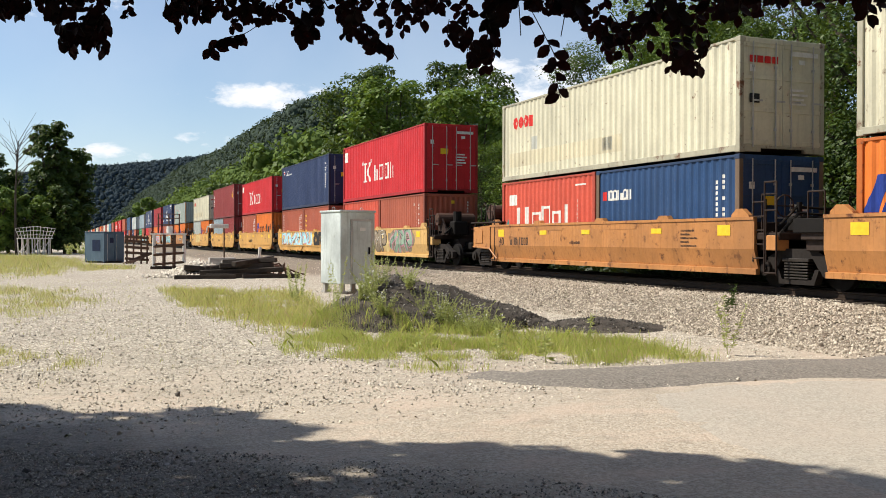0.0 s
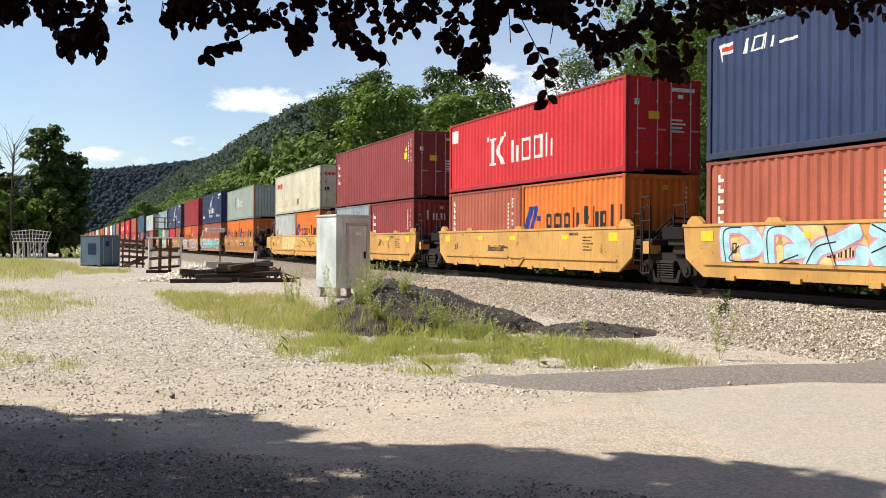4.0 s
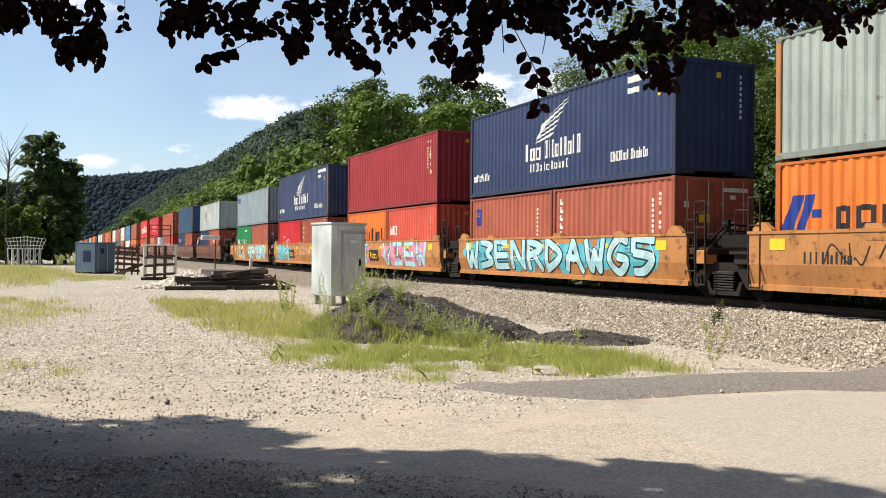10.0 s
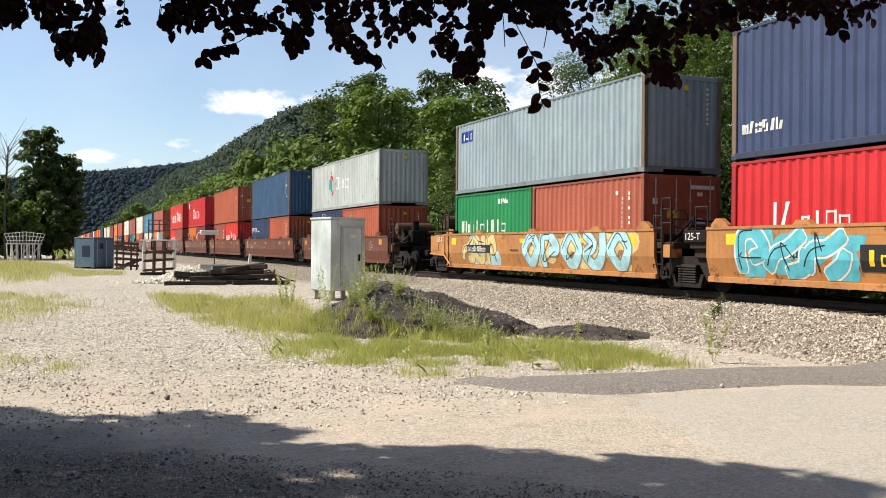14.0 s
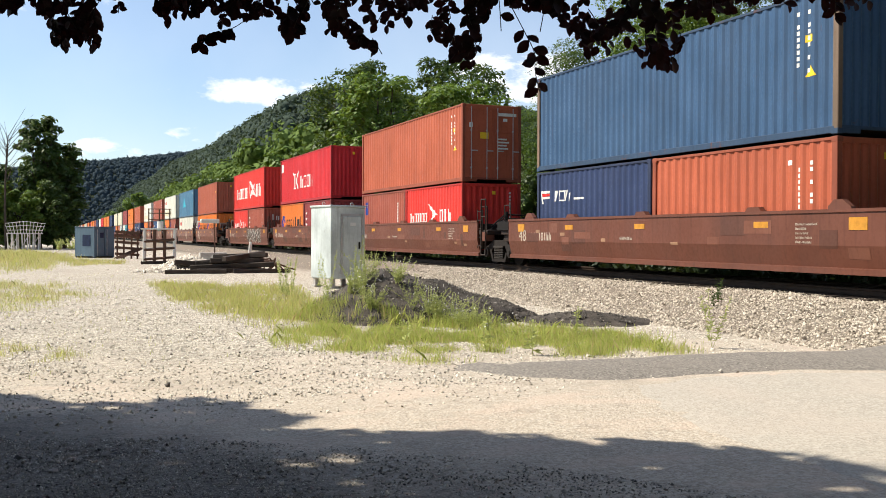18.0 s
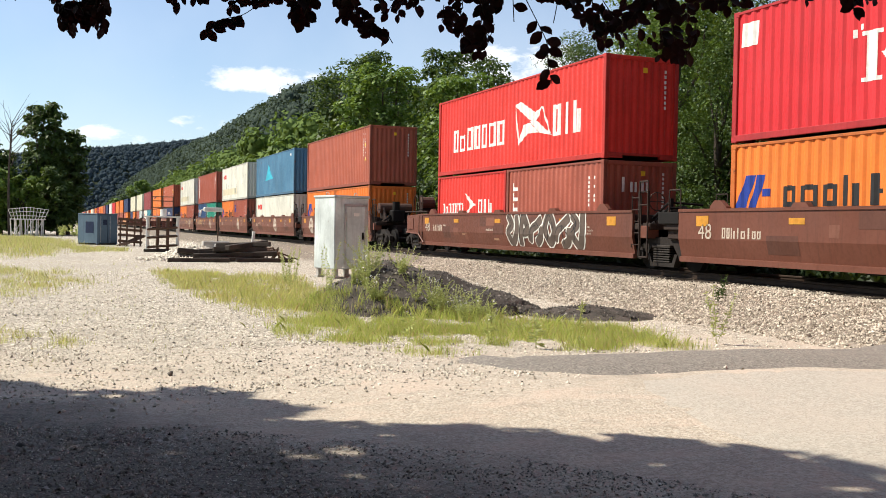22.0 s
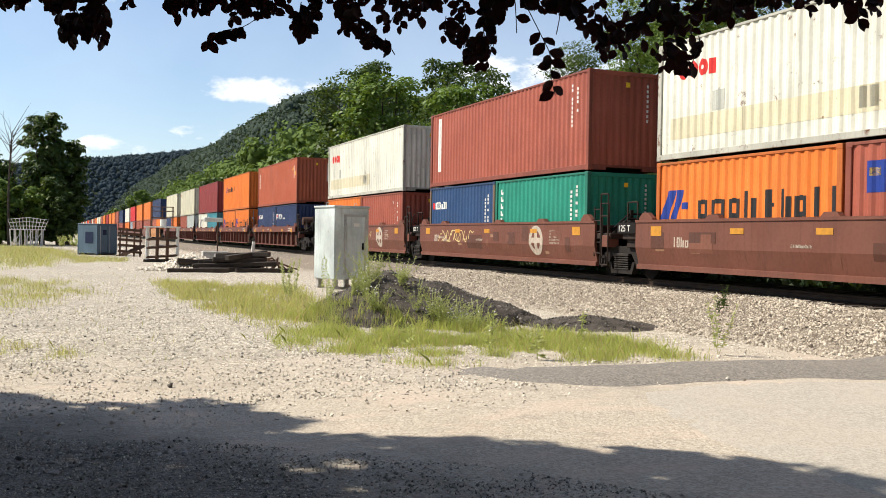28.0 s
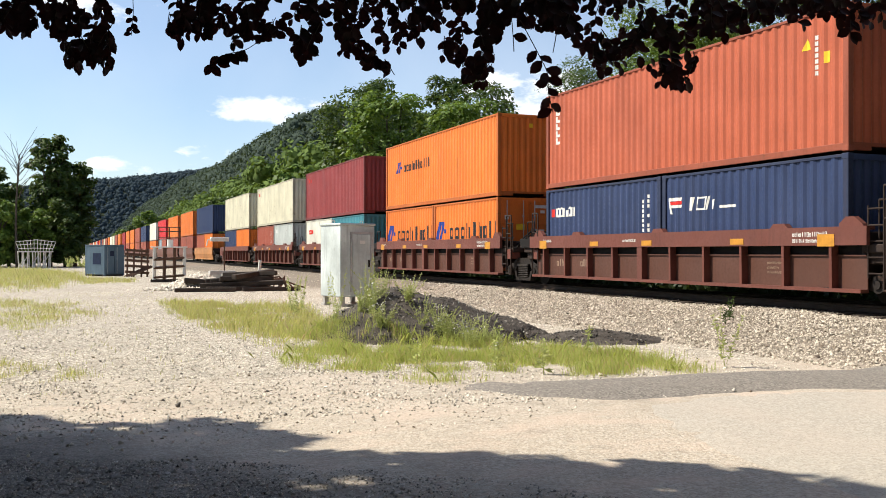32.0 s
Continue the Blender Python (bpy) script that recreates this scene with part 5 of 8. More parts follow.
def words(text, size, mat, parent, at, label=""):
    """Lettering with the built-in font, standing on a near side."""
    cu = bpy.data.curves.new("lettering", "FONT")
    cu.body, cu.size, cu.extrude = text, size, 0.002
    o = bpy.data.objects.new("lettering", cu)
    me = bpy.data.meshes.new_from_object(o)
    bpy.data.objects.remove(o)
    me.materials.append(mat)
    ob = new("lettering", me)
    ob.parent = parent
    ob.matrix_basis = Matrix.Translation(at) @ pose(0, 0, 0, 90, 0, -90)
    return ob


def decorate(car, kind, index, half, face, r):
    for y0, y1, n, fill, edge, cloud in GRAFFITI.get(index, ()):
        strokes, inner, puffs = piece_shapes(r, y0, y1, 0.55, 1.40, n, WRITTEN.get((index, y0), ""))
        fat = min(0.16, 0.105 + 0.05 * (y0 - y1) / n / 1.2) if (index, y0) not in WRITTEN else 0.105
        if cloud is not None:
            part("graffiti_ground", on_car(puffs, kind, 0.002), SPRAY[cloud], car)["kind"] = "stuff"
        part("graffiti_edge", on_car([q for s in strokes for q in brush(s, fat + 0.048)], kind, 0.006), SPRAY[edge], car)["kind"] = "stuff"
        part("graffiti", on_car([q for s in strokes for q in brush(s, fat)], kind, 0.010), SPRAY[fill], car)["kind"] = "stuff"
        part("graffiti_stroke", on_car([q for s in inner for q in brush(s, 0.014)], kind, 0.014), SPRAY[fill] if fill == edge else SPRAY[4] if edge != 4 else SPRAY[2], car)["kind"] = "stuff"
    for y0, y1, n, mat in LOOPS.get(index, ()):
        part("graffiti", on_car(scrawl(r, y0, y1, 0.85, 1.25, n), kind, 0.004), mat, car)["kind"] = "stuff"
    if kind in ("brown", "chestnut"):
        # old decals painted over, squares of cleaner and of paler paint, a second row of small stencils
        q = random.Random(index * 5 + 1)
        for tone, count, hi in ((paint("dark_repaint", (0.092, 0.036, 0.024), 0.3), 5, 0.5), (paint("pale_repaint", (0.168, 0.064, 0.040), 0.3), 6, 0.30), (paint("tan_decal", (0.30, 0.17, 0.10), 0.4), 4, 0.10)):
            o = []
            for _ in range(count):
                y, z, w, h = q.uniform(-half + 0.5, half - 1.0), q.uniform(0.5, 1.1), q.uniform(0.2, 2.2 * hi + 0.2), hi * q.uniform(0.5, 1.0)
                o.append([(y, z), (y + w, z), (y + w, min(1.44, z + h)), (y, min(1.44, z + h))])
            part("repaint_patch", on_car(o, kind, 0.0015 + 0.0004 * count), tone, car, "patches painted over in another brown")["kind"] = "stuff"
    if index in EMBLEMS:
        y = EMBLEMS[index]
        o = [[(y + p[0], p[1]) for p in q] for q in ring(0, 0.95, 0.46, 0.46, 0.34, 24)] + [[(y + p[0], p[1]) for p in q] for q in ([(-0.31, 0.87), (0.31, 0.87), (0.31, 1.03), (-0.31, 1.03)], [(-0.09, 0.64), (0.09, 0.64), (0.09, 1.26), (-0.09, 1.26)])]
        part("emblem", on_car(o, kind, 0.006), FADED_MARK, car, "round white painted emblem")["kind"] = "stuff"
    if index in BOARDS:
        y = BOARDS[index]
        lo, hi, wide = (0.62, 1.12, 1.3) if index in (9, 10) else (0.83, 1.11, 1.9)
        part("name_panel", on_car([[(y, lo), (y - wide, lo), (y - wide, hi), (y, hi)]], kind, 0.016), BLACK_MARK, car)
        o = [[(y - 0.12 - p[0], p[1]) for p in q] for q in bars(0, 0.88 if index not in (9, 10) else 0.72, 0.18 if index not in (9, 10) else 0.3, 10 if index not in (9, 10) else 3, 7, 0.7 if index not in (9, 10) else 1.0)]
        part("name_bar", on_car(o, kind, 0.020), WHITE_MARK if index not in (9, 10) else YELLOW_MARK, car)["kind"] = "stuff"
    if index in (1, 2, 5, 6):
        words("40", 0.36, BLACK_MARK, car, (face - 0.004, half - 0.75, 0.84))
    elif index in (13, 14, 15, 16):
        words("48", 0.50, FADED_MARK, car, (face - 0.004, half - 0.75, 0.83))
    if index in (10, 11, 18, 19, 20):
        words("125 T" if index > 16 else "125-T", 0.24, WHITE_MARK, car, (-1.376, half + 0.80, 1.23))


def well_car(kind, half, index, rear_truck, front, detail=True):
    """One platform of an articulated well car. Origin on the rails' top under its middle; it runs towards -y."""
    mat = paint("car_" + kind, *CAR_COL[kind])
    dirty = paint("car_end_grime", (0.026, 0.015, 0.011), 0.35, 0.75)
    car = new("well_car")
    car.empty_display_size = 0.3
    part("side_sill", lambda: car_side(kind, half), mat, car, at=(0, 0, 0), key=("sill", kind, half))
    part("side_sill", None, mat, car, at=pose(0, 0, 0, 0, 0, 180), key=("sill", kind, half))
    for y in (-5.6, -2.0, 2.0, 5.6):
        part("cross_beam", lambda: bevel_box(-1.28, 1.28, -0.18, 0.18, 0.24, 0.34, 0.02), GRIME_AND_SHADE, car, at=(0, y, 0), key="crossbeam")
    for sy in (-1, 1):
        part("end_platform", lambda: joined(bevel_box(-1.30, 1.30, -0.45, 0.45, 1.02, 1.18, 0.02), bevel_box(-0.45, 0.45, -0.9, 0.9, 0.72, 1.05, 0.03), bevel_box(-1.2, -1.0, -0.4, 0.5, 0.8, 1.05, 0.02), bevel_box(1.0, 1.2, -0.4, 0.5, 0.8, 1.05, 0.02)), dirty, car,
             at=pose(0, sy * (half + 0.25), 0, 0, 0, 0 if sy < 0 else 180), key=("platform",))
        part("end_bulkhead", lambda: joined(bevel_box(-1.26, 1.26, -0.05, 0.05, 0.5, 1.42, 0.02)), dirty, car, at=(0, sy * (half - 0.25), 0), key="bulkhead")
    truck(car, front, mat)
    if rear_truck:
        truck(car, rear_truck, mat)
    if rear_truck:
        part("end_sill", lambda: slab([(-0.05, 0.74), (0.45, 0.70), (1.45, 0.78), (1.45, 1.46), (-0.05, 1.515)], -1.35, -1.26), mat, car, at=(0, half, 0), key="endsill")
        part("sill_pipe", lambda: joined(rod((-1.38, -0.6, 0.36), (-1.38, 0.0, 0.70), 0.03, 6), rod((-1.38, 0.0, 0.70), (-1.38, 1.4, 0.76), 0.03, 6)), mat, car, at=(0, half, 0), key="sillpipe")
        part("sill_box", lambda: bevel_box(-1.372, -1.345, -0.3, 0.3, 0.88, 1.34, 0.01), mat, car, at=(0, half + 0.95, 0), key="sillbox")
    if kind == "ribbed":
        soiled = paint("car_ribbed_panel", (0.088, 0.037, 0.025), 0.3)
        for turn in (0, 180):
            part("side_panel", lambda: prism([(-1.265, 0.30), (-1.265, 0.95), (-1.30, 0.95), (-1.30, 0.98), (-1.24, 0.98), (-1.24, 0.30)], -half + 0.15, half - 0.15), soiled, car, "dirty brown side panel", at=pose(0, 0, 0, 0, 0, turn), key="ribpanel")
            # black plate put in as the shade below the chord's overhang
            part("recess_plate", lambda: prism([(-1.236, 0.97), (-1.236, 1.47), (-1.226, 1.47), (-1.226, 0.97)], -half + 0.15, half - 0.15), GRIME_AND_SHADE, car, "black plate painted as shade under the top chord", at=pose(0, 0, 0, 0, 0, turn), key="recess")
            part("foot_flange", lambda: prism([(-1.44, 0.26), (-1.44, 0.33), (-1.235, 0.33), (-1.235, 0.26)], -half + 0.15, half - 0.15), mat, car, at=pose(0, 0, 0, 0, 0, turn), key="footflange")
        for k in range(10):
            wide = 0.11 if k == 5 else 0.035
            part("rib", lambda: prism([(-1.44, 1.17), (-1.43, 0.32), (-1.26, 0.32), (-1.26, 1.17)], -wide, wide), mat, car, at=(0, -5.85 + 1.3 * k, 0), key=("rib", wide))
    if not detail:
        return car
    r = random.Random(index * 17 + 5)
    # steps, grab irons, hoses and guides at the leading end
    ladder(car, (-1.30, -half + 0.05 - 0.15, 0.55), dirty)
    for sx in (-1.24, 1.24):
        part("hand_rail", lambda: joined(rod((0, 0, 1.15), (0, 0, 2.0), 0.02, 6), rod((0, -0.45, 1.15), (0, -0.45, 2.0), 0.02, 6), rod((0, 0, 2.0), (0, -0.45, 2.0), 0.02, 6)), dirty, car, at=(sx, -half - 0.1, 0), key="handrail")
    part("hand_rail", None if ("handrail", dirty.name) in SHAPES else None, dirty, car, at=(-1.24, half + 0.55, 0), key="handrail")
    part("coupler", lambda: joined(bevel_box(-0.14, 0.14, -0.9, 0.9, 0.62, 0.9, 0.04), bevel_box(-0.22, 0.22, -0.25, 0.25, 0.55, 0.98, 0.05)), GRIME_AND_SHADE, car, at=(0, front, 0), key="coupler")
    part("air_hose", lambda: joined(rod((-0.9, 0, 0.95), (-0.95, -0.5, 0.62), 0.03, 6), rod((-0.95, -0.5, 0.62), (-0.9, -1.0, 0.9), 0.03, 6)), RUBBER, car, at=(0, -half - 0.3, 0), key="hose")
    part("walkway", lambda: joined(*[box(-1.1, 1.1, y, y + 0.05, 1.19, 1.215) for y in (-0.4, -0.28, -0.16, -0.04, 0.08, 0.2, 0.32)]), dirty, car, at=(0, -half - 0.25, 0), key="walkway")
    for sy, y in ((-1, -6.05), (1, 6.05)):
        part("container_guide", lambda: slab([(-0.30, 1.5), (0.30, 1.5), (0.30, 1.58), (0.14, 1.71), (-0.06, 1.71), (-0.26, 1.57)], -1.36, -1.24), mat, car, at=pose(0, y + sy * 0.25, 0), key="guide")
        part("container_guide", lambda: slab([(-0.30, 1.5), (0.30, 1.5), (0.30, 1.58), (0.14, 1.71), (-0.06, 1.71), (-0.26, 1.57)], -1.36, -1.24), dirty, car, at=pose(2.6, y + sy * 0.25, 0), key="guide")
    if kind in ("gold", "tan"):
        for y in (2.6, -1.2):
            part("gusset_plate", lambda: slab([(-1.35, 1.455), (-0.95, 1.30), (0.95, 1.30), (1.35, 1.455)], -1.366, -1.359), mat, car, at=(0, y, 0), key="gusset")
    for k in range(3):
        y = -3.9 + 3.8 * k + r.uniform(-0.5, 0.5)
        part("side_pad", lambda: slab([(-0.26, 1.52), (0.26, 1.52), (0.16, 1.62), (-0.16, 1.62)], -1.38, -1.235), mat, car, at=(0, y, 0), key="pad")
    own_end = abs(front + half + 0.9) < 1e-6   # a car of its own, not joined to the one ahead
    if own_end:
        part("brake_reservoir", lambda: rod((-1.05, 0, 1.84), (0.55, 0, 1.84), 0.25, 16), paint("tank_brown", (0.075, 0.038, 0.026), 0.4, 0.7), car, "horizontal brown air tank", at=(0, -half - 0.35, 0), key="tank")
        for x in (-0.85, 0.3):
            part("tank_bracket", lambda: bevel_box(-0.04, 0.04, -0.3, 0.3, 1.16, 1.68, 0.01), dirty, car, at=(x, -half - 0.35, 0), key="tankbracket")
        part("brake_gear", lambda: joined(bevel_box(-0.35, 0.25, -0.25, 0.25, 1.2, 1.75, 0.04), rod((-0.1, 0, 1.7), (-0.1, 0, 2.15), 0.17, 12), rod((-0.35, 0, 1.5), (-0.75, -0.25, 1.25), 0.05, 8)), GRIME_AND_SHADE, car, at=(-0.3, -half - 0.95, 0), key="brakegear")
        part("gear_guard", lambda: slab([(-0.45, 1.2), (0.15, 1.2), (0.38, 1.95), (0.2, 1.95)], -0.03, 0.03), dirty, car, at=(-0.9, -half - 0.75, 0), key="gearguard")
    if rear_truck:
        part("running_board", lambda: bevel_box(-1.38, 1.38, -1.3, 1.3, 1.60, 1.64, 0.008), dirty, car, at=(0, half + 0.35, 0), key="runboard")
        for y in (-1.1, 0.0, 1.1):
            part("board_bracket", lambda: bevel_box(-1.30, -1.22, -0.04, 0.04, 1.40, 1.605, 0.008), dirty, car, at=(0, half + 0.35 + y, 0), key="boardbracket")
        part("brake_housing", lambda: rod((-0.25, 0, 1.98), (0.3, 0, 1.98), 0.27, 14), paint("tank_brown", (0.075, 0.038, 0.026), 0.4, 0.7), car, "rusty brown brake cylinder", at=(-0.75, half + 0.75, 0), key="brakehousing")
        part("housing_foot", lambda: bevel_box(-0.25, 0.3, -0.22, 0.22, 1.63, 1.78, 0.02), GRIME_AND_SHADE, car, at=(-0.75, half + 0.75, 0), key="housingfoot")
        part("hoop_rail", lambda: joined(rod((0, 0.1, 1.64), (0, 0.1, 2.15), 0.02, 6), rod((0, 0.1, 2.15), (0, -0.12, 2.32), 0.02, 6), rod((0, -0.12, 2.32), (0, -0.35, 2.2), 0.02, 6), rod((0, -0.35, 2.2), (0, -0.35, 1.64), 0.02, 6)), dirty, car, at=(-1.1, half + 1.2, 0), key="hooprail")
    if rear_truck:
        part("brake_wheel", lambda: joined(*[rod((0.0 + 0.24 * math.cos(a), 0, 1.75 + 0.24 * math.sin(a)), (0.24 * math.cos(a + 0.6), 0, 1.75 + 0.24 * math.sin(a + 0.6)), 0.016, 5) for a in [i * 0.5712 for i in range(11)]], rod((-0.24, 0, 1.75), (0.24, 0, 1.75), 0.014, 5), rod((0, 0, 1.5), (0, 0, 2.0), 0.014, 5)), STEEL, car, at=(-0.9, -half - 0.42, 0), key="brakewheel")
    for y in (-half - 0.15, half + 0.15) if rear_truck or own_end else (-half - 0.15,):
        part("sill_step", lambda: joined(rod((-1.36, -0.18, 0.3), (-1.36, -0.18, 2.25), 0.022, 6), rod((-1.36, 0.18, 0.3), (-1.36, 0.18, 2.25), 0.022, 6), rod((-1.36, -0.18, 2.25), (-1.36, 0.18, 2.25), 0.022, 6), rod((-1.36, -0.18, 0.32), (-1.36, 0.18, 0.32), 0.022, 6),
                                      rod((-1.36, -0.18, 1.65), (-1.36, 0.18, 1.65), 0.018, 6)), dirty, car, at=(0, y - 0.35, 0), key="sillstep")
        part("step_box", lambda: bevel_box(-1.34, -1.0, -0.17, 0.17, 0.80, 1.12, 0.015), mat, car, at=(0, y - 0.35, 0), key="stepbox")
    for q, z in ((-0.5, 1.35), (0.2, 1.5), (0.7, 1.3)):
        part("brake_pipe", lambda: joined(rod((-1.0, 0, 1.2), (-0.4, 0.1, 1.65), 0.03, 6), rod((-0.4, 0.1, 1.65), (0.6, 0, 1.6), 0.03, 6)), GRIME_AND_SHADE, car, at=(q * 0.3, -half - 0.35 + q * 0.4, z - 1.4), key="pipe")
    part("brake_valve", lambda: joined(bevel_box(-0.3, 0.1, -0.2, 0.2, 1.2, 1.55, 0.04), rod((-0.1, 0, 1.5), (-0.1, 0, 1.85), 0.06, 8)), GRIME_AND_SHADE, car, at=(-0.2, -half - 0.2, 0), key="valve")
    if not rear_truck:
        part("number_board", lambda: joined(bevel_box(-1.37, -1.30, -0.42, 0.42, 1.17, 1.46, 0.01)), GRIME_AND_SHADE, car, at=(0, half + 0.42, 0), key="board")
    face = -1.362 if kind != "ribbed" else -1.452
    # reflectors and stencilled marks
    for q in [half - 0.9, half - 3.9, 0.3, -half + 3.6, -half + 1.0]:
        tall = 0.12 if abs(q) > half - 1.2 else 0.065
        part("reflector", lambda: box(face - 0.006, face, -0.22, 0.22, -tall, tall), AMBER_MARK if kind in ("brown", "chestnut", "ribbed") else YELLOW_MARK, car, at=(0, q, 1.24 if kind != "ribbed" else 1.26), key=("reflector", tall, kind == "ribbed"))
    ink = FADED_MARK if kind in ("brown", "chestnut", "ribbed") else BLACK_MARK
    if kind != "ribbed":
        mk = []
        def stencil(y, z, high, n, seed):
            mk.extend([[(half - 0.0 - (p[0]), p[1]) for p in o] for o in bars(half - y, z, high, n, seed, 0.55)])
        if index != 17:
            stencil(half - 1.6, 0.85, 0.24, 8 if kind != "yellow" else 2, index)
        for k in range(5):
            stencil(-half + 2.6, 1.22 - 0.09 * k, 0.045, r.randint(10, 22), index + k)
        stencil(1.2, 0.9, 0.07, 12, index + 9)
        if kind == "yellow":
            stencil(2.2, 0.80, 0.20, 9, index + 3)
            stencil(-3.4, 1.30, 0.08, 9, index + 4)
        part("stencil", on_car(mk, kind, 0.003), ink, car)["kind"] = "stuff"
    else:
        # figures along the top chord, faded ones in the panels below
        o = []
        for y, z, high, n in ((half - 0.9, 1.33, 0.08, 9), (1.4, 1.30, 0.07, 12), (-half + 1.9, 1.34, 0.09, 14), (-half + 1.9, 1.22, 0.07, 16)):
            o += [[(y - p[0], p[1]) for p in q] for q in bars(0, z, high, n, index + n, 0.6)]
        part("stencil", facing(o, face - 0.003), WHITE_MARK, car)["kind"] = "stuff"
        o = []
        for y, z, high, n in ((5.3, 0.62, 0.20, 4), (3.9, 0.62, 0.20, 5), (-3.9, 0.78, 0.05, 14), (-3.9, 0.68, 0.05, 10), (-3.9, 0.58, 0.05, 12)):
            o += [[(y - p[0], p[1]) for p in q] for q in bars(0, z, high, n, index + n, 0.6)]
        part("panel_stencil", facing(o, -1.268), plain("worn_white_marking", (0.26, 0.18, 0.13), 0.8, 0.3, 9.0), car)["kind"] = "stuff"
    decorate(car, kind, index, half, face, r)
    return car



# cars whose leading lower container runs doors first
DOORED = (1, 3, 6, 7, 8, 10, 11, 23)


def place_train():
    kinds = {}
    fronts = [u[0] for u in TRAIN]
    far_front = 541.0
    units = list(TRAIN)
    for i, cc in enumerate(FAR_COLOURS):
        up, low = cc.split()
        units.append((far_front, "brown" if i % 10 < 5 else "ribbed", (up, 0, 1, ""), ((low, ""), (up if i % 3 else low, ""))))
        far_front += 15.5 if i % 5 != 4 else 20.0
    for i, (f, kind, upper, lower) in enumerate(units):
        mid = f + 6.096
        before = mid - units[i - 1][0] - 6.096 if i else 15.5
        after = units[i + 1][0] - f if i + 1 < len(units) else 15.5
        half = {"brown": 7.75 if i < 20 else 6.75}.get(kind, 6.75)
        near = i < 26
        front = -before / 2 if before < 18.5 else -(half + 0.9)
        rear = 0 if after < 18.5 else half + 0.9
        car = well_car(kind, half, i, rear, front, near)
        MOVERS.append((tagged(car, "articulated well car, " + CAR_WORDS[kind], "railway car", "cars of the train"), Matrix.Translation((TRACK, mid, RAIL))))
        colour, doors, tall, mark = upper
        h_low = LOW
        foot = 0.36 + RAIL
        cells = [(lower[0], L20, mid + 3.06), (lower[1], L20, mid - 3.06)] if len(lower) == 2 else [(lower[0], L40, mid)]
        cells = [(c, m, length, y, foot, LOW, k == 1 and i in DOORED) for k, ((c, m), length, y) in enumerate(cells)]
        h_up = TALL if tall else LOW
        cells.append((colour, mark, L40, mid, foot + h_low + 0.04, h_up, doors))
        for c, m, length, y, z, h, d in cells:
            ob = container(c, length, h, d, near)
            if near:
                for n, (nm, mat, polys) in enumerate(marks_of(m, length, h)):
                    part(nm, lambda: on_side(broken(polys) if nm == "line_mark" else polys, length), mat, ob, key=("mark", m, length, h, n))
                maker = m == "tee" and length < 8
                for nm, mat, rects in end_marks(d, h, c, maker):
                    part(nm, lambda: joined(*[box(a, b, -length / 2 - 0.012, -length / 2 - 0.002, p, q) for a, b, p, q in rects]), mat, ob, key=("endmark", nm, bool(d), h, length, maker))
            size = "forty-foot" if length > 8 else "twenty-foot"
            tagged(ob, WORDS[c] + " " + size + " steel container" + (" with double doors" if d else "") + (", upper of the stack" if z > 2 else " in the car's well"), "container", "containers on the train")
            MOVERS.append((ob, Matrix.Translation((TRACK, y, z))))


place_train()

# ---- trees, hills, plants ----


def leaf_cloud(centres, radii, per, size, squash=0.8, hollow=0.55):
    """Small leaf cards round clump centres, denser towards each clump's skin."""
    k = len(centres)
    idx = np.repeat(np.arange(k), per)
    n = len(idx)
    d = RNG.normal(size=(n, 3))
    d /= np.linalg.norm(d, axis=1)[:, None]
    rad = (hollow + (1 - hollow) * RNG.random(n) ** 0.6) * RNG.uniform(0.85, 1.15, n)
    p = centres[idx] + d * (rad * radii[idx])[:, None] * np.array([1, 1, squash])
    u = RNG.normal(size=(n, 3))
    u -= d * (u * d).sum(1)[:, None] * 0.55
    u /= np.linalg.norm(u, axis=1)[:, None]
    w = np.cross(u, d + RNG.normal(0, 0.5, (n, 3)))
    w /= np.linalg.norm(w, axis=1)[:, None]
    s = size * RNG.uniform(0.6, 1.4, n)[:, None]
    a, b = u * s, w * s * 0.62
    v = np.stack([p - a, p + b * 0.9, p + a, p - b], 1).reshape(-1, 3)
    return v, np.arange(4 * n).reshape(-1, 4)


def shaggy(centres, radii, per, size):
    """Leaf cards lying over each clump like shingles, a little ruffled."""
    idx = np.repeat(np.arange(len(centres)), per)
    n = len(idx)
    d = RNG.normal(size=(n, 3))
    d[:, 2] = np.abs(d[:, 2]) * 0.9 + d[:, 2] * 0.1
    d /= np.linalg.norm(d, axis=1)[:, None]
    p = centres[idx] + d * (radii[idx] * RNG.uniform(0.72, 1.1, n))[:, None] * np.array([1, 1, 1.1])
    nrm = d + RNG.normal(0, 0.24, (n, 3))
    u = np.cross(nrm, RNG.normal(size=(n, 3)))
    u /= np.linalg.norm(u, axis=1)[:, None]
    w = np.cross(nrm / np.linalg.norm(nrm, axis=1)[:, None], u)
    s = (size * RNG.uniform(0.6, 1.4, n))[:, None]
    v = np.stack([p - u * s, p + w * s * 0.8, p + u * s, p - w * s * 0.8], 1).reshape(-1, 3)
    return v, np.arange(4 * n).reshape(-1, 4)


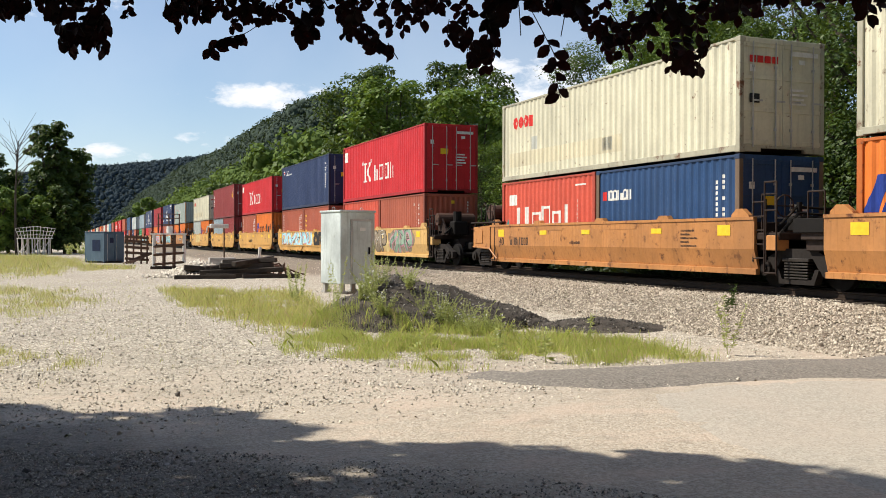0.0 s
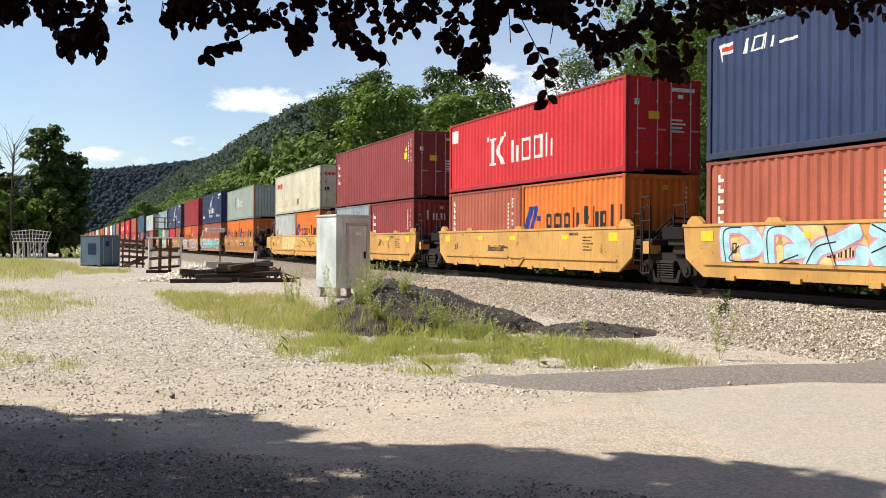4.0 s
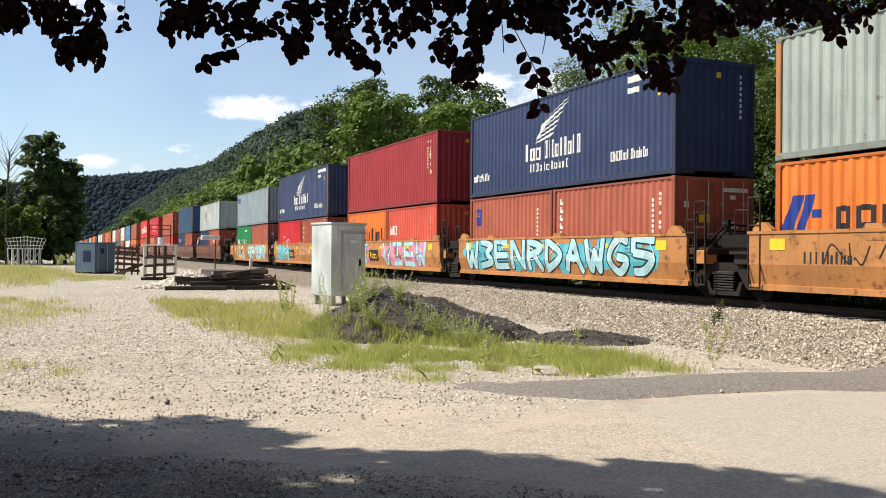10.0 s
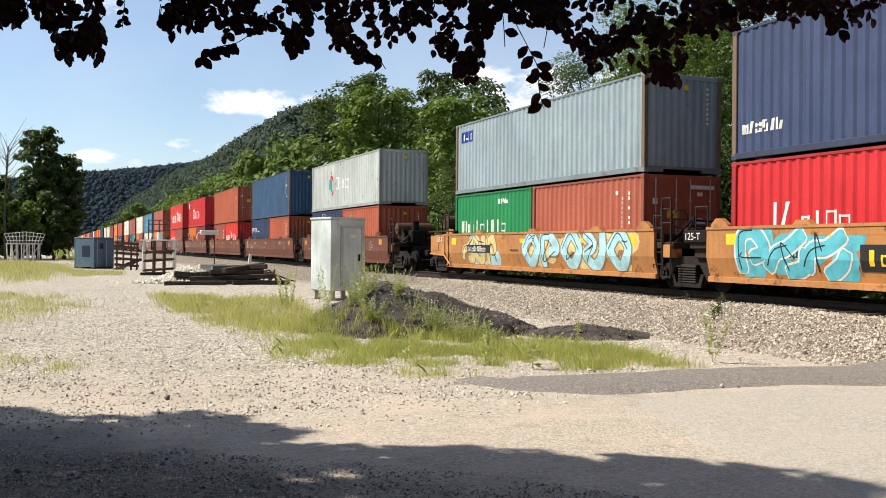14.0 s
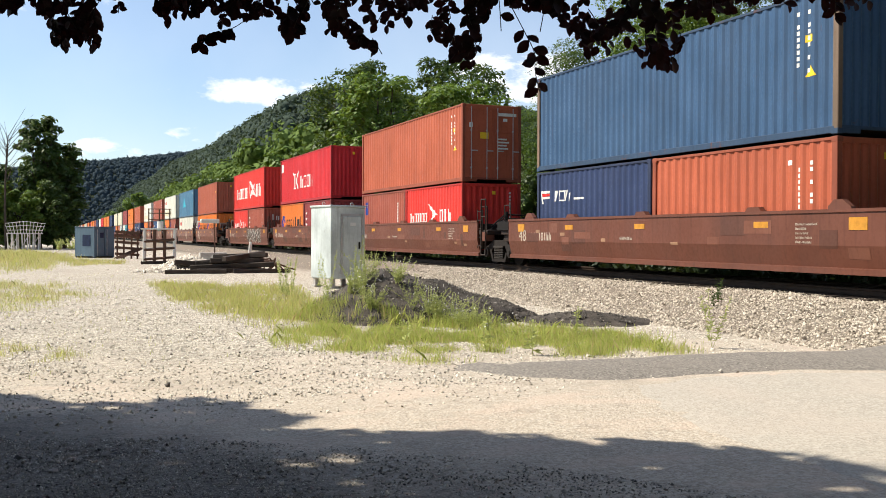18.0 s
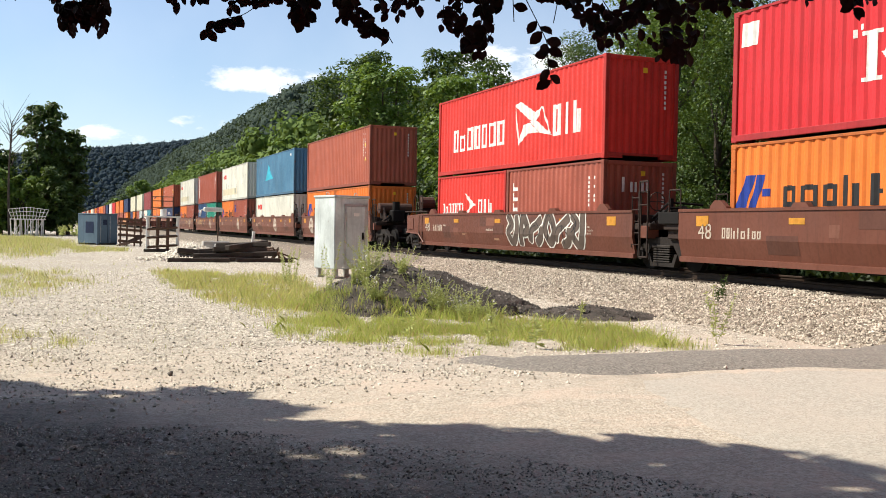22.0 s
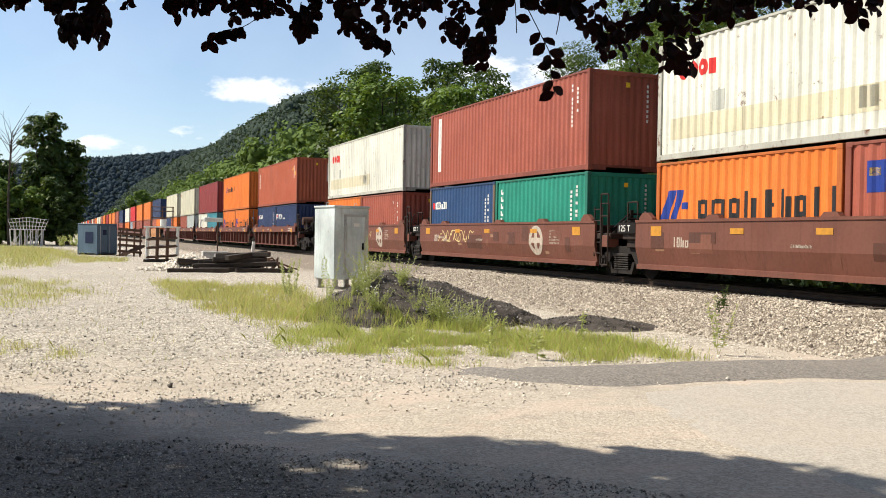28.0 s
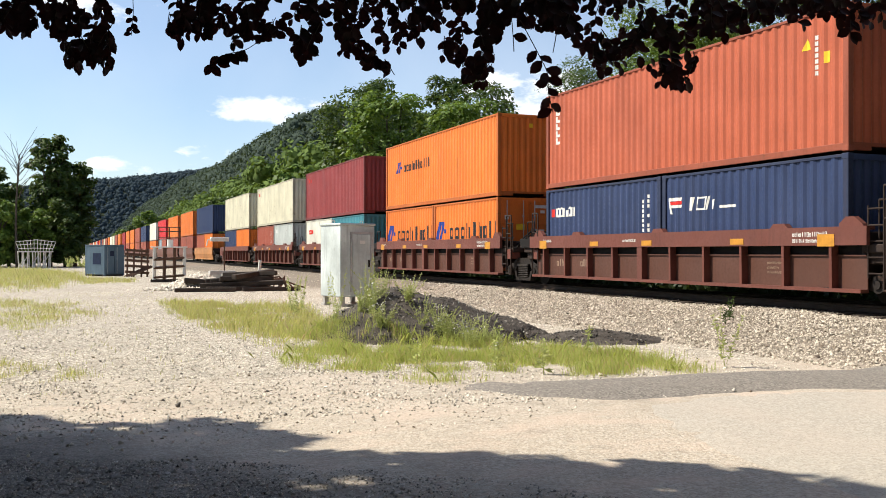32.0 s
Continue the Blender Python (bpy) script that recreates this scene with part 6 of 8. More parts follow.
def pads(centres, radii, per, size):
    """Leaves laid over flattened clumps, facing up and outwards, so that each clump has a lit top and a dark underside."""
    idx = np.repeat(np.arange(len(centres)), per)
    n = len(idx)
    d = RNG.normal(size=(n, 3)) + np.array([0, 0, 0.35])
    d /= np.linalg.norm(d, axis=1)[:, None]
    uneven = 1 + 0.28 * np.sin(7 * d[:, 0] + idx) * np.cos(6 * d[:, 1] + 2 * idx)
    p = centres[idx] + d * (radii[idx] * uneven * (0.55 + 0.5 * RNG.random(n) ** 0.5))[:, None] * np.array([1, 1, 0.62])
    nrm = d * 0.6 + np.array([0, 0, 0.65]) + RNG.normal(0, 0.34, (n, 3))
    nrm /= np.linalg.norm(nrm, axis=1)[:, None]
    u = np.cross(nrm, RNG.normal(size=(n, 3)))
    u /= np.linalg.norm(u, axis=1)[:, None]
    w = np.cross(nrm, u)
    s = (size * RNG.uniform(0.6, 1.4, n))[:, None]
    v = np.stack([p - u * s, p + w * s * 0.55, p + u * s - nrm * s * 0.25, p - w * s * 0.55], 1).reshape(-1, 3)
    return v, np.arange(4 * n).reshape(-1, 4)


def limb_path(a, b, r0, r1, bend, n=6, sides=7):
    """A bent, tapering limb as (verts, faces)."""
    a, b = np.array(a, float), np.array(b, float)
    off = RNG.normal(0, 1, 3) * bend
    pts = [a + (b - a) * t + off * math.sin(math.pi * t) for t in np.linspace(0, 1, n)]
    d = (b - a) / np.linalg.norm(b - a)
    s = np.cross(d, (0.3, 0.9, 0.2))
    s /= np.linalg.norm(s)
    q = np.cross(d, s)
    v, f = [], []
    for i, p in enumerate(pts):
        r = r0 + (r1 - r0) * i / (n - 1)
        for j in range(sides):
            w = 2 * math.pi * j / sides
            v.append(tuple(p + (s * math.cos(w) + q * math.sin(w)) * r))
    for i in range(n - 1):
        for j in range(sides):
            k = (j + 1) % sides
            f.append((i * sides + j, i * sides + k, (i + 1) * sides + k, (i + 1) * sides + j))
    return v, f


def tree_kind(high, wide, clumps, per, size, mat, low=0.18):
    """A broad-leaved tree standing at the origin, as a thing with trunk, limbs and crown."""
    t = new("tree")
    v, f = limb_path((0, 0, -0.3), (0.3, 0.2, high * 0.62), high * 0.022, high * 0.010, 0.25, 8, 9)
    limbs = []
    cs, rs = [], []
    for i in range(clumps):
        q = (i + 0.5) / clumps
        z = high * (low + (0.93 - low) * q)
        reach = wide * math.sin(math.pi * min(1.0, 0.16 + 0.80 * (1 - q))) ** 0.7 * (0.55 + 0.45 * RNG.random())
        a = RNG.uniform(0, 2 * math.pi)
        rr = reach * RNG.uniform(0.35, 0.9)
        cs.append((rr * math.cos(a), rr * math.sin(a), z))
        rs.append(wide * RNG.uniform(0.14, 0.29) * (1.1 - 0.4 * q))
        if i % 4 == 0:
            limbs.append(limb_path((0.1, 0.1, max(high * 0.1, z * 0.62)), cs[-1], high * 0.008, high * 0.002, 0.3, 5, 6))
    part("trunk", (v, f), BARK, t)
    for limb in limbs:
        part("limb", limb, BARK, t)
    lv, lf = pads(np.array(cs), np.array(rs) * 1.15, per, size)
    crown = new("crown", bulk_mesh("crown", lv, lf, mat))
    crown.parent = t
    return t


def hill_height(x, y):
    """Wooded slope beside the line and the far ridge across the valley."""
    s = min(1.0, max(0.0, (x - 48) / 110.0))
    q = min(1.0, max(0.0, (y - 300) / 300.0))
    z = 82 * (s * s * (3 - 2 * s)) * (q * q * (3 - 2 * q))
    z *= 1 + 0.10 * noise.noise(Vector((x * 0.006, y * 0.004, 1.5)))
    return z


hx = [40 + 9 * i for i in range(24)] + [270, 330, 420]
hy = [-200 + 40 * i for i in range(60)]
hv = np.array([(x, y, hill_height(x, y) - 0.5 if x > 48 else -0.5) for y in hy for x in hx])
hf = np.array([(j * len(hx) + i, j * len(hx) + i + 1, (j + 1) * len(hx) + i + 1, (j + 1) * len(hx) + i) for j in range(len(hy) - 1) for i in range(len(hx) - 1)])
FOREST_FLOOR = plain("forest_floor", (0.016, 0.024, 0.009), 0.95, 0.4, 0.05)
tagged(new("hill", bulk_mesh("hill", hv, hf, FOREST_FLOOR)), "steep wooded hillside beside the railway", "hill", "", "structure")

rx = [-900 + 40 * i for i in range(46)]
ry = [1700 + 60 * i for i in range(16)]


def ridge_height(x, y):
    s = max(0.0, 1 - abs(y - 2150) / 420.0)
    return 150 * (s * s * (3 - 2 * s)) * (1 + 0.10 * noise.noise(Vector((x * 0.004, 2.0, 0.3))) + 0.00092 * x - 0.03)


rv = np.array([(x, y, ridge_height(x, y) - 2) for y in ry for x in rx])
rf = np.array([(j * len(rx) + i, j * len(rx) + i + 1, (j + 1) * len(rx) + i + 1, (j + 1) * len(rx) + i) for j in range(len(ry) - 1) for i in range(len(rx) - 1)])
tagged(new("far_ridge", bulk_mesh("far_ridge", rv, rf, FOREST_FLOOR)), "distant wooded ridge across the valley", "hill", "", "structure")


# a crown as a lumpy ball
_b = bmesh.new()
bmesh.ops.create_icosphere(_b, subdivisions=1, radius=1.0)
BALL_V = np.array([v.co[:] for v in _b.verts])
BALL_F = np.array([[v.index for v in f.verts] for f in _b.faces])
_b.free()


def wood(name, spots, size, per, card, mat, label, lumpy=0.0, core=0.84):
    """Many crowns: leaf cards round each, and with lumpy a solid uneven mass inside."""
    c = np.array(spots)
    n = len(c)
    r = size * np.clip(RNG.lognormal(0, 0.28, n), 0.6, 1.35)
    v, f = shaggy(c, r, per, card) if lumpy else leaf_cloud(c, r, per, card, 1.1, 0.86)
    f = f[:, [0, 1, 2, 0, 2, 3]].reshape(-1, 3)
    if lumpy:
        k = len(BALL_V)
        bulge = core + RNG.normal(0, lumpy * 0.62, (n, k, 1))
        ball = c[:, None] + BALL_V[None] * bulge * r[:, None, None] * np.array([1, 1, 1.1])
        bf = (BALL_F[None] + (np.arange(n) * k)[:, None, None]).reshape(-1, 3)
        f = np.concatenate([bf, f + n * k])
        v = np.concatenate([ball.reshape(-1, 3), v])
    ob = tagged(new(name, bulk_mesh(name, v, f, mat)), label, "woods", "", "stuff")
    return ob


spots = []
for gy_ in np.arange(235, 1900, 6.6):
    step = 6.6 + max(0, gy_ - 500) * 0.004
    for gx_ in np.arange(50, 200 if gy_ > 640 else 400, step):
        x, y = gx_ + RNG.uniform(-2.6, 2.6), gy_ + RNG.uniform(-2.6, 2.6)
        spots.append((x, y, hill_height(x, y) + RNG.uniform(2, 6.5)))
foot = [p for p in spots if p[2] < 17 + 9 * noise.noise(Vector((p[0] * 0.02, p[1] * 0.012, 4)))]
lower = set(foot)
high = [p for p in spots if p not in lower]
# a belt of tall trees between the valley floor and the slope
for y in np.arange(172, 500, 4.2):
    for x in (47, 51.5, 56, 61):
        top = 22 + 5 * noise.noise(Vector((x * 0.05, y * 0.03, 9))) + (x - 52) * 0.35
        for z in np.arange(5, top - 1.5, 5.0):
            foot.append((x + RNG.uniform(-2, 2), y + RNG.uniform(-2, 2), z + RNG.uniform(-1.5, 1.5)))
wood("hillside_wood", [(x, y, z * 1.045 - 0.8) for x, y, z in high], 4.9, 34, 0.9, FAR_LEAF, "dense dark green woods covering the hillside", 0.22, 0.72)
wood("slope_wood", foot, 3.6, 84, 0.62, FOOT_LEAF, "lighter green trees at the foot of the hillside", 0.2, 0.5)
spots = []
for gy_ in np.arange(1740, 2200, 9):
    for gx_ in np.arange(-420, 430, 7.5):
        x, y = gx_ + RNG.uniform(-5, 5), gy_ + RNG.uniform(-5, 5)
        spots.append((x, y, ridge_height(x, y) + RNG.uniform(-4.0, 0.5)))
# distance haze is put into the leaf colour as blue
HAZE_LEAF = leafy("hazy_ridge_leaves", (0.027, 0.046, 0.060), (0.031, 0.051, 0.065), 0.04, 1.0, None, 0.01)
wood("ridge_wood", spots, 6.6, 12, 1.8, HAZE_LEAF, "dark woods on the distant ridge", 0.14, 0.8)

# near kinds are leafier than those far off; 5 and 6 stand in the distance and out of view
KINDS = [tree_kind(16.5, 6.0, 96, 430, 0.068, GREEN_LEAF), tree_kind(13.5, 5.4, 90, 430, 0.066, GREEN_LEAF, 0.12), tree_kind(12.0, 5.2, 84, 430, 0.066, LIME_LEAF, 0.08), tree_kind(10.5, 4.4, 76, 400, 0.062, GREEN_LEAF, 0.06),
         tree_kind(14.0, 3.3, 140, 90, 0.22, GREEN_LEAF, 0.06), tree_kind(14.0, 5.6, 60, 80, 0.36, GREEN_LEAF, 0.1), tree_kind(11.5, 5.0, 54, 80, 0.34, LIME_LEAF, 0.08),
         tree_kind(16.5, 5.8, 90, 130, 0.19, GREEN_LEAF), tree_kind(13.0, 5.2, 84, 130, 0.18, LIME_LEAF)]
TREE_WORDS = ("tall broad-leaved tree in full green leaf beside the track", "round-crowned green tree beside the track", "light green leafy tree behind the train", "low dense green tree at the foot of the slope", "slender dark green tree at the edge of the yard",
              "rounded green tree of the outer woods, partly added out of view", "light green tree of the outer woods, partly added out of view", "tall broad-leaved tree in full green leaf beside the track", "round-crowned light green tree beside the track")
LINE_TREES = [(25.5, 72.5, 0, 1.16), (24.5, 79, 0, 0.98), (27, 62, 1, 0.84), (25, 55.5, 2, 0.9), (24.6, 47, 2, 0.84), (25.4, 40, 1, 0.98), (24.2, 33.5, 2, 1.1), (26.5, 27.5, 0, 0.95), (24, 22, 1, 1.0), (26, 16.5, 0, 0.9),
              (24, 11.5, 2, 1.05), (27, 6, 1, 1.1), (33, 68, 0, 0.78), (34, 52, 1, 1.1), (33, 44, 0, 0.95), (32, 36, 0, 1.0), (33, 25, 0, 1.05), (33, 14, 0, 1.05), (25, 2, 1, 1.0), (26, -8, 0, 1.0),
              (23.4, 29, 3, 0.8), (23.2, 37, 3, 0.75), (23.2, 18.5, 3, 0.8), (23.3, 51, 3, 0.8), (24, 66, 3, 0.9), (29, 90, 1, 0.9), (28, 100, 2, 0.9), (26, 112, 3, 1.0), (29, 124, 1, 0.8), (27, 138, 2, 0.8), (30, 152, 1, 0.85),
              (27, 170, 3, 1.0), (31, 186, 1, 0.9), (29, 205, 2, 0.9), (34, 225, 1, 1.0), (30, 250, 3, 1.1), (36, 275, 0, 0.8), (31, 300, 2, 0.9), (38, 330, 1, 1.0), (25.5, 318, 1, 1.25), (32, 360, 3, 1.0), (22, 395, 1, 1.0), (30, 440, 1, 1.1), (24, 480, 1, 1.0)]
LEFT_TREES = [(1.3, 114, 4, 0.88), (-1.3, 111, 4, 1.0), (-5.4, 112, 1, 0.62), (-10, 110, 1, 0.8), (-7.5, 116, 4, 0.9), (-3.2, 107, 3, 0.62), (0.2, 108, 3, 0.55), (-6, 106, 3, 0.6), (-6, 122, 0, 0.6), (-18, 116, 0, 1.0), (-26, 112, 1, 1.0), (-30, 90, 1, 1.0), (-22, 70, 0, 1.0)]
# out of view behind the viewer, added to hold back sky light
BACK_TREES = [(-24 + 7.5 * i, -15 - 5 * (i % 3), i % 3, 1.5 + 0.2 * (i % 2)) for i in range(9)] + [(-20, -2, 0, 1.0), (-19, 12, 1, 1.0), (-8, -10, 0, 1.0)]
for n, (x, y, k, s) in enumerate(LINE_TREES + LEFT_TREES + BACK_TREES):
    if y > 95 and k < 4 or y < 4 or x < -9 or x > 30.5:
        k = 5 + n % 2
    elif 50 < y < 95 and k < 3:
        k = 7 + (k == 2 or n % 3 == 0)
    t = copy_thing(KINDS[k], pose(x, y, ground_height(x, y), 0, 0, (n * 97) % 360) @ Matrix.Diagonal((s, s, s * (1 + 0.1 * math.sin(n)), 1)))
    t.scale = (s, s, s * (1 + 0.1 * math.sin(n)))
    tagged(t, TREE_WORDS[k], "tree", "trees along the line" if n < len(LINE_TREES) else "trees across the yard")
for t in KINDS:
    for o in (*t.children_recursive, t):
        bpy.data.objects.remove(o)


# undergrowth between the track and the trees
spots = []
for y in np.concatenate([RNG.uniform(-5, 60, 760), RNG.uniform(60, 160, 260)]):
    z = 0.3 + 4.6 * RNG.random() ** 1.3
    spots.append((RNG.uniform(22.3, 24.4) + 0.28 * z, y, z))
# darker copy of the tree leaves: the overhang's shade is in the colour
UNDER_LEAF = leafy("shaded_shrub_leaves", (0.014, 0.033, 0.008), (0.056, 0.096, 0.021), 0.18)
wood("undergrowth", spots, 0.72, 150, 0.078, UNDER_LEAF, "dense green undergrowth along the far side of the track", 0.2, 0.5)

# added low plants that hide the lit green beyond; shade painted into their leaves
SHADE_LEAF = leafy("shade_dark_leaves", (0.010, 0.022, 0.006), (0.026, 0.046, 0.012), 0.1)
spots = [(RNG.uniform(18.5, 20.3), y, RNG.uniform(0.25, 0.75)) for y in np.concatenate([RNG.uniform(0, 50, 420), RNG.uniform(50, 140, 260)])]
wood("verge_weeds", spots, 0.45, 40, 0.12, SHADE_LEAF, "low weeds added beyond the ballast, leaves coloured as if in shade")
# ---- copper beech over the viewer: trunk and crown out of view, boughs hanging into it ----
AHEAD = Vector((math.sin(radians(22.5)), math.cos(radians(22.5)), 0))
RIGHT = Vector((AHEAD.y, -AHEAD.x, 0))


def hang(s, h, d=4.6):
    """A place d metres ahead of the viewer, s to the right, at height h."""
    return AHEAD * d + RIGHT * s + Vector((0, 0, h))


def shade_edge(x):
    xs = (-7, -0.5, 1.0, 1.5, 2.1, 2.7, 3.3, 4.3, 4.8, 5.2, 8)
    ys = (10.9, 10.2, 9.85, 8.7, 7.55, 7.1, 6.75, 6.15, 5.3, 4.5, 3.2)
    return float(np.interp(x, xs, ys))


beech = thing("copper_beech", "copper beech with dark purple leaves, its boughs hanging low", "tree", pose(-4.6, 4.2, 0))
home = Vector((-4.6, 4.2, 0))
part("trunk", limb_path((0, 0, -0.2), (0.2, -0.1, 6.5), 0.42, 0.22, 0.2, 8, 12), BARK, beech)
for end in ((1.5, -1.0, 7.5), (3.0, 3.5, 7.0), (-2.5, 3.0, 7.5), (4.5, -1.5, 6.6), (-2, -3, 7), (1, 5.0, 7.4)):
    part("bough", limb_path((0.1, 0, 4.2), end, 0.13, 0.03, 0.3, 6, 7), BARK, beech)
part("bough", limb_path((0.1, 0, 4.6), tuple(hang(-0.6, 3.35, 4.3) - home), 0.10, 0.03, 0.15, 7, 7), BARK, beech)
part("bough", limb_path(tuple(hang(-0.6, 3.35, 4.3) - home), tuple(hang(3.2, 3.05, 4.2) - home), 0.03, 0.012, 0.08, 7, 6), BARK, beech)

# crown: clumps over the yard, low enough to shade it and too high to be seen
cs, rs = [], []
slope = SUN / SUN.z
def hidden(c, r):
    """Above or beside what the viewer sees."""
    dist, az = math.hypot(c.x, c.y), math.degrees(math.atan2(c.x, c.y))
    return not (-9 < az < 54 and (c.z - r - 1.7) / max(dist, 0.5) < math.tan(radians(19)))


for x in np.arange(-9, 8, 0.62):
    for y in np.arange(-7, 11, 0.62):
        px, py = x + RNG.uniform(-0.25, 0.25), y + RNG.uniform(-0.25, 0.25)
        gap = shade_edge(px) - py
        if gap < 0.25:
            continue
        r = min(RNG.uniform(0.55, 0.85), max(0.3, gap * 0.8))
        for _ in range(12):
            c = Vector((px, py, 0)) + slope * RNG.uniform(5.2, 9.0)
            if hidden(c, r):
                cs.append(tuple(c - home))
                rs.append(r)
                break
for _ in range(150):
    c = hang(RNG.uniform(-2.6, 2.6), RNG.uniform(2.2, 3.2)) + SUN * RNG.uniform(3.6, 6.5)
    r = RNG.uniform(0.5, 0.8)
    if hidden(c, r):
        cs.append(tuple(c - home))
        rs.append(r)
lv, lf = leaf_cloud(np.array(cs), np.array(rs), 145, 0.155, 0.8, 0.1)
crown = new("crown", bulk_mesh("crown", lv, lf, COPPER_LEAF))
crown.parent = beech
tagged(crown, "", "", "", "stuff")

# one leaf: pointed oval, a little folded along its rib
LEAF_V = np.array([(0, 0, 0), (0.018, 0.018, 0.006), (0.026, 0.040, 0.008), (0.019, 0.062, 0.005), (0, 0.080, -0.002), (-0.019, 0.062, 0.005), (-0.026, 0.040, 0.008), (-0.018, 0.018, 0.006), (0, 0.04, 0.0)])
LEAF_F = [(0, 1, 8), (1, 2, 8), (2, 3, 8), (3, 4, 8), (4, 5, 8), (5, 6, 8), (6, 7, 8), (7, 0, 8)]
leaf_mesh = mesh_of("leaf", [tuple(v) for v in LEAF_V], LEAF_F, COPPER_LEAF)
# how low the leaves reach, along the view from its one edge to the other
REACH_WEST = ((-60, 60), (0, 48), (40, 68), (52, 50), (62, 34), (74, 56), (92, 74), (104, 116), (128, 120), (152, 108), (174, 122), (188, 112), (191, -60), (272, -60), (276, 28), (290, 84), (306, 84), (318, 54),
              (340, 76), (362, 68), (366, 52), (388, 54), (396, 90), (424, 88), (440, 74), (492, 66), (501, 90), (510, 116), (545, 112), (552, 80), (560, 56), (566, 18), (577, 18), (581, 98), (620, 104), (640, 122), (662, 145),
              (678, 142), (686, 94), (703, 76), (730, 86), (746, 58), (758, 36), (766, 114))
REACH_EAST = ((780, 112), (800, 116), (812, 138), (836, 154), (858, 146), (864, 92), (872, 78), (884, 42), (908, 44), (932, 66), (948, 58), (984, 62), (1002, 90), (1022, 118), (1040, 124), (1056, 142), (1072, 128), (1092, 132),
              (1106, 108), (1116, 102), (1126, 138), (1142, 158), (1160, 142), (1174, 158), (1192, 168), (1212, 166), (1220, 122), (1228, 72), (1252, 74), (1292, 70), (1312, 56), (1356, 44), (1372, 40), (1392, 62), (1412, 60),
              (1424, 34), (1462, 38), (1480, 84), (1500, 90), (1512, 56), (1552, 52), (1568, 20), (1640, 30))
REACH = REACH_WEST + REACH_EAST
places, twigs = [], []
r = random.Random(4)


def low(u):
    """Lowest reach of the foliage."""
    return float(np.interp(u, [t[0] for t in REACH], [t[1] for t in REACH]))


def at(u, w, d=4.6):
    """A place on the hanging curtain of leaves, d metres ahead."""
    k = d / 1655.0
    return hang((u - 784) * k, 1.60 + (449 - w + (u - 784) * 0.0104) * k, d)


def leaf_at(base, way, size):
    face = -AHEAD + RIGHT * r.uniform(-0.7, 0.7) + Vector((0, 0, r.uniform(-0.5, 0.8)))
    side = way.cross(face).normalized()
    m = Matrix((side, way, side.cross(way))).transposed().to_4x4()
    places.append(Matrix.Translation(base - home) @ m @ Matrix.Scale(size, 4))


def spray(u, w, d, fan):
    """A side twig with leaves to both sides, none hanging below the curtain."""
    lean = r.uniform(-0.9, 0.9)
    grown = len(places)
    for i in range(fan):
        q = i / max(1, fan - 1)
        bu, bw = u + lean * 26 * (q - 0.5), w - 30 * (1 - q)
        a = lean * 0.7 + (r.choice((-1, 1)) * r.uniform(0.45, 1.25) if i < fan - 1 else 0)
        size = r.uniform(0.58, 0.92)
        long = 26 * size
        tu, tw = bu + long * math.sin(a), bw + long * math.cos(a) * 0.85
        slack = r.uniform(-5, 12)
        if tw > low(tu) + slack or bw > low(bu) + slack:
            continue
        base, tip = at(bu, bw, d), at(tu, tw, d + r.uniform(-0.03, 0.03))
        leaf_at(base, (tip - base).normalized(), size)
    if len(places) - grown > 2:
        twigs.append(rod(at(u - lean * 13, w - 34, d) - home, at(u + lean * 9, w - 6, d) - home, 0.0026, 4))


def hole(u, w):
    """Where sky shows through the leaves."""
    n = noise.noise(Vector((u * 0.036, w * 0.042, 2.7))) + 0.7 * noise.noise(Vector((u * 0.10, w * 0.10, 5.1)))
    open_sky = 0.02 if u < 560 else 0.14 if w > 10 else 0.34
    if w < -35:
        open_sky += 0.2
    return n > open_sky


count = 0
while count < 760:
    u, q = r.uniform(-50, 1630), r.random()
    w = -95 + (low(u) + 91) * q ** 0.85
    count += 1
    if low(u) < -40 or hole(u, w):
        continue
    spray(u, w, r.uniform(4.25, 5.1), r.randint(5, 8))
# along the lower edge, so that the hanging tips are full
for u in range(-40, 1620, 13):
    if low(u) > -40:
        spray(u + r.uniform(-5, 5), low(u) - r.uniform(4, 18), r.uniform(4.4, 4.9), r.randint(3, 6))
for u in [90 + 7 * i for i in range(14)] * 2:
    spray(u + r.uniform(-4, 4), low(u) - r.uniform(4, 42), r.uniform(4.4, 4.9), 5)
# thin twigs that hang free: knots of (u, w), leaves on them
for knots, n in ((((217, -70), (221, 10), (219, 34), (218, 56)), 7), (((448, 66), (420, 84), (386, 92), (356, 112)), 12), (((905, 30), (920, 58), (942, 100), (956, 130), (958, 165), (966, 200)), 11), (((880, 0), (892, 30), (897, 92)), 2),
                 (((975, 30), (972, 60), (966, 94)), 0), (((812, 100), (822, 128), (838, 146)), 6)):
    pts = curve_points(knots, 4)
    for p, q in zip(pts, pts[1:]):
        twigs.append(rod(at(*p) - home, at(*q) - home, 0.0024, 4))
    for i in range(n):
        bu, bw = pts[int((0.35 + 0.65 * (i + 0.5) / n) * (len(pts) - 1))]
        a = (1 if i % 2 else -1) * r.uniform(0.4, 1.5)
        size = r.uniform(0.5, 0.72) if knots[0][0] == 217 else r.uniform(0.85, 1.15) if knots[0][0] == 905 else r.uniform(0.7, 1.0)
        base = at(bu, bw)
        leaf_at(base, (at(bu + 26 * math.sin(a), bw + 22 * math.cos(a), 4.6 + r.uniform(-0.04, 0.04)) - base).normalized(), size)
for m in places[:150]:
    leaf = new("leaf", leaf_mesh)
    leaf.parent = beech
    leaf.matrix_basis = m
rest = places[150:]
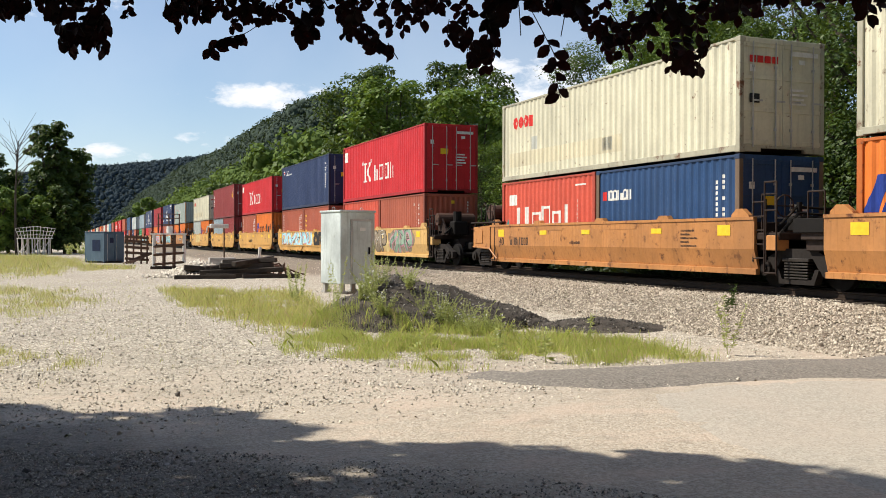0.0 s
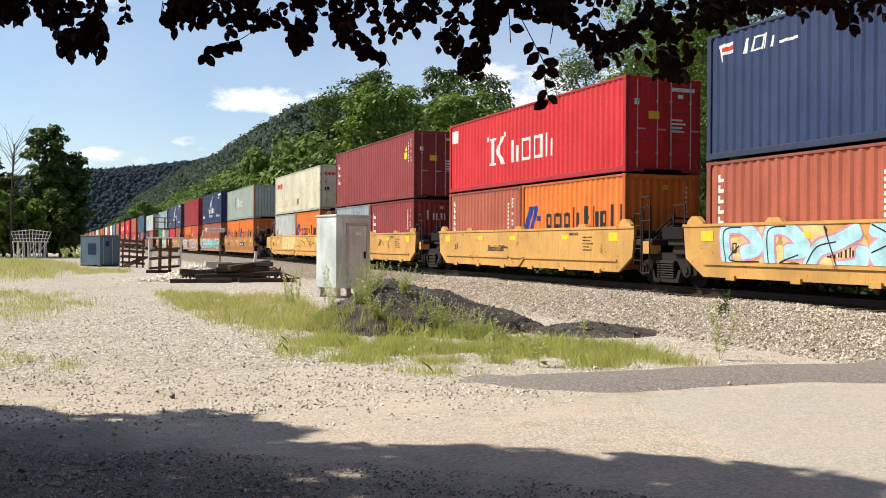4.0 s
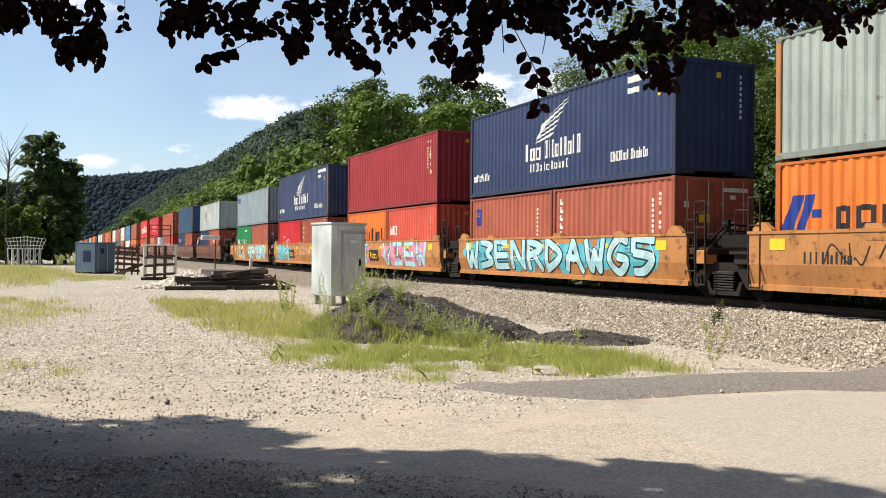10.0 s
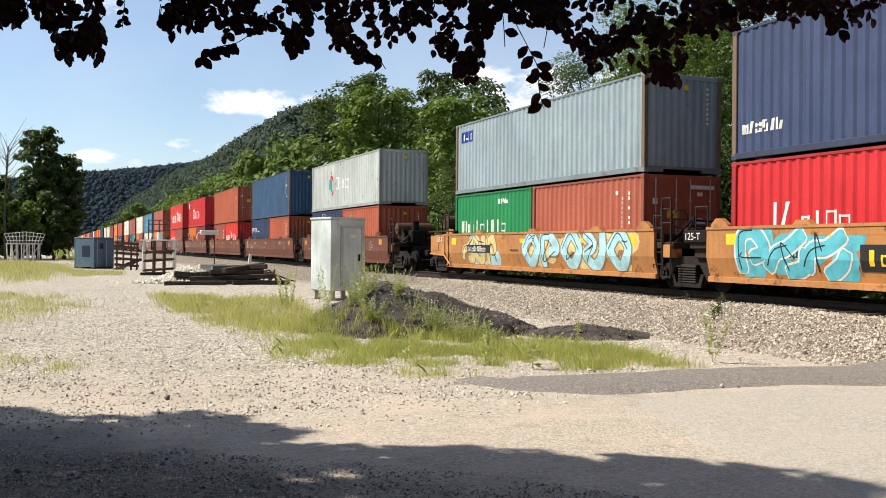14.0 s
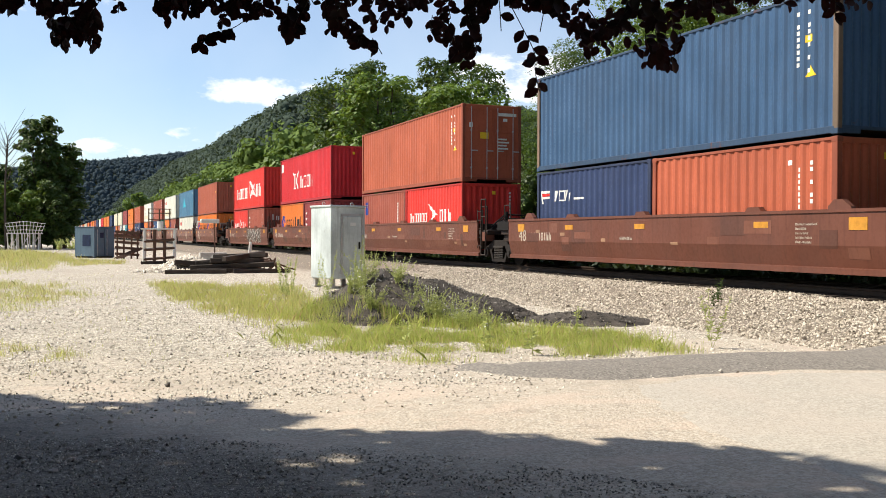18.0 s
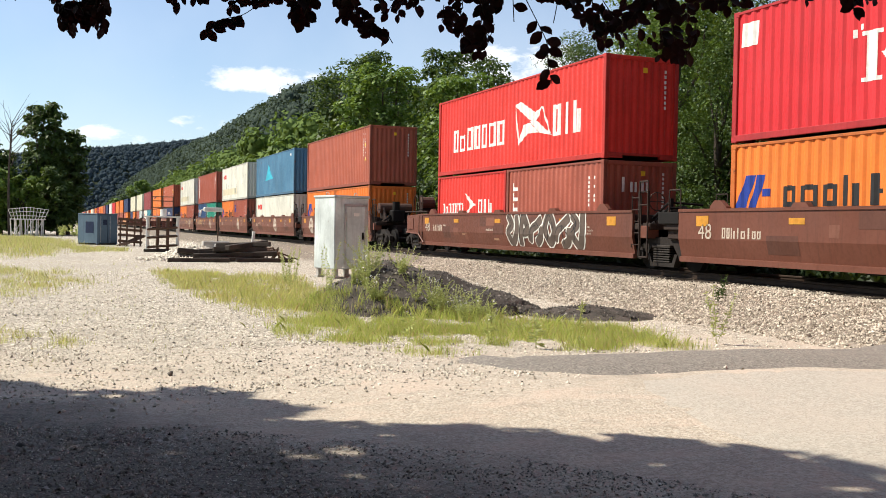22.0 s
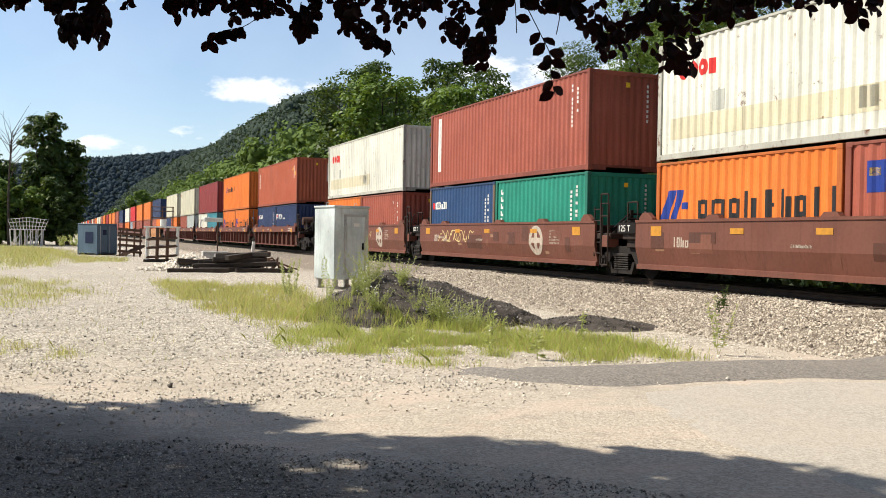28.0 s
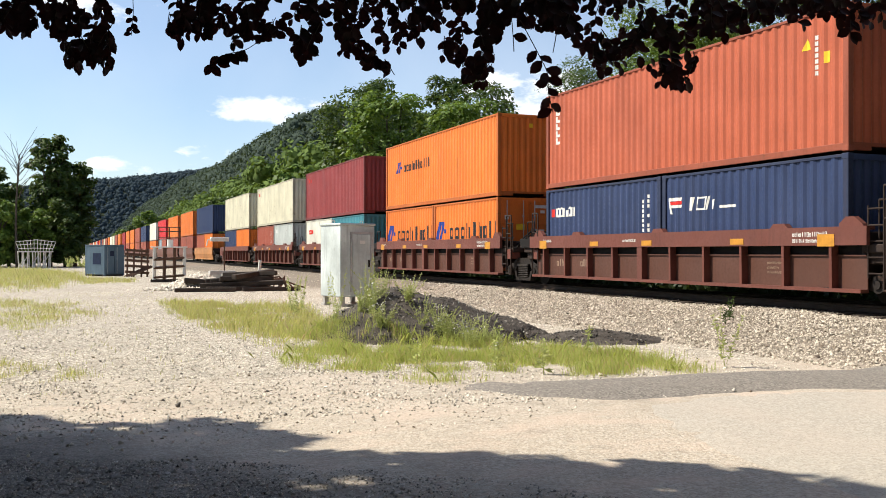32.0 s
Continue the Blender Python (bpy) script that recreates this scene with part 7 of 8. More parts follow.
mats = np.array([[list(row) for row in m] for m in rest])
hv_ = np.concatenate([LEAF_V, np.ones((9, 1))], 1)
lv = np.einsum("nij,kj->nki", mats, hv_)[..., :3].reshape(-1, 3)
lf = (np.array(LEAF_F)[None] + (np.arange(len(rest)) * 9)[:, None, None]).reshape(-1, 3)
foliage = new("foliage", bulk_mesh("foliage", lv, lf, COPPER_LEAF))
foliage.parent = beech
tagged(foliage, "", "", "", "stuff")
tw = new("twig_work", mesh_of("twig_work", *joined(*twigs), BARK))
tw.parent = beech
tagged(tw, "", "", "", "stuff")

# ---- grass, weeds, slag heaps ----


def inside(poly, n):
    """Random places inside an outline."""
    p = np.array(poly)
    lo, hi = p.min(0), p.max(0)
    out = np.zeros((0, 2))
    while len(out) < n:
        q = lo + (hi - lo) * RNG.random((n * 2, 2))
        hit = np.zeros(len(q), bool)
        for (x0, y0), (x1, y1) in zip(poly, poly[1:] + poly[:1]):
            cross = ((y0 > q[:, 1]) != (y1 > q[:, 1])) & (q[:, 0] < (x1 - x0) * (q[:, 1] - y0) / (y1 - y0 + 1e-9) + x0)
            hit ^= cross
        q = q[hit]
        keep = np.array([noise.noise(Vector((a * 1.1, b * 1.1, 8))) + 0.5 * noise.noise(Vector((a * 3.5, b * 3.5, 2))) > RNG.uniform(-0.25, 0.75) for a, b in q], bool) if len(q) else np.zeros(0, bool)
        out = np.concatenate([out, q[keep]])
    return out[:n]


def heap_height(x, y):
    z = 0.0
    for cx, cy, a0, a1, b, h in ((6.02, 17.2, 1.75, 3.0, 1.9, 0.98), (9.05, 14.9, 1.15, 1.3, 0.9, 0.24)):
        u = (x - cx) * 0.925 - (y - cy) * 0.38
        v = (x - cx) * 0.38 + (y - cy) * 0.925
        q = math.hypot(u / (a1 if u > 0 else a0), v / b)
        if q < 1:
            z = max(z, h * (1 - q) ** 0.85 * (1 + 0.25 * noise.noise(Vector((x * 1.5, y * 1.5, 1)))))
    return z


def blades(name, spots, tall, wide, mat, label, lean=0.5):
    n = len(spots)
    h = tall * np.clip(RNG.lognormal(-0.05, 0.42, n), 0.3, 1.9)
    base = np.array([(x, y, ground_height(x, y) + heap_height(x, y) - 0.01) for x, y in spots])
    a = RNG.uniform(0, 2 * np.pi, n)
    off = RNG.normal(0, 0.6 * lean, (n, 2)) * h[:, None]
    w = wide * RNG.uniform(0.6, 1.4, n)
    dx = np.stack([np.cos(a) * w, np.sin(a) * w, np.zeros(n)], -1)
    mid = base + np.concatenate([off * 0.35, (h * 0.6)[:, None]], 1)
    tip = base + np.concatenate([off, h[:, None]], 1)
    v = np.stack([base - dx, base + dx, mid + dx * 0.7, tip, mid - dx * 0.7], 1).reshape(-1, 3)
    f = np.arange(5 * n).reshape(-1, 5)
    return tagged(new(name, bulk_mesh(name, v, f, mat)), label, "grass", "", "stuff")


PATCHES = (
    ([(-9, 95), (-2.1, 92), (1.0, 75), (1.3, 60), (-0.3, 46), (-2.4, 43), (-9, 42)], 12000, 0.30, 0.014),
    ([(-6, 35), (-1.8, 34), (0.2, 32), (0.9, 25), (-0.4, 21.5), (-1.4, 19.5), (-6, 19)], 7000, 0.16, 0.007),
    ([(-3, 15), (-0.8, 14.9), (-0.3, 14.1), (0.4, 12.9), (-0.3, 12.4), (-3, 12.6)], 3500, 0.10, 0.005),
    ([(3.0, 31), (4.7, 29), (6.6, 27.7), (5.6, 21.3), (4.5, 16.4), (3.5, 16.3), (3.0, 18.9), (2.7, 24.1)], 9000, 0.19, 0.008),
    ([(3.4, 14.4), (4.3, 15.4), (5.4, 14.6), (6.6, 13.8), (7.6, 13.3), (8.4, 11.8), (8.3, 10.7), (7.2, 10.5), (6.1, 10.8), (5.4, 11.3), (4.9, 10.7), (4.3, 10.9), (3.9, 12.0), (3.2, 12.6)], 13000, 0.135, 0.005),
    ([(4.0, 17.5), (4.6, 15.6), (6.0, 14.6), (7.4, 13.9), (6.6, 14.9), (5.6, 15.6), (4.7, 17.0)], 1500, 0.22, 0.006),
    ([(3.7, 15.2), (4.4, 16.2), (5.4, 15.6), (6.8, 14.6), (8.0, 13.6), (8.6, 12.2), (8.2, 11.6), (6.6, 11.9), (5.0, 12.6), (4.0, 13.6)], 7000, 0.15, 0.006),
    ([(0.5, 62), (4, 58), (3.5, 52), (1, 50)], 1300, 0.2, 0.010),
)
for poly, count, tall, wide in PATCHES:
    count, tall, wide = int(count * 2.5), tall * 0.72, wide * 0.46
    cx, cy = np.mean(poly, 0)
    fringe = inside([(cx + (x - cx) * 1.16, cy + (y - cy) * 1.16) for x, y in poly], count // 4)
    blades("grass", np.concatenate([inside(poly, count // 2), inside([(cx + (x - cx) * 0.86, cy + (y - cy) * 0.9) for x, y in poly], count // 4), fringe]), tall, wide, GREEN_GRASS if cx > 5 and cy < 18 else GRASS, "patchy yellow-green grass growing through the gravel")
blades("grass_tufts", inside([(-4, 40), (4, 40), (6, 22), (3.4, 11.5), (-2, 11)], 1100), 0.065, 0.004, GRASS, "thin scattered tufts of grass in the gravel")

SLAG = plain("slag_fines", (0.075, 0.064, 0.054), 0.95, 0.45, 5.0, 0, 0.8, 0.02)
for nm, x0, x1, y0, y1, lab in (("slag_heap", 3.2, 9.2, 14.2, 20.4, "heap of black slag overgrown with weeds"), ("small_slag_heap", 7.9, 10.7, 13.5, 16.3, "low dark heap of slag on the ballast's foot")):
    xs, ys = np.arange(x0, x1, 0.11), np.arange(y0, y1, 0.11)
    hv2 = []
    for y in ys:
        for x in xs:
            u = heap_height(x, y)
            second = (x - 9.05) ** 2 / 1.9 + (y - 14.9) ** 2 / 1.5 < 1
            if (nm == "slag_heap") == second:
                u = 0
            hv2.append((x, y, ground_height(x, y) + u + (0.03 * noise.noise(Vector((x * 5, y * 5, 0))) if u > 0 else -0.05)))
    k = len(xs)
    hf2 = np.array([(j * k + i, j * k + i + 1, (j + 1) * k + i + 1, (j + 1) * k + i) for j in range(len(ys) - 1) for i in range(k - 1)])
    tagged(new(nm, bulk_mesh(nm, np.array(hv2), hf2, SLAG)), lab, "slag heap")
pick = np.array([(x, y) for x, y in np.stack([RNG.uniform(3.4, 10.4, 14000), RNG.uniform(13.6, 20, 14000)], -1) if heap_height(x, y) > 0.04])
stones("slag_lumps", pick, 0.018, COAL, "loose dark lumps on the slag heaps", 0.2, np.array([ground_height(x, y) + heap_height(x, y) for x, y in pick]), 1.1)


def weed(high, leaves, size, seed, flowers=0, bushy=False):
    """Upright weed: stems, narrow leaves, a few white heads; returns leaf and flower arrays."""
    q = np.random.default_rng(seed)
    stems, lv, fv = [], [], []
    spread = 0.34 if bushy else 0.13
    for s in range(q.integers(6, 10) if bushy else q.integers(2, 5)):
        tip = np.array([q.normal(0, spread) * high, q.normal(0, spread) * high, high * q.uniform(0.7, 1.0)])
        stems.append(rod((0, 0, 0), tuple(tip), 0.0035, 3))
        for _ in range(leaves):
            t = q.uniform(0.15, 1.0)
            p = tip * t
            d = q.normal(size=3) * np.array([1, 1, 0.5]) + np.array([0, 0, 0.35])
            d /= np.linalg.norm(d)
            w = np.cross(d, q.normal(size=3))
            w /= np.linalg.norm(w)
            L = size * q.uniform(0.6, 1.3) * (1.15 - 0.5 * t)
            lv.append(np.stack([p, p + d * L * 0.5 + w * L * 0.15, p + d * L, p + d * L * 0.5 - w * L * 0.15]))
        for _ in range(flowers):
            p = tip + q.normal(0, 0.06, 3)
            a, b = q.normal(size=3) * 0.009, q.normal(size=3) * 0.009
            fv.append(np.stack([p - a, p + b, p + a, p - b]))
    return stems, lv, fv


def weed_plant(x, y, high, leaves, size, seed, flowers=0, lab="tall green weed with narrow leaves in the gravel"):
    stems, lv, fv = weed(high, leaves, size, seed, flowers, "bushy" in lab)
    t = thing("weed", lab, "plant", pose(x, y, ground_height(x, y) + heap_height(x, y) - 0.01), "weeds round the slag heap")
    leaf = GREEN_LEAF if "leafy" in lab else WEED
    part("stem", joined(*stems), leaf, t)["kind"] = "stuff"
    arr = np.concatenate(lv)
    o = new("foliage", bulk_mesh("foliage", arr, np.arange(len(arr)).reshape(-1, 4), leaf))
    o.parent = t
    o["kind"] = "stuff"
    if fv:
        arr = np.concatenate(fv)
        o = new("flower_head", bulk_mesh("flower_head", arr, np.arange(len(arr)).reshape(-1, 4), WHITE_MARK))
        o.parent = t
        o["kind"] = "stuff"


n = 0
for x, y in inside([(4.5, 16.9), (5.0, 15.2), (5.8, 14.3), (6.8, 14.0), (6.9, 14.9), (6.4, 16.2), (5.6, 17.0)], 30):
    weed_plant(x, y, random.uniform(0.30, 0.66), 34, 0.056, n, 3 if n % 2 == 0 else 0, "bushy green weed on the slag heap")
    n += 1
for x, y, h in ((6.2, 22.0, 1.5), (6.6, 21.2, 1.7), (7.0, 21.6, 1.6), (5.4, 23.5, 1.3), (5.2, 22.0, 1.2), (7.3, 20.6, 1.3), (5.9, 24.6, 1.2), (6.9, 25.5, 1.1), (7.6, 21.8, 1.3)):
    weed_plant(x, y, h * 0.95, 110, 0.065, n, 0, "tall feathery weed beside the relay cabinet")
    n += 1
weed_plant(8.65, 10.75, 1.02, 80, 0.070, 900, 0, "spindly green weed at the edge of the road")
weed_plant(12.1, 14.9, 0.5, 22, 0.09, 903, 0, "leafy green weed at the edge of the ballast")
weed_plant(11.75, 14.6, 0.35, 22, 0.08, 904, 0, "leafy green weed at the edge of the ballast")
weed_plant(5.9, 11.0, 0.5, 20, 0.12, 901)
for x, y in ((6.2, 13.0), (5.5, 11.6), (7.4, 12.4), (4.6, 12.3)):
    weed_plant(x, y, 0.55, 16, 0.10, n, 2)
    n += 1

weed_plant(1.7, 97, 1.5, 70, 0.22, 950, 0, "bushy light green shrub in the tall grass")
weed_plant(0.6, 99, 1.1, 70, 0.20, 951, 0, "bushy light green shrub in the tall grass")
# ---- things in the yard ----
PANEL_NAVY = plain("navy_panel", (0.010, 0.020, 0.055), 0.5, 0.2, 4.0)
CAB = paint("cabinet_paint", (0.44, 0.48, 0.47), 0.16, 0.5, 0.3, (0.20, 0.15, 0.11))
HUT = paint("hut_paint", (0.085, 0.135, 0.180), 0.3, 0.55)
WHITEWASH = paint("white_wood_paint", (0.66, 0.65, 0.60), 0.3, 0.6, 0.1, (0.22, 0.19, 0.15))
OLD_IRON = paint("old_iron", (0.10, 0.055, 0.035), 0.5, 0.7)
CONCRETE = plain("old_concrete", (0.42, 0.40, 0.37), 0.9, 0.2, 4.0, 0, 0.4, 0.01)


def relay_cabinet(m):
    c = thing("relay_cabinet", "grey metal railway relay cabinet with a single door, on short feet", "cabinet", m)
    part("body", bevel_box(-0.60, 0.60, -0.60, 0.60, 0.26, 2.40, 0.02), CAB, c)
    part("roof", joined(bevel_box(-0.63, 0.63, -0.63, 0.63, 2.40, 2.47, 0.02)), CAB, c)
    d = part("door", joined(bevel_box(-0.20, 0.44, -0.635, -0.600, 0.46, 2.14, 0.01)), CAB, c)
    part("door_frame", joined(box(-0.27, -0.21, -0.63, -0.595, 0.40, 2.21), box(0.45, 0.51, -0.63, -0.595, 0.40, 2.21), box(-0.27, 0.51, -0.63, -0.595, 2.15, 2.21)), GREY_STEEL, c)
    part("handle", joined(bevel_box(0.34, 0.39, -0.68, -0.635, 1.15, 1.36, 0.008)), GRIME_AND_SHADE, d, "dark steel door handle")
    part("label_plate", box(0.05, 0.24, -0.641, -0.634, 1.85, 1.95), WHITE_MARK, d)
    for z in (0.7, 1.9):
        part("hinge", rod((-0.215, -0.64, z - 0.08), (-0.215, -0.64, z + 0.08), 0.018, 8), GREY_STEEL, d)
    part("lifting_eye", joined(*[rod((0.05 * math.cos(a), 0, 2.52 + 0.05 * math.sin(a)), (0.05 * math.cos(a + 0.8), 0, 2.52 + 0.05 * math.sin(a + 0.8)), 0.012, 5) for a in [i * 0.785 for i in range(8)]]), GREY_STEEL, c, at=(-0.5, 0, 0))
    part("lifting_eye", joined(*[rod((0.05 * math.cos(a), 0, 2.52 + 0.05 * math.sin(a)), (0.05 * math.cos(a + 0.8), 0, 2.52 + 0.05 * math.sin(a + 0.8)), 0.012, 5) for a in [i * 0.785 for i in range(8)]]), GREY_STEEL, c, at=(0.5, 0, 0))
    for x in (-0.48, 0.48):
        for y in (-0.48, 0.48):
            part("foot", lambda: joined(bevel_box(-0.07, 0.07, -0.07, 0.07, 0, 0.27, 0.01), bevel_box(-0.11, 0.11, -0.11, 0.11, -0.03, 0.05, 0.01)), CONCRETE, c, at=(x, y, 0), key="cabfoot")
    return c


relay_cabinet(pose(8.08, 27.73, 0.02, 0, 0, 15))


def storage_box(m):
    c = thing("storage_box", "small dark blue-grey steel storage container with double doors", "container", m)
    w, h = 0.80, 2.10
    part("body", bevel_box(-w, w, -0.95, 0.95, 0.12, h - 0.06, 0.02), HUT, c)
    part("roof", bevel_box(-w - 0.03, w + 0.03, -0.98, 0.98, h - 0.06, h, 0.015), HUT, c)
    for x in (-w + 0.05, w - 0.05):
        for y in (-0.93, 0.93):
            part("corner_post", lambda: bevel_box(-0.06, 0.06, -0.06, 0.06, 0.05, h - 0.04, 0.01), HUT, c, at=(x, y, 0), key="hutpost")
    for s in (-1, 1):
        d = part("door", bevel_box(0.03, 0.72, -0.985, -0.945, 0.2, h - 0.15, 0.01), HUT, c, at=(0 if s > 0 else -0.75, 0, 0))
        part("lock_rod", rod((0.2, -1.0, 0.18), (0.2, -1.0, h - 0.16), 0.018, 6), GREY_STEEL, d)
        part("vent", box(0.4, 0.7, -0.995, -0.984, 1.35, 1.7), PANEL_NAVY if s < 0 else HUT, d)
    part("side_panel", box(-w - 0.012, -w - 0.002, -0.6, 0.2, 0.8, 1.55), PANEL_NAVY, c, "dark blue painted panel")
    for y in (-0.8, 0.8):
        part("skid", lambda: bevel_box(-w, w, -0.08, 0.08, 0, 0.13, 0.01), TIE, c, at=(0, y, 0), key="skid")
    return c


storage_box(pose(2.62, 67.2, 0, 0, 0, 36))


def work_platform(m):
    c = thing("work_platform", "white-legged timber work platform with a pipe rail", "platform", m)
    for x in (-0.78, -0.26, 0.26, 0.78):
        for y in (-0.55, 0.55):
            part("leg", lambda: rod((0, 0, 0), (0.03, 0, 1.85), 0.085, 8), WHITEWASH if abs(x) > 0.5 else OLD_IRON, c, at=(x, y, 0), key="leg1")
    for k in range(6):
        part("deck_board", lambda: bevel_box(-0.95, 0.95, -0.09, 0.09, 1.85, 1.92, 0.008), WHITEWASH, c, at=(0, -0.55 + 0.22 * k, 0), key="deck1")
    for z in (0.25, 0.75, 1.2):
        part("brace", lambda: rod((-0.8, -0.58, 0), (0.8, -0.58, 0.12), 0.07, 6), OLD_IRON, c, at=(0, 0, z), key="brace1")
    part("base_frame", joined(bevel_box(-0.95, 0.95, -0.65, -0.5, 0, 0.14, 0.01), bevel_box(-0.95, 0.95, 0.5, 0.65, 0, 0.14, 0.01)), TIE, c)
    for x in (-0.55, 0.0, 0.55):
        part("rail_post", lambda: rod((0, 0, 1.9), (0, 0, 3.0), 0.035, 6), OLD_IRON, c, at=(x, 0.5, 0), key="post1")
    for z in (2.4, 2.75, 2.98):
        part("guard_rail", lambda: rod((-0.6, 0.5, 0), (0.6, 0.5, 0), 0.025, 6), OLD_IRON, c, at=(0, 0, z), key="rail1")
    part("bucket", joined(rod((0.05, -0.1, 1.92), (0.05, -0.1, 2.3), 0.17, 12)), WHITEWASH, c)
    return c


work_platform(pose(5.35, 52.8, 0, 0, 0, -6))


def iron_rack(m):
    c = thing("iron_rack", "rusty iron rack of uprights and cross bars", "rack", m)
    for x in (-0.62, -0.22, 0.25, 0.62):
        part("upright", lambda: rod((0, 0, 0), (0.02, 0, 1.85), 0.06, 6), OLD_IRON, c, at=(x, 0, 0), key="upright")
    for z in (0.35, 0.8, 1.2, 1.65, 1.95):
        part("cross_bar", lambda: bevel_box(-0.75, 0.75, -0.08, 0.0, -0.08, 0.08, 0.01), OLD_IRON, c, at=pose(0, -0.03, z * 0.88, 0, 4, 0), key="crossbar")
    for k in range(4):
        part("slanted_bar", lambda: rod((-0.8, -0.3, 0.05), (0.7, 0.1, 0.75), 0.035, 6), OLD_IRON, c, at=(0.15 * k, -0.1 * k, 0), key="slant")
    return c


iron_rack(pose(4.45, 63.5, 0, 0, 0, -8))


def viewing_stand(m):
    c = thing("white_stand", "old white wooden stand with flaring railings in the grass", "stand", m)
    q = random.Random(8)
    for k in range(13):
        x, y = -1.45 + 0.24 * k, -0.5 if k % 2 else 0.5
        part("post", rod((x, y, 0), (x * 1.06 + q.uniform(-0.05, 0.05), y, 1.6), 0.06, 6), WHITEWASH, c)
    for k in range(4):
        part("deck_board", lambda: bevel_box(-1.62, 1.62, -0.14, 0.14, 1.6, 1.70, 0.01), WHITEWASH, c, at=(0, -0.5 + 0.33 * k, 0), key="deck2")
    for k in range(12):
        a = -1.5 + 0.27 * k
        part("baluster", rod((a, -0.55, 1.7), (a * 1.22, -0.85, 2.65 + 0.22 * math.cos(1.4 * a)), 0.026, 6), WHITEWASH, c)
    for z in (1.95, 2.3, 2.62):
        wide = 1.5 + (z - 1.7) * 0.36
        rise = 0.22 * (z - 1.7)
        part("rail", joined(rod((-wide, -0.6 - (z - 1.7) * 0.3, z), (0, -0.6 - (z - 1.7) * 0.3, z + rise), 0.026, 6), rod((0, -0.6 - (z - 1.7) * 0.3, z + rise), (wide, -0.6 - (z - 1.7) * 0.3, z), 0.026, 6)), WHITEWASH, c)
    for x in (-0.95, 0.0, 0.95):
        part("brace", lambda: rod((-0.35, -0.45, 0.2), (0.35, -0.45, 1.5), 0.035, 6), WHITEWASH, c, at=(x, 0, 0), key="brace2")
    return c


viewing_stand(pose(-2.55, 102, 0, 0, 0, 6))

# old sleepers piled beside a heap of crushed stone
rr = random.Random(11)
for level, z in enumerate((0.0, 0.20, 0.40, 0.60)):
    for k in range((6, 5, 3, 2)[level]):
        t = new("timber", mesh_of("timber", *bevel_box(-1.1 - 0.7 * rr.random(), 1.0 + 0.6 * rr.random(), -0.115, 0.115, 0, 0.19, 0.02), TIE))
        t.matrix_basis = pose(6.55 + rr.uniform(-0.35, 0.35) + 0.2 * level, 39.0 + 0.33 * k + 0.1 * level, z + 0.01, rr.uniform(-9, 9), rr.uniform(-6, 6), rr.uniform(-14 - 9 * level, 10 + 10 * level))
        tagged(t, "blackened old railway sleeper in a loose pile", "timber", "pile of old sleepers")
for k, (x, y, a) in enumerate(((5.3, 38.4, -4), (8.0, 38.6, 6))):
    t = new("timber", mesh_of("timber", *bevel_box(-1.2, 1.2, -0.11, 0.11, 0, 0.18, 0.02), TIE))
    tagged(t, "blackened old railway sleeper in a loose pile", "timber", "pile of old sleepers").matrix_basis = pose(x, y, 0, 0, 0, a)
heap = np.stack([5.4 + RNG.normal(0, 0.85, 2600), 41.3 + RNG.normal(0, 0.7, 2600)], -1)
stones("stone_heap", heap, 0.06, PEBBLE, "heap of pale crushed stone behind the sleepers", 0.2, 0.62 * np.exp(-((heap[:, 0] - 5.4) / 1.1) ** 2 - ((heap[:, 1] - 41.3) / 0.9) ** 2), 1.1)
for k in range(9):
    a = rr.uniform(0, 6.28)
    x, y = 8.6 + rr.uniform(-0.7, 0.7), 41.0 + rr.uniform(-0.6, 0.6)
    p = [(0, 0, 0.05), (0.4 * math.cos(a), 0.4 * math.sin(a), rr.uniform(0.3, 0.7)), (0.9 * math.cos(a + 0.5), 0.9 * math.sin(a + 0.5), rr.uniform(0.1, 0.5)), (1.2 * math.cos(a + 0.7), 1.2 * math.sin(a + 0.7), 0.04)]
    s = new("scrap_iron", mesh_of("scrap_iron", *joined(*[rod(u, v, 0.035, 6) for u, v in zip(p, p[1:])]), OLD_IRON))
    s.matrix_basis = Matrix.Translation((x, y, 0.02))
    tagged(s, "bent rusty iron scrap beside the sleepers", "scrap iron", "scrap iron")
c = thing("pipe_frame", "thin white pipe frame standing behind the stone heap", "pipe frame", pose(6.6, 44.5, 0))
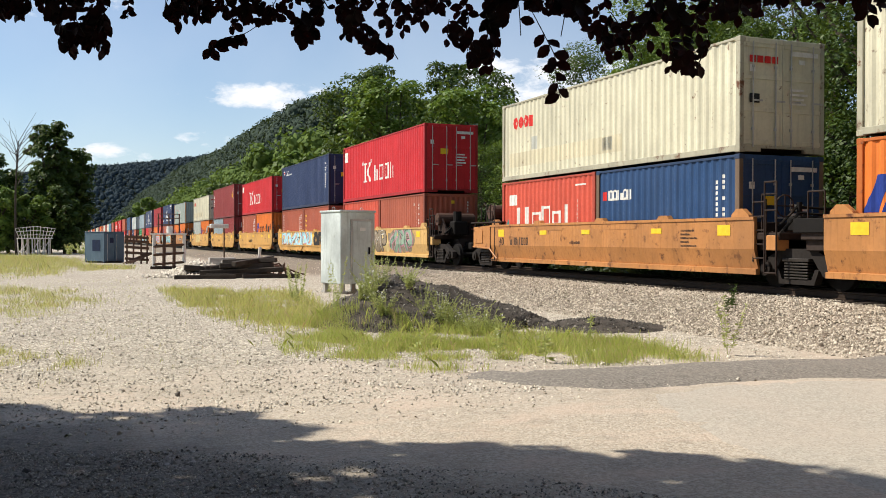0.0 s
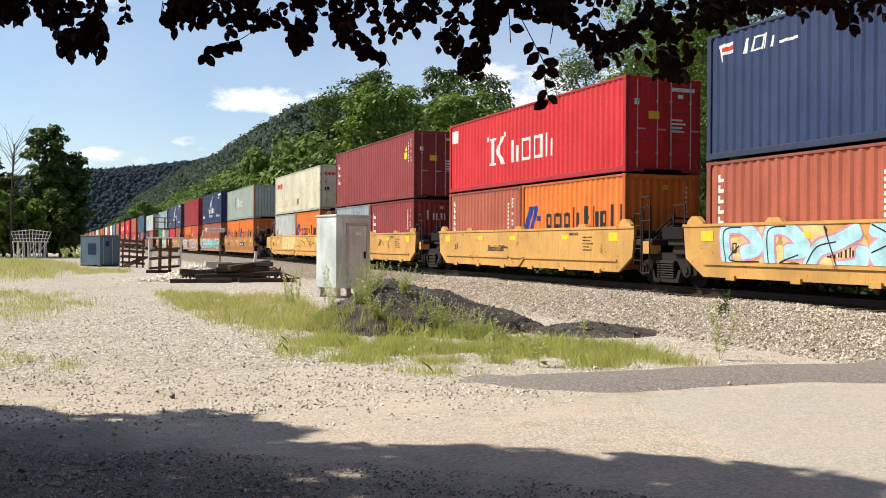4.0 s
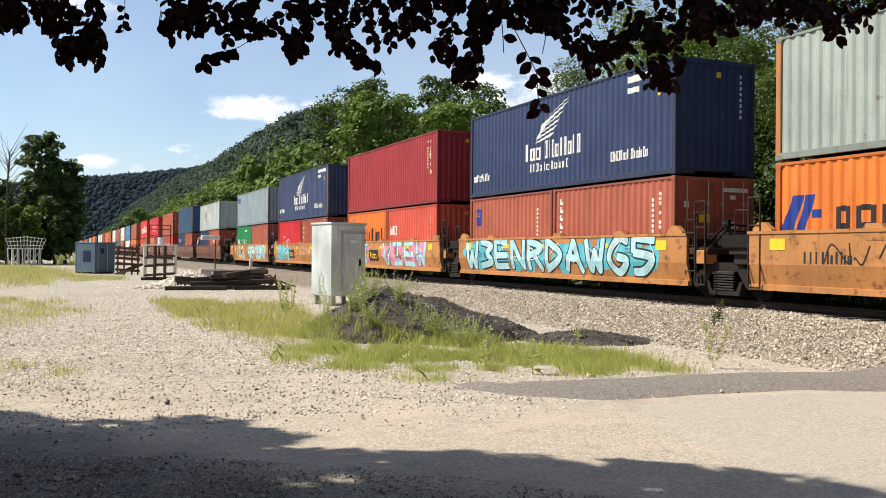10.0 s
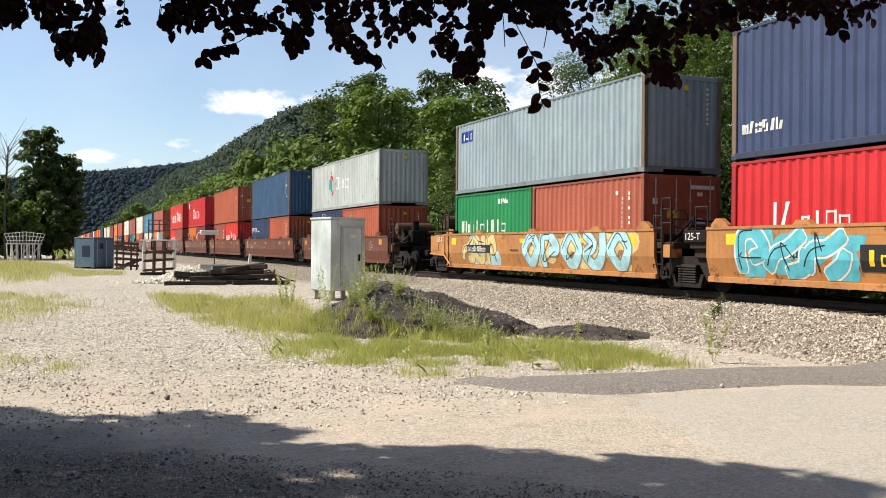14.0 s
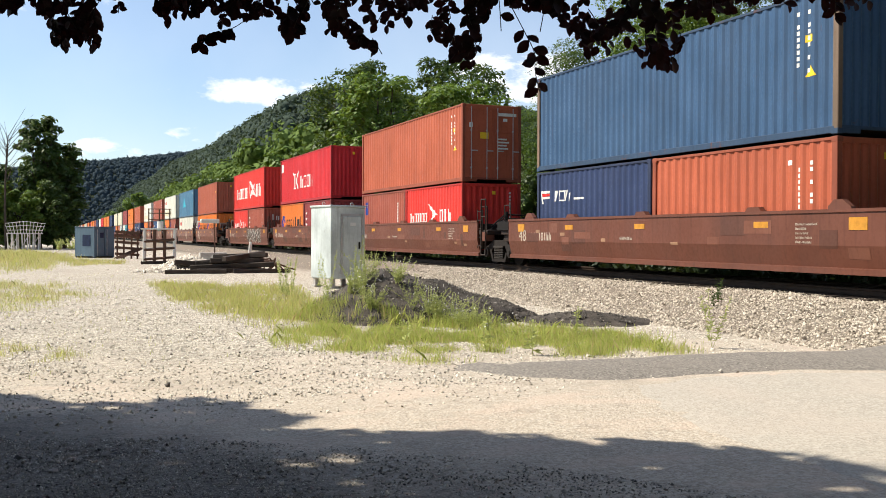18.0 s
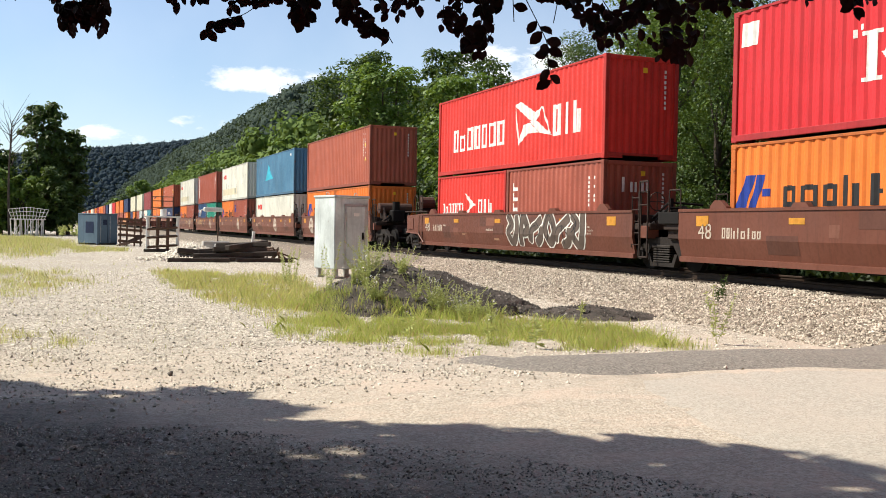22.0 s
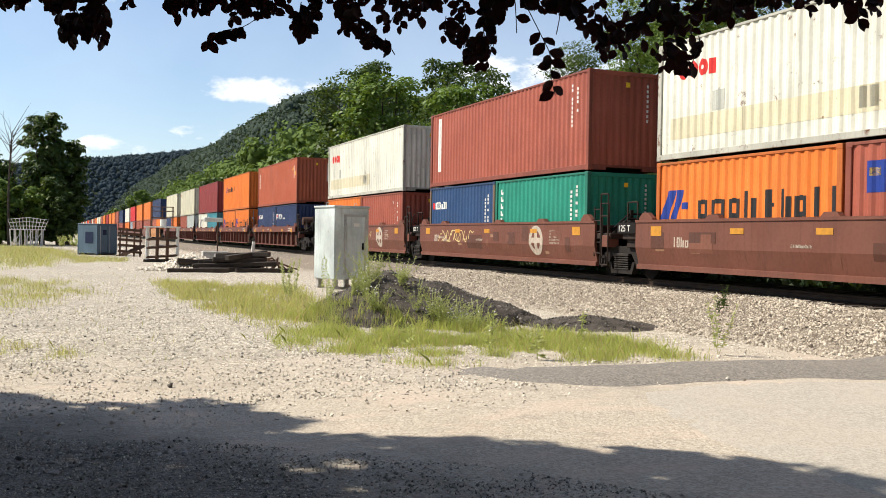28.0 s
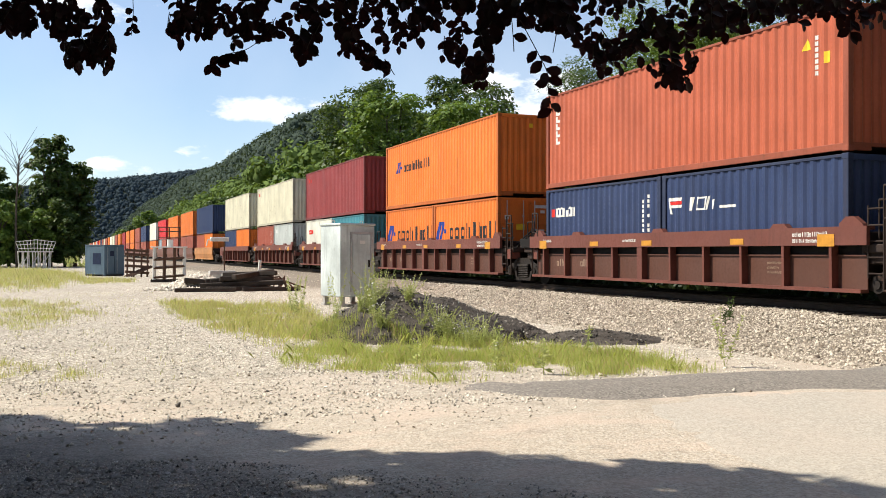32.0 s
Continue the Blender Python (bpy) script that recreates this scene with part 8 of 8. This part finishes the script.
part("pipe", joined(rod((-0.42, 0, 1.9), (-0.36, 0, 2.2), 0.03, 6), rod((-0.36, 0, 2.2), (0.45, 0, 2.2), 0.03, 6)), WHITEWASH, c)
part("pole", rod((0.4, 0, 0), (0.4, 0, 2.2), 0.03, 6), OLD_IRON, c)
part("lamp_head", bevel_box(-0.25, 0.6, -0.15, 0.15, 2.12, 2.32, 0.03), WHITEWASH, c)
part("base", bevel_box(-0.3, 0.9, -0.3, 0.3, 0, 0.75, 0.02), CONCRETE, c)
p = thing("marker_post", "short white wooden post among the scrap", "post", pose(8.3, 43.2, 0, 0, 6, 0))
part("shaft", bevel_box(-0.06, 0.06, -0.06, 0.06, 0, 1.25, 0.01), WHITEWASH, p)
slabs = new("concrete_block", mesh_of("concrete_block", *bevel_box(-1.1, 1.1, -0.3, 0.3, 0, 0.62, 0.03), CONCRETE))
tagged(slabs, "weathered grey concrete block", "block").matrix_basis = pose(7.9, 44.2, 0, 0, 0, -4)
# unseen wood added behind the viewer to keep low sky off the train's near side
spots = []
for x in np.arange(-70, 62, 5.0):
    for y in (-14, -19, -25):
        for z in np.arange(3, 25 - 0.12 * abs(x) + (-14 - y) * 0.5, 4.6):
            spots.append((x + RNG.uniform(-2, 2), y + RNG.uniform(-2, 2), z + RNG.uniform(-1.5, 1.5)))
wood("back_wood", spots, 3.4, 36, 0.5, GREEN_LEAF, "tall dense wood added out of view to block the low sky", 0.25)
# dead branches of a bare tree at the edge of the yard
bare = thing("bare_tree", "leafless dead tree with thin grey branches", "tree", pose(-4.3, 104, 0))
part("trunk", limb_path((0, 0, 0), (0.2, 0, 11.5), 0.16, 0.05, 0.2), BARK, bare)
for k in range(22):
    z = rr.uniform(6.8, 11.3)
    a = rr.uniform(0, 6.28)
    part("branch", limb_path((0.15, 0, z), (0.15 + 2.4 * math.cos(a), 2.0 * math.sin(a), z + rr.uniform(1.5, 3.6)), 0.035, 0.008, 0.2, 5, 5), BARK, bare)



def motions():
    """The whole train rolls along the track, as TRAVEL says."""
    for ob, start in MOVERS:
        walk(ob, [(t, Matrix.Translation((0, -d, 0)) @ start) for t, d in TRAVEL])


motions()
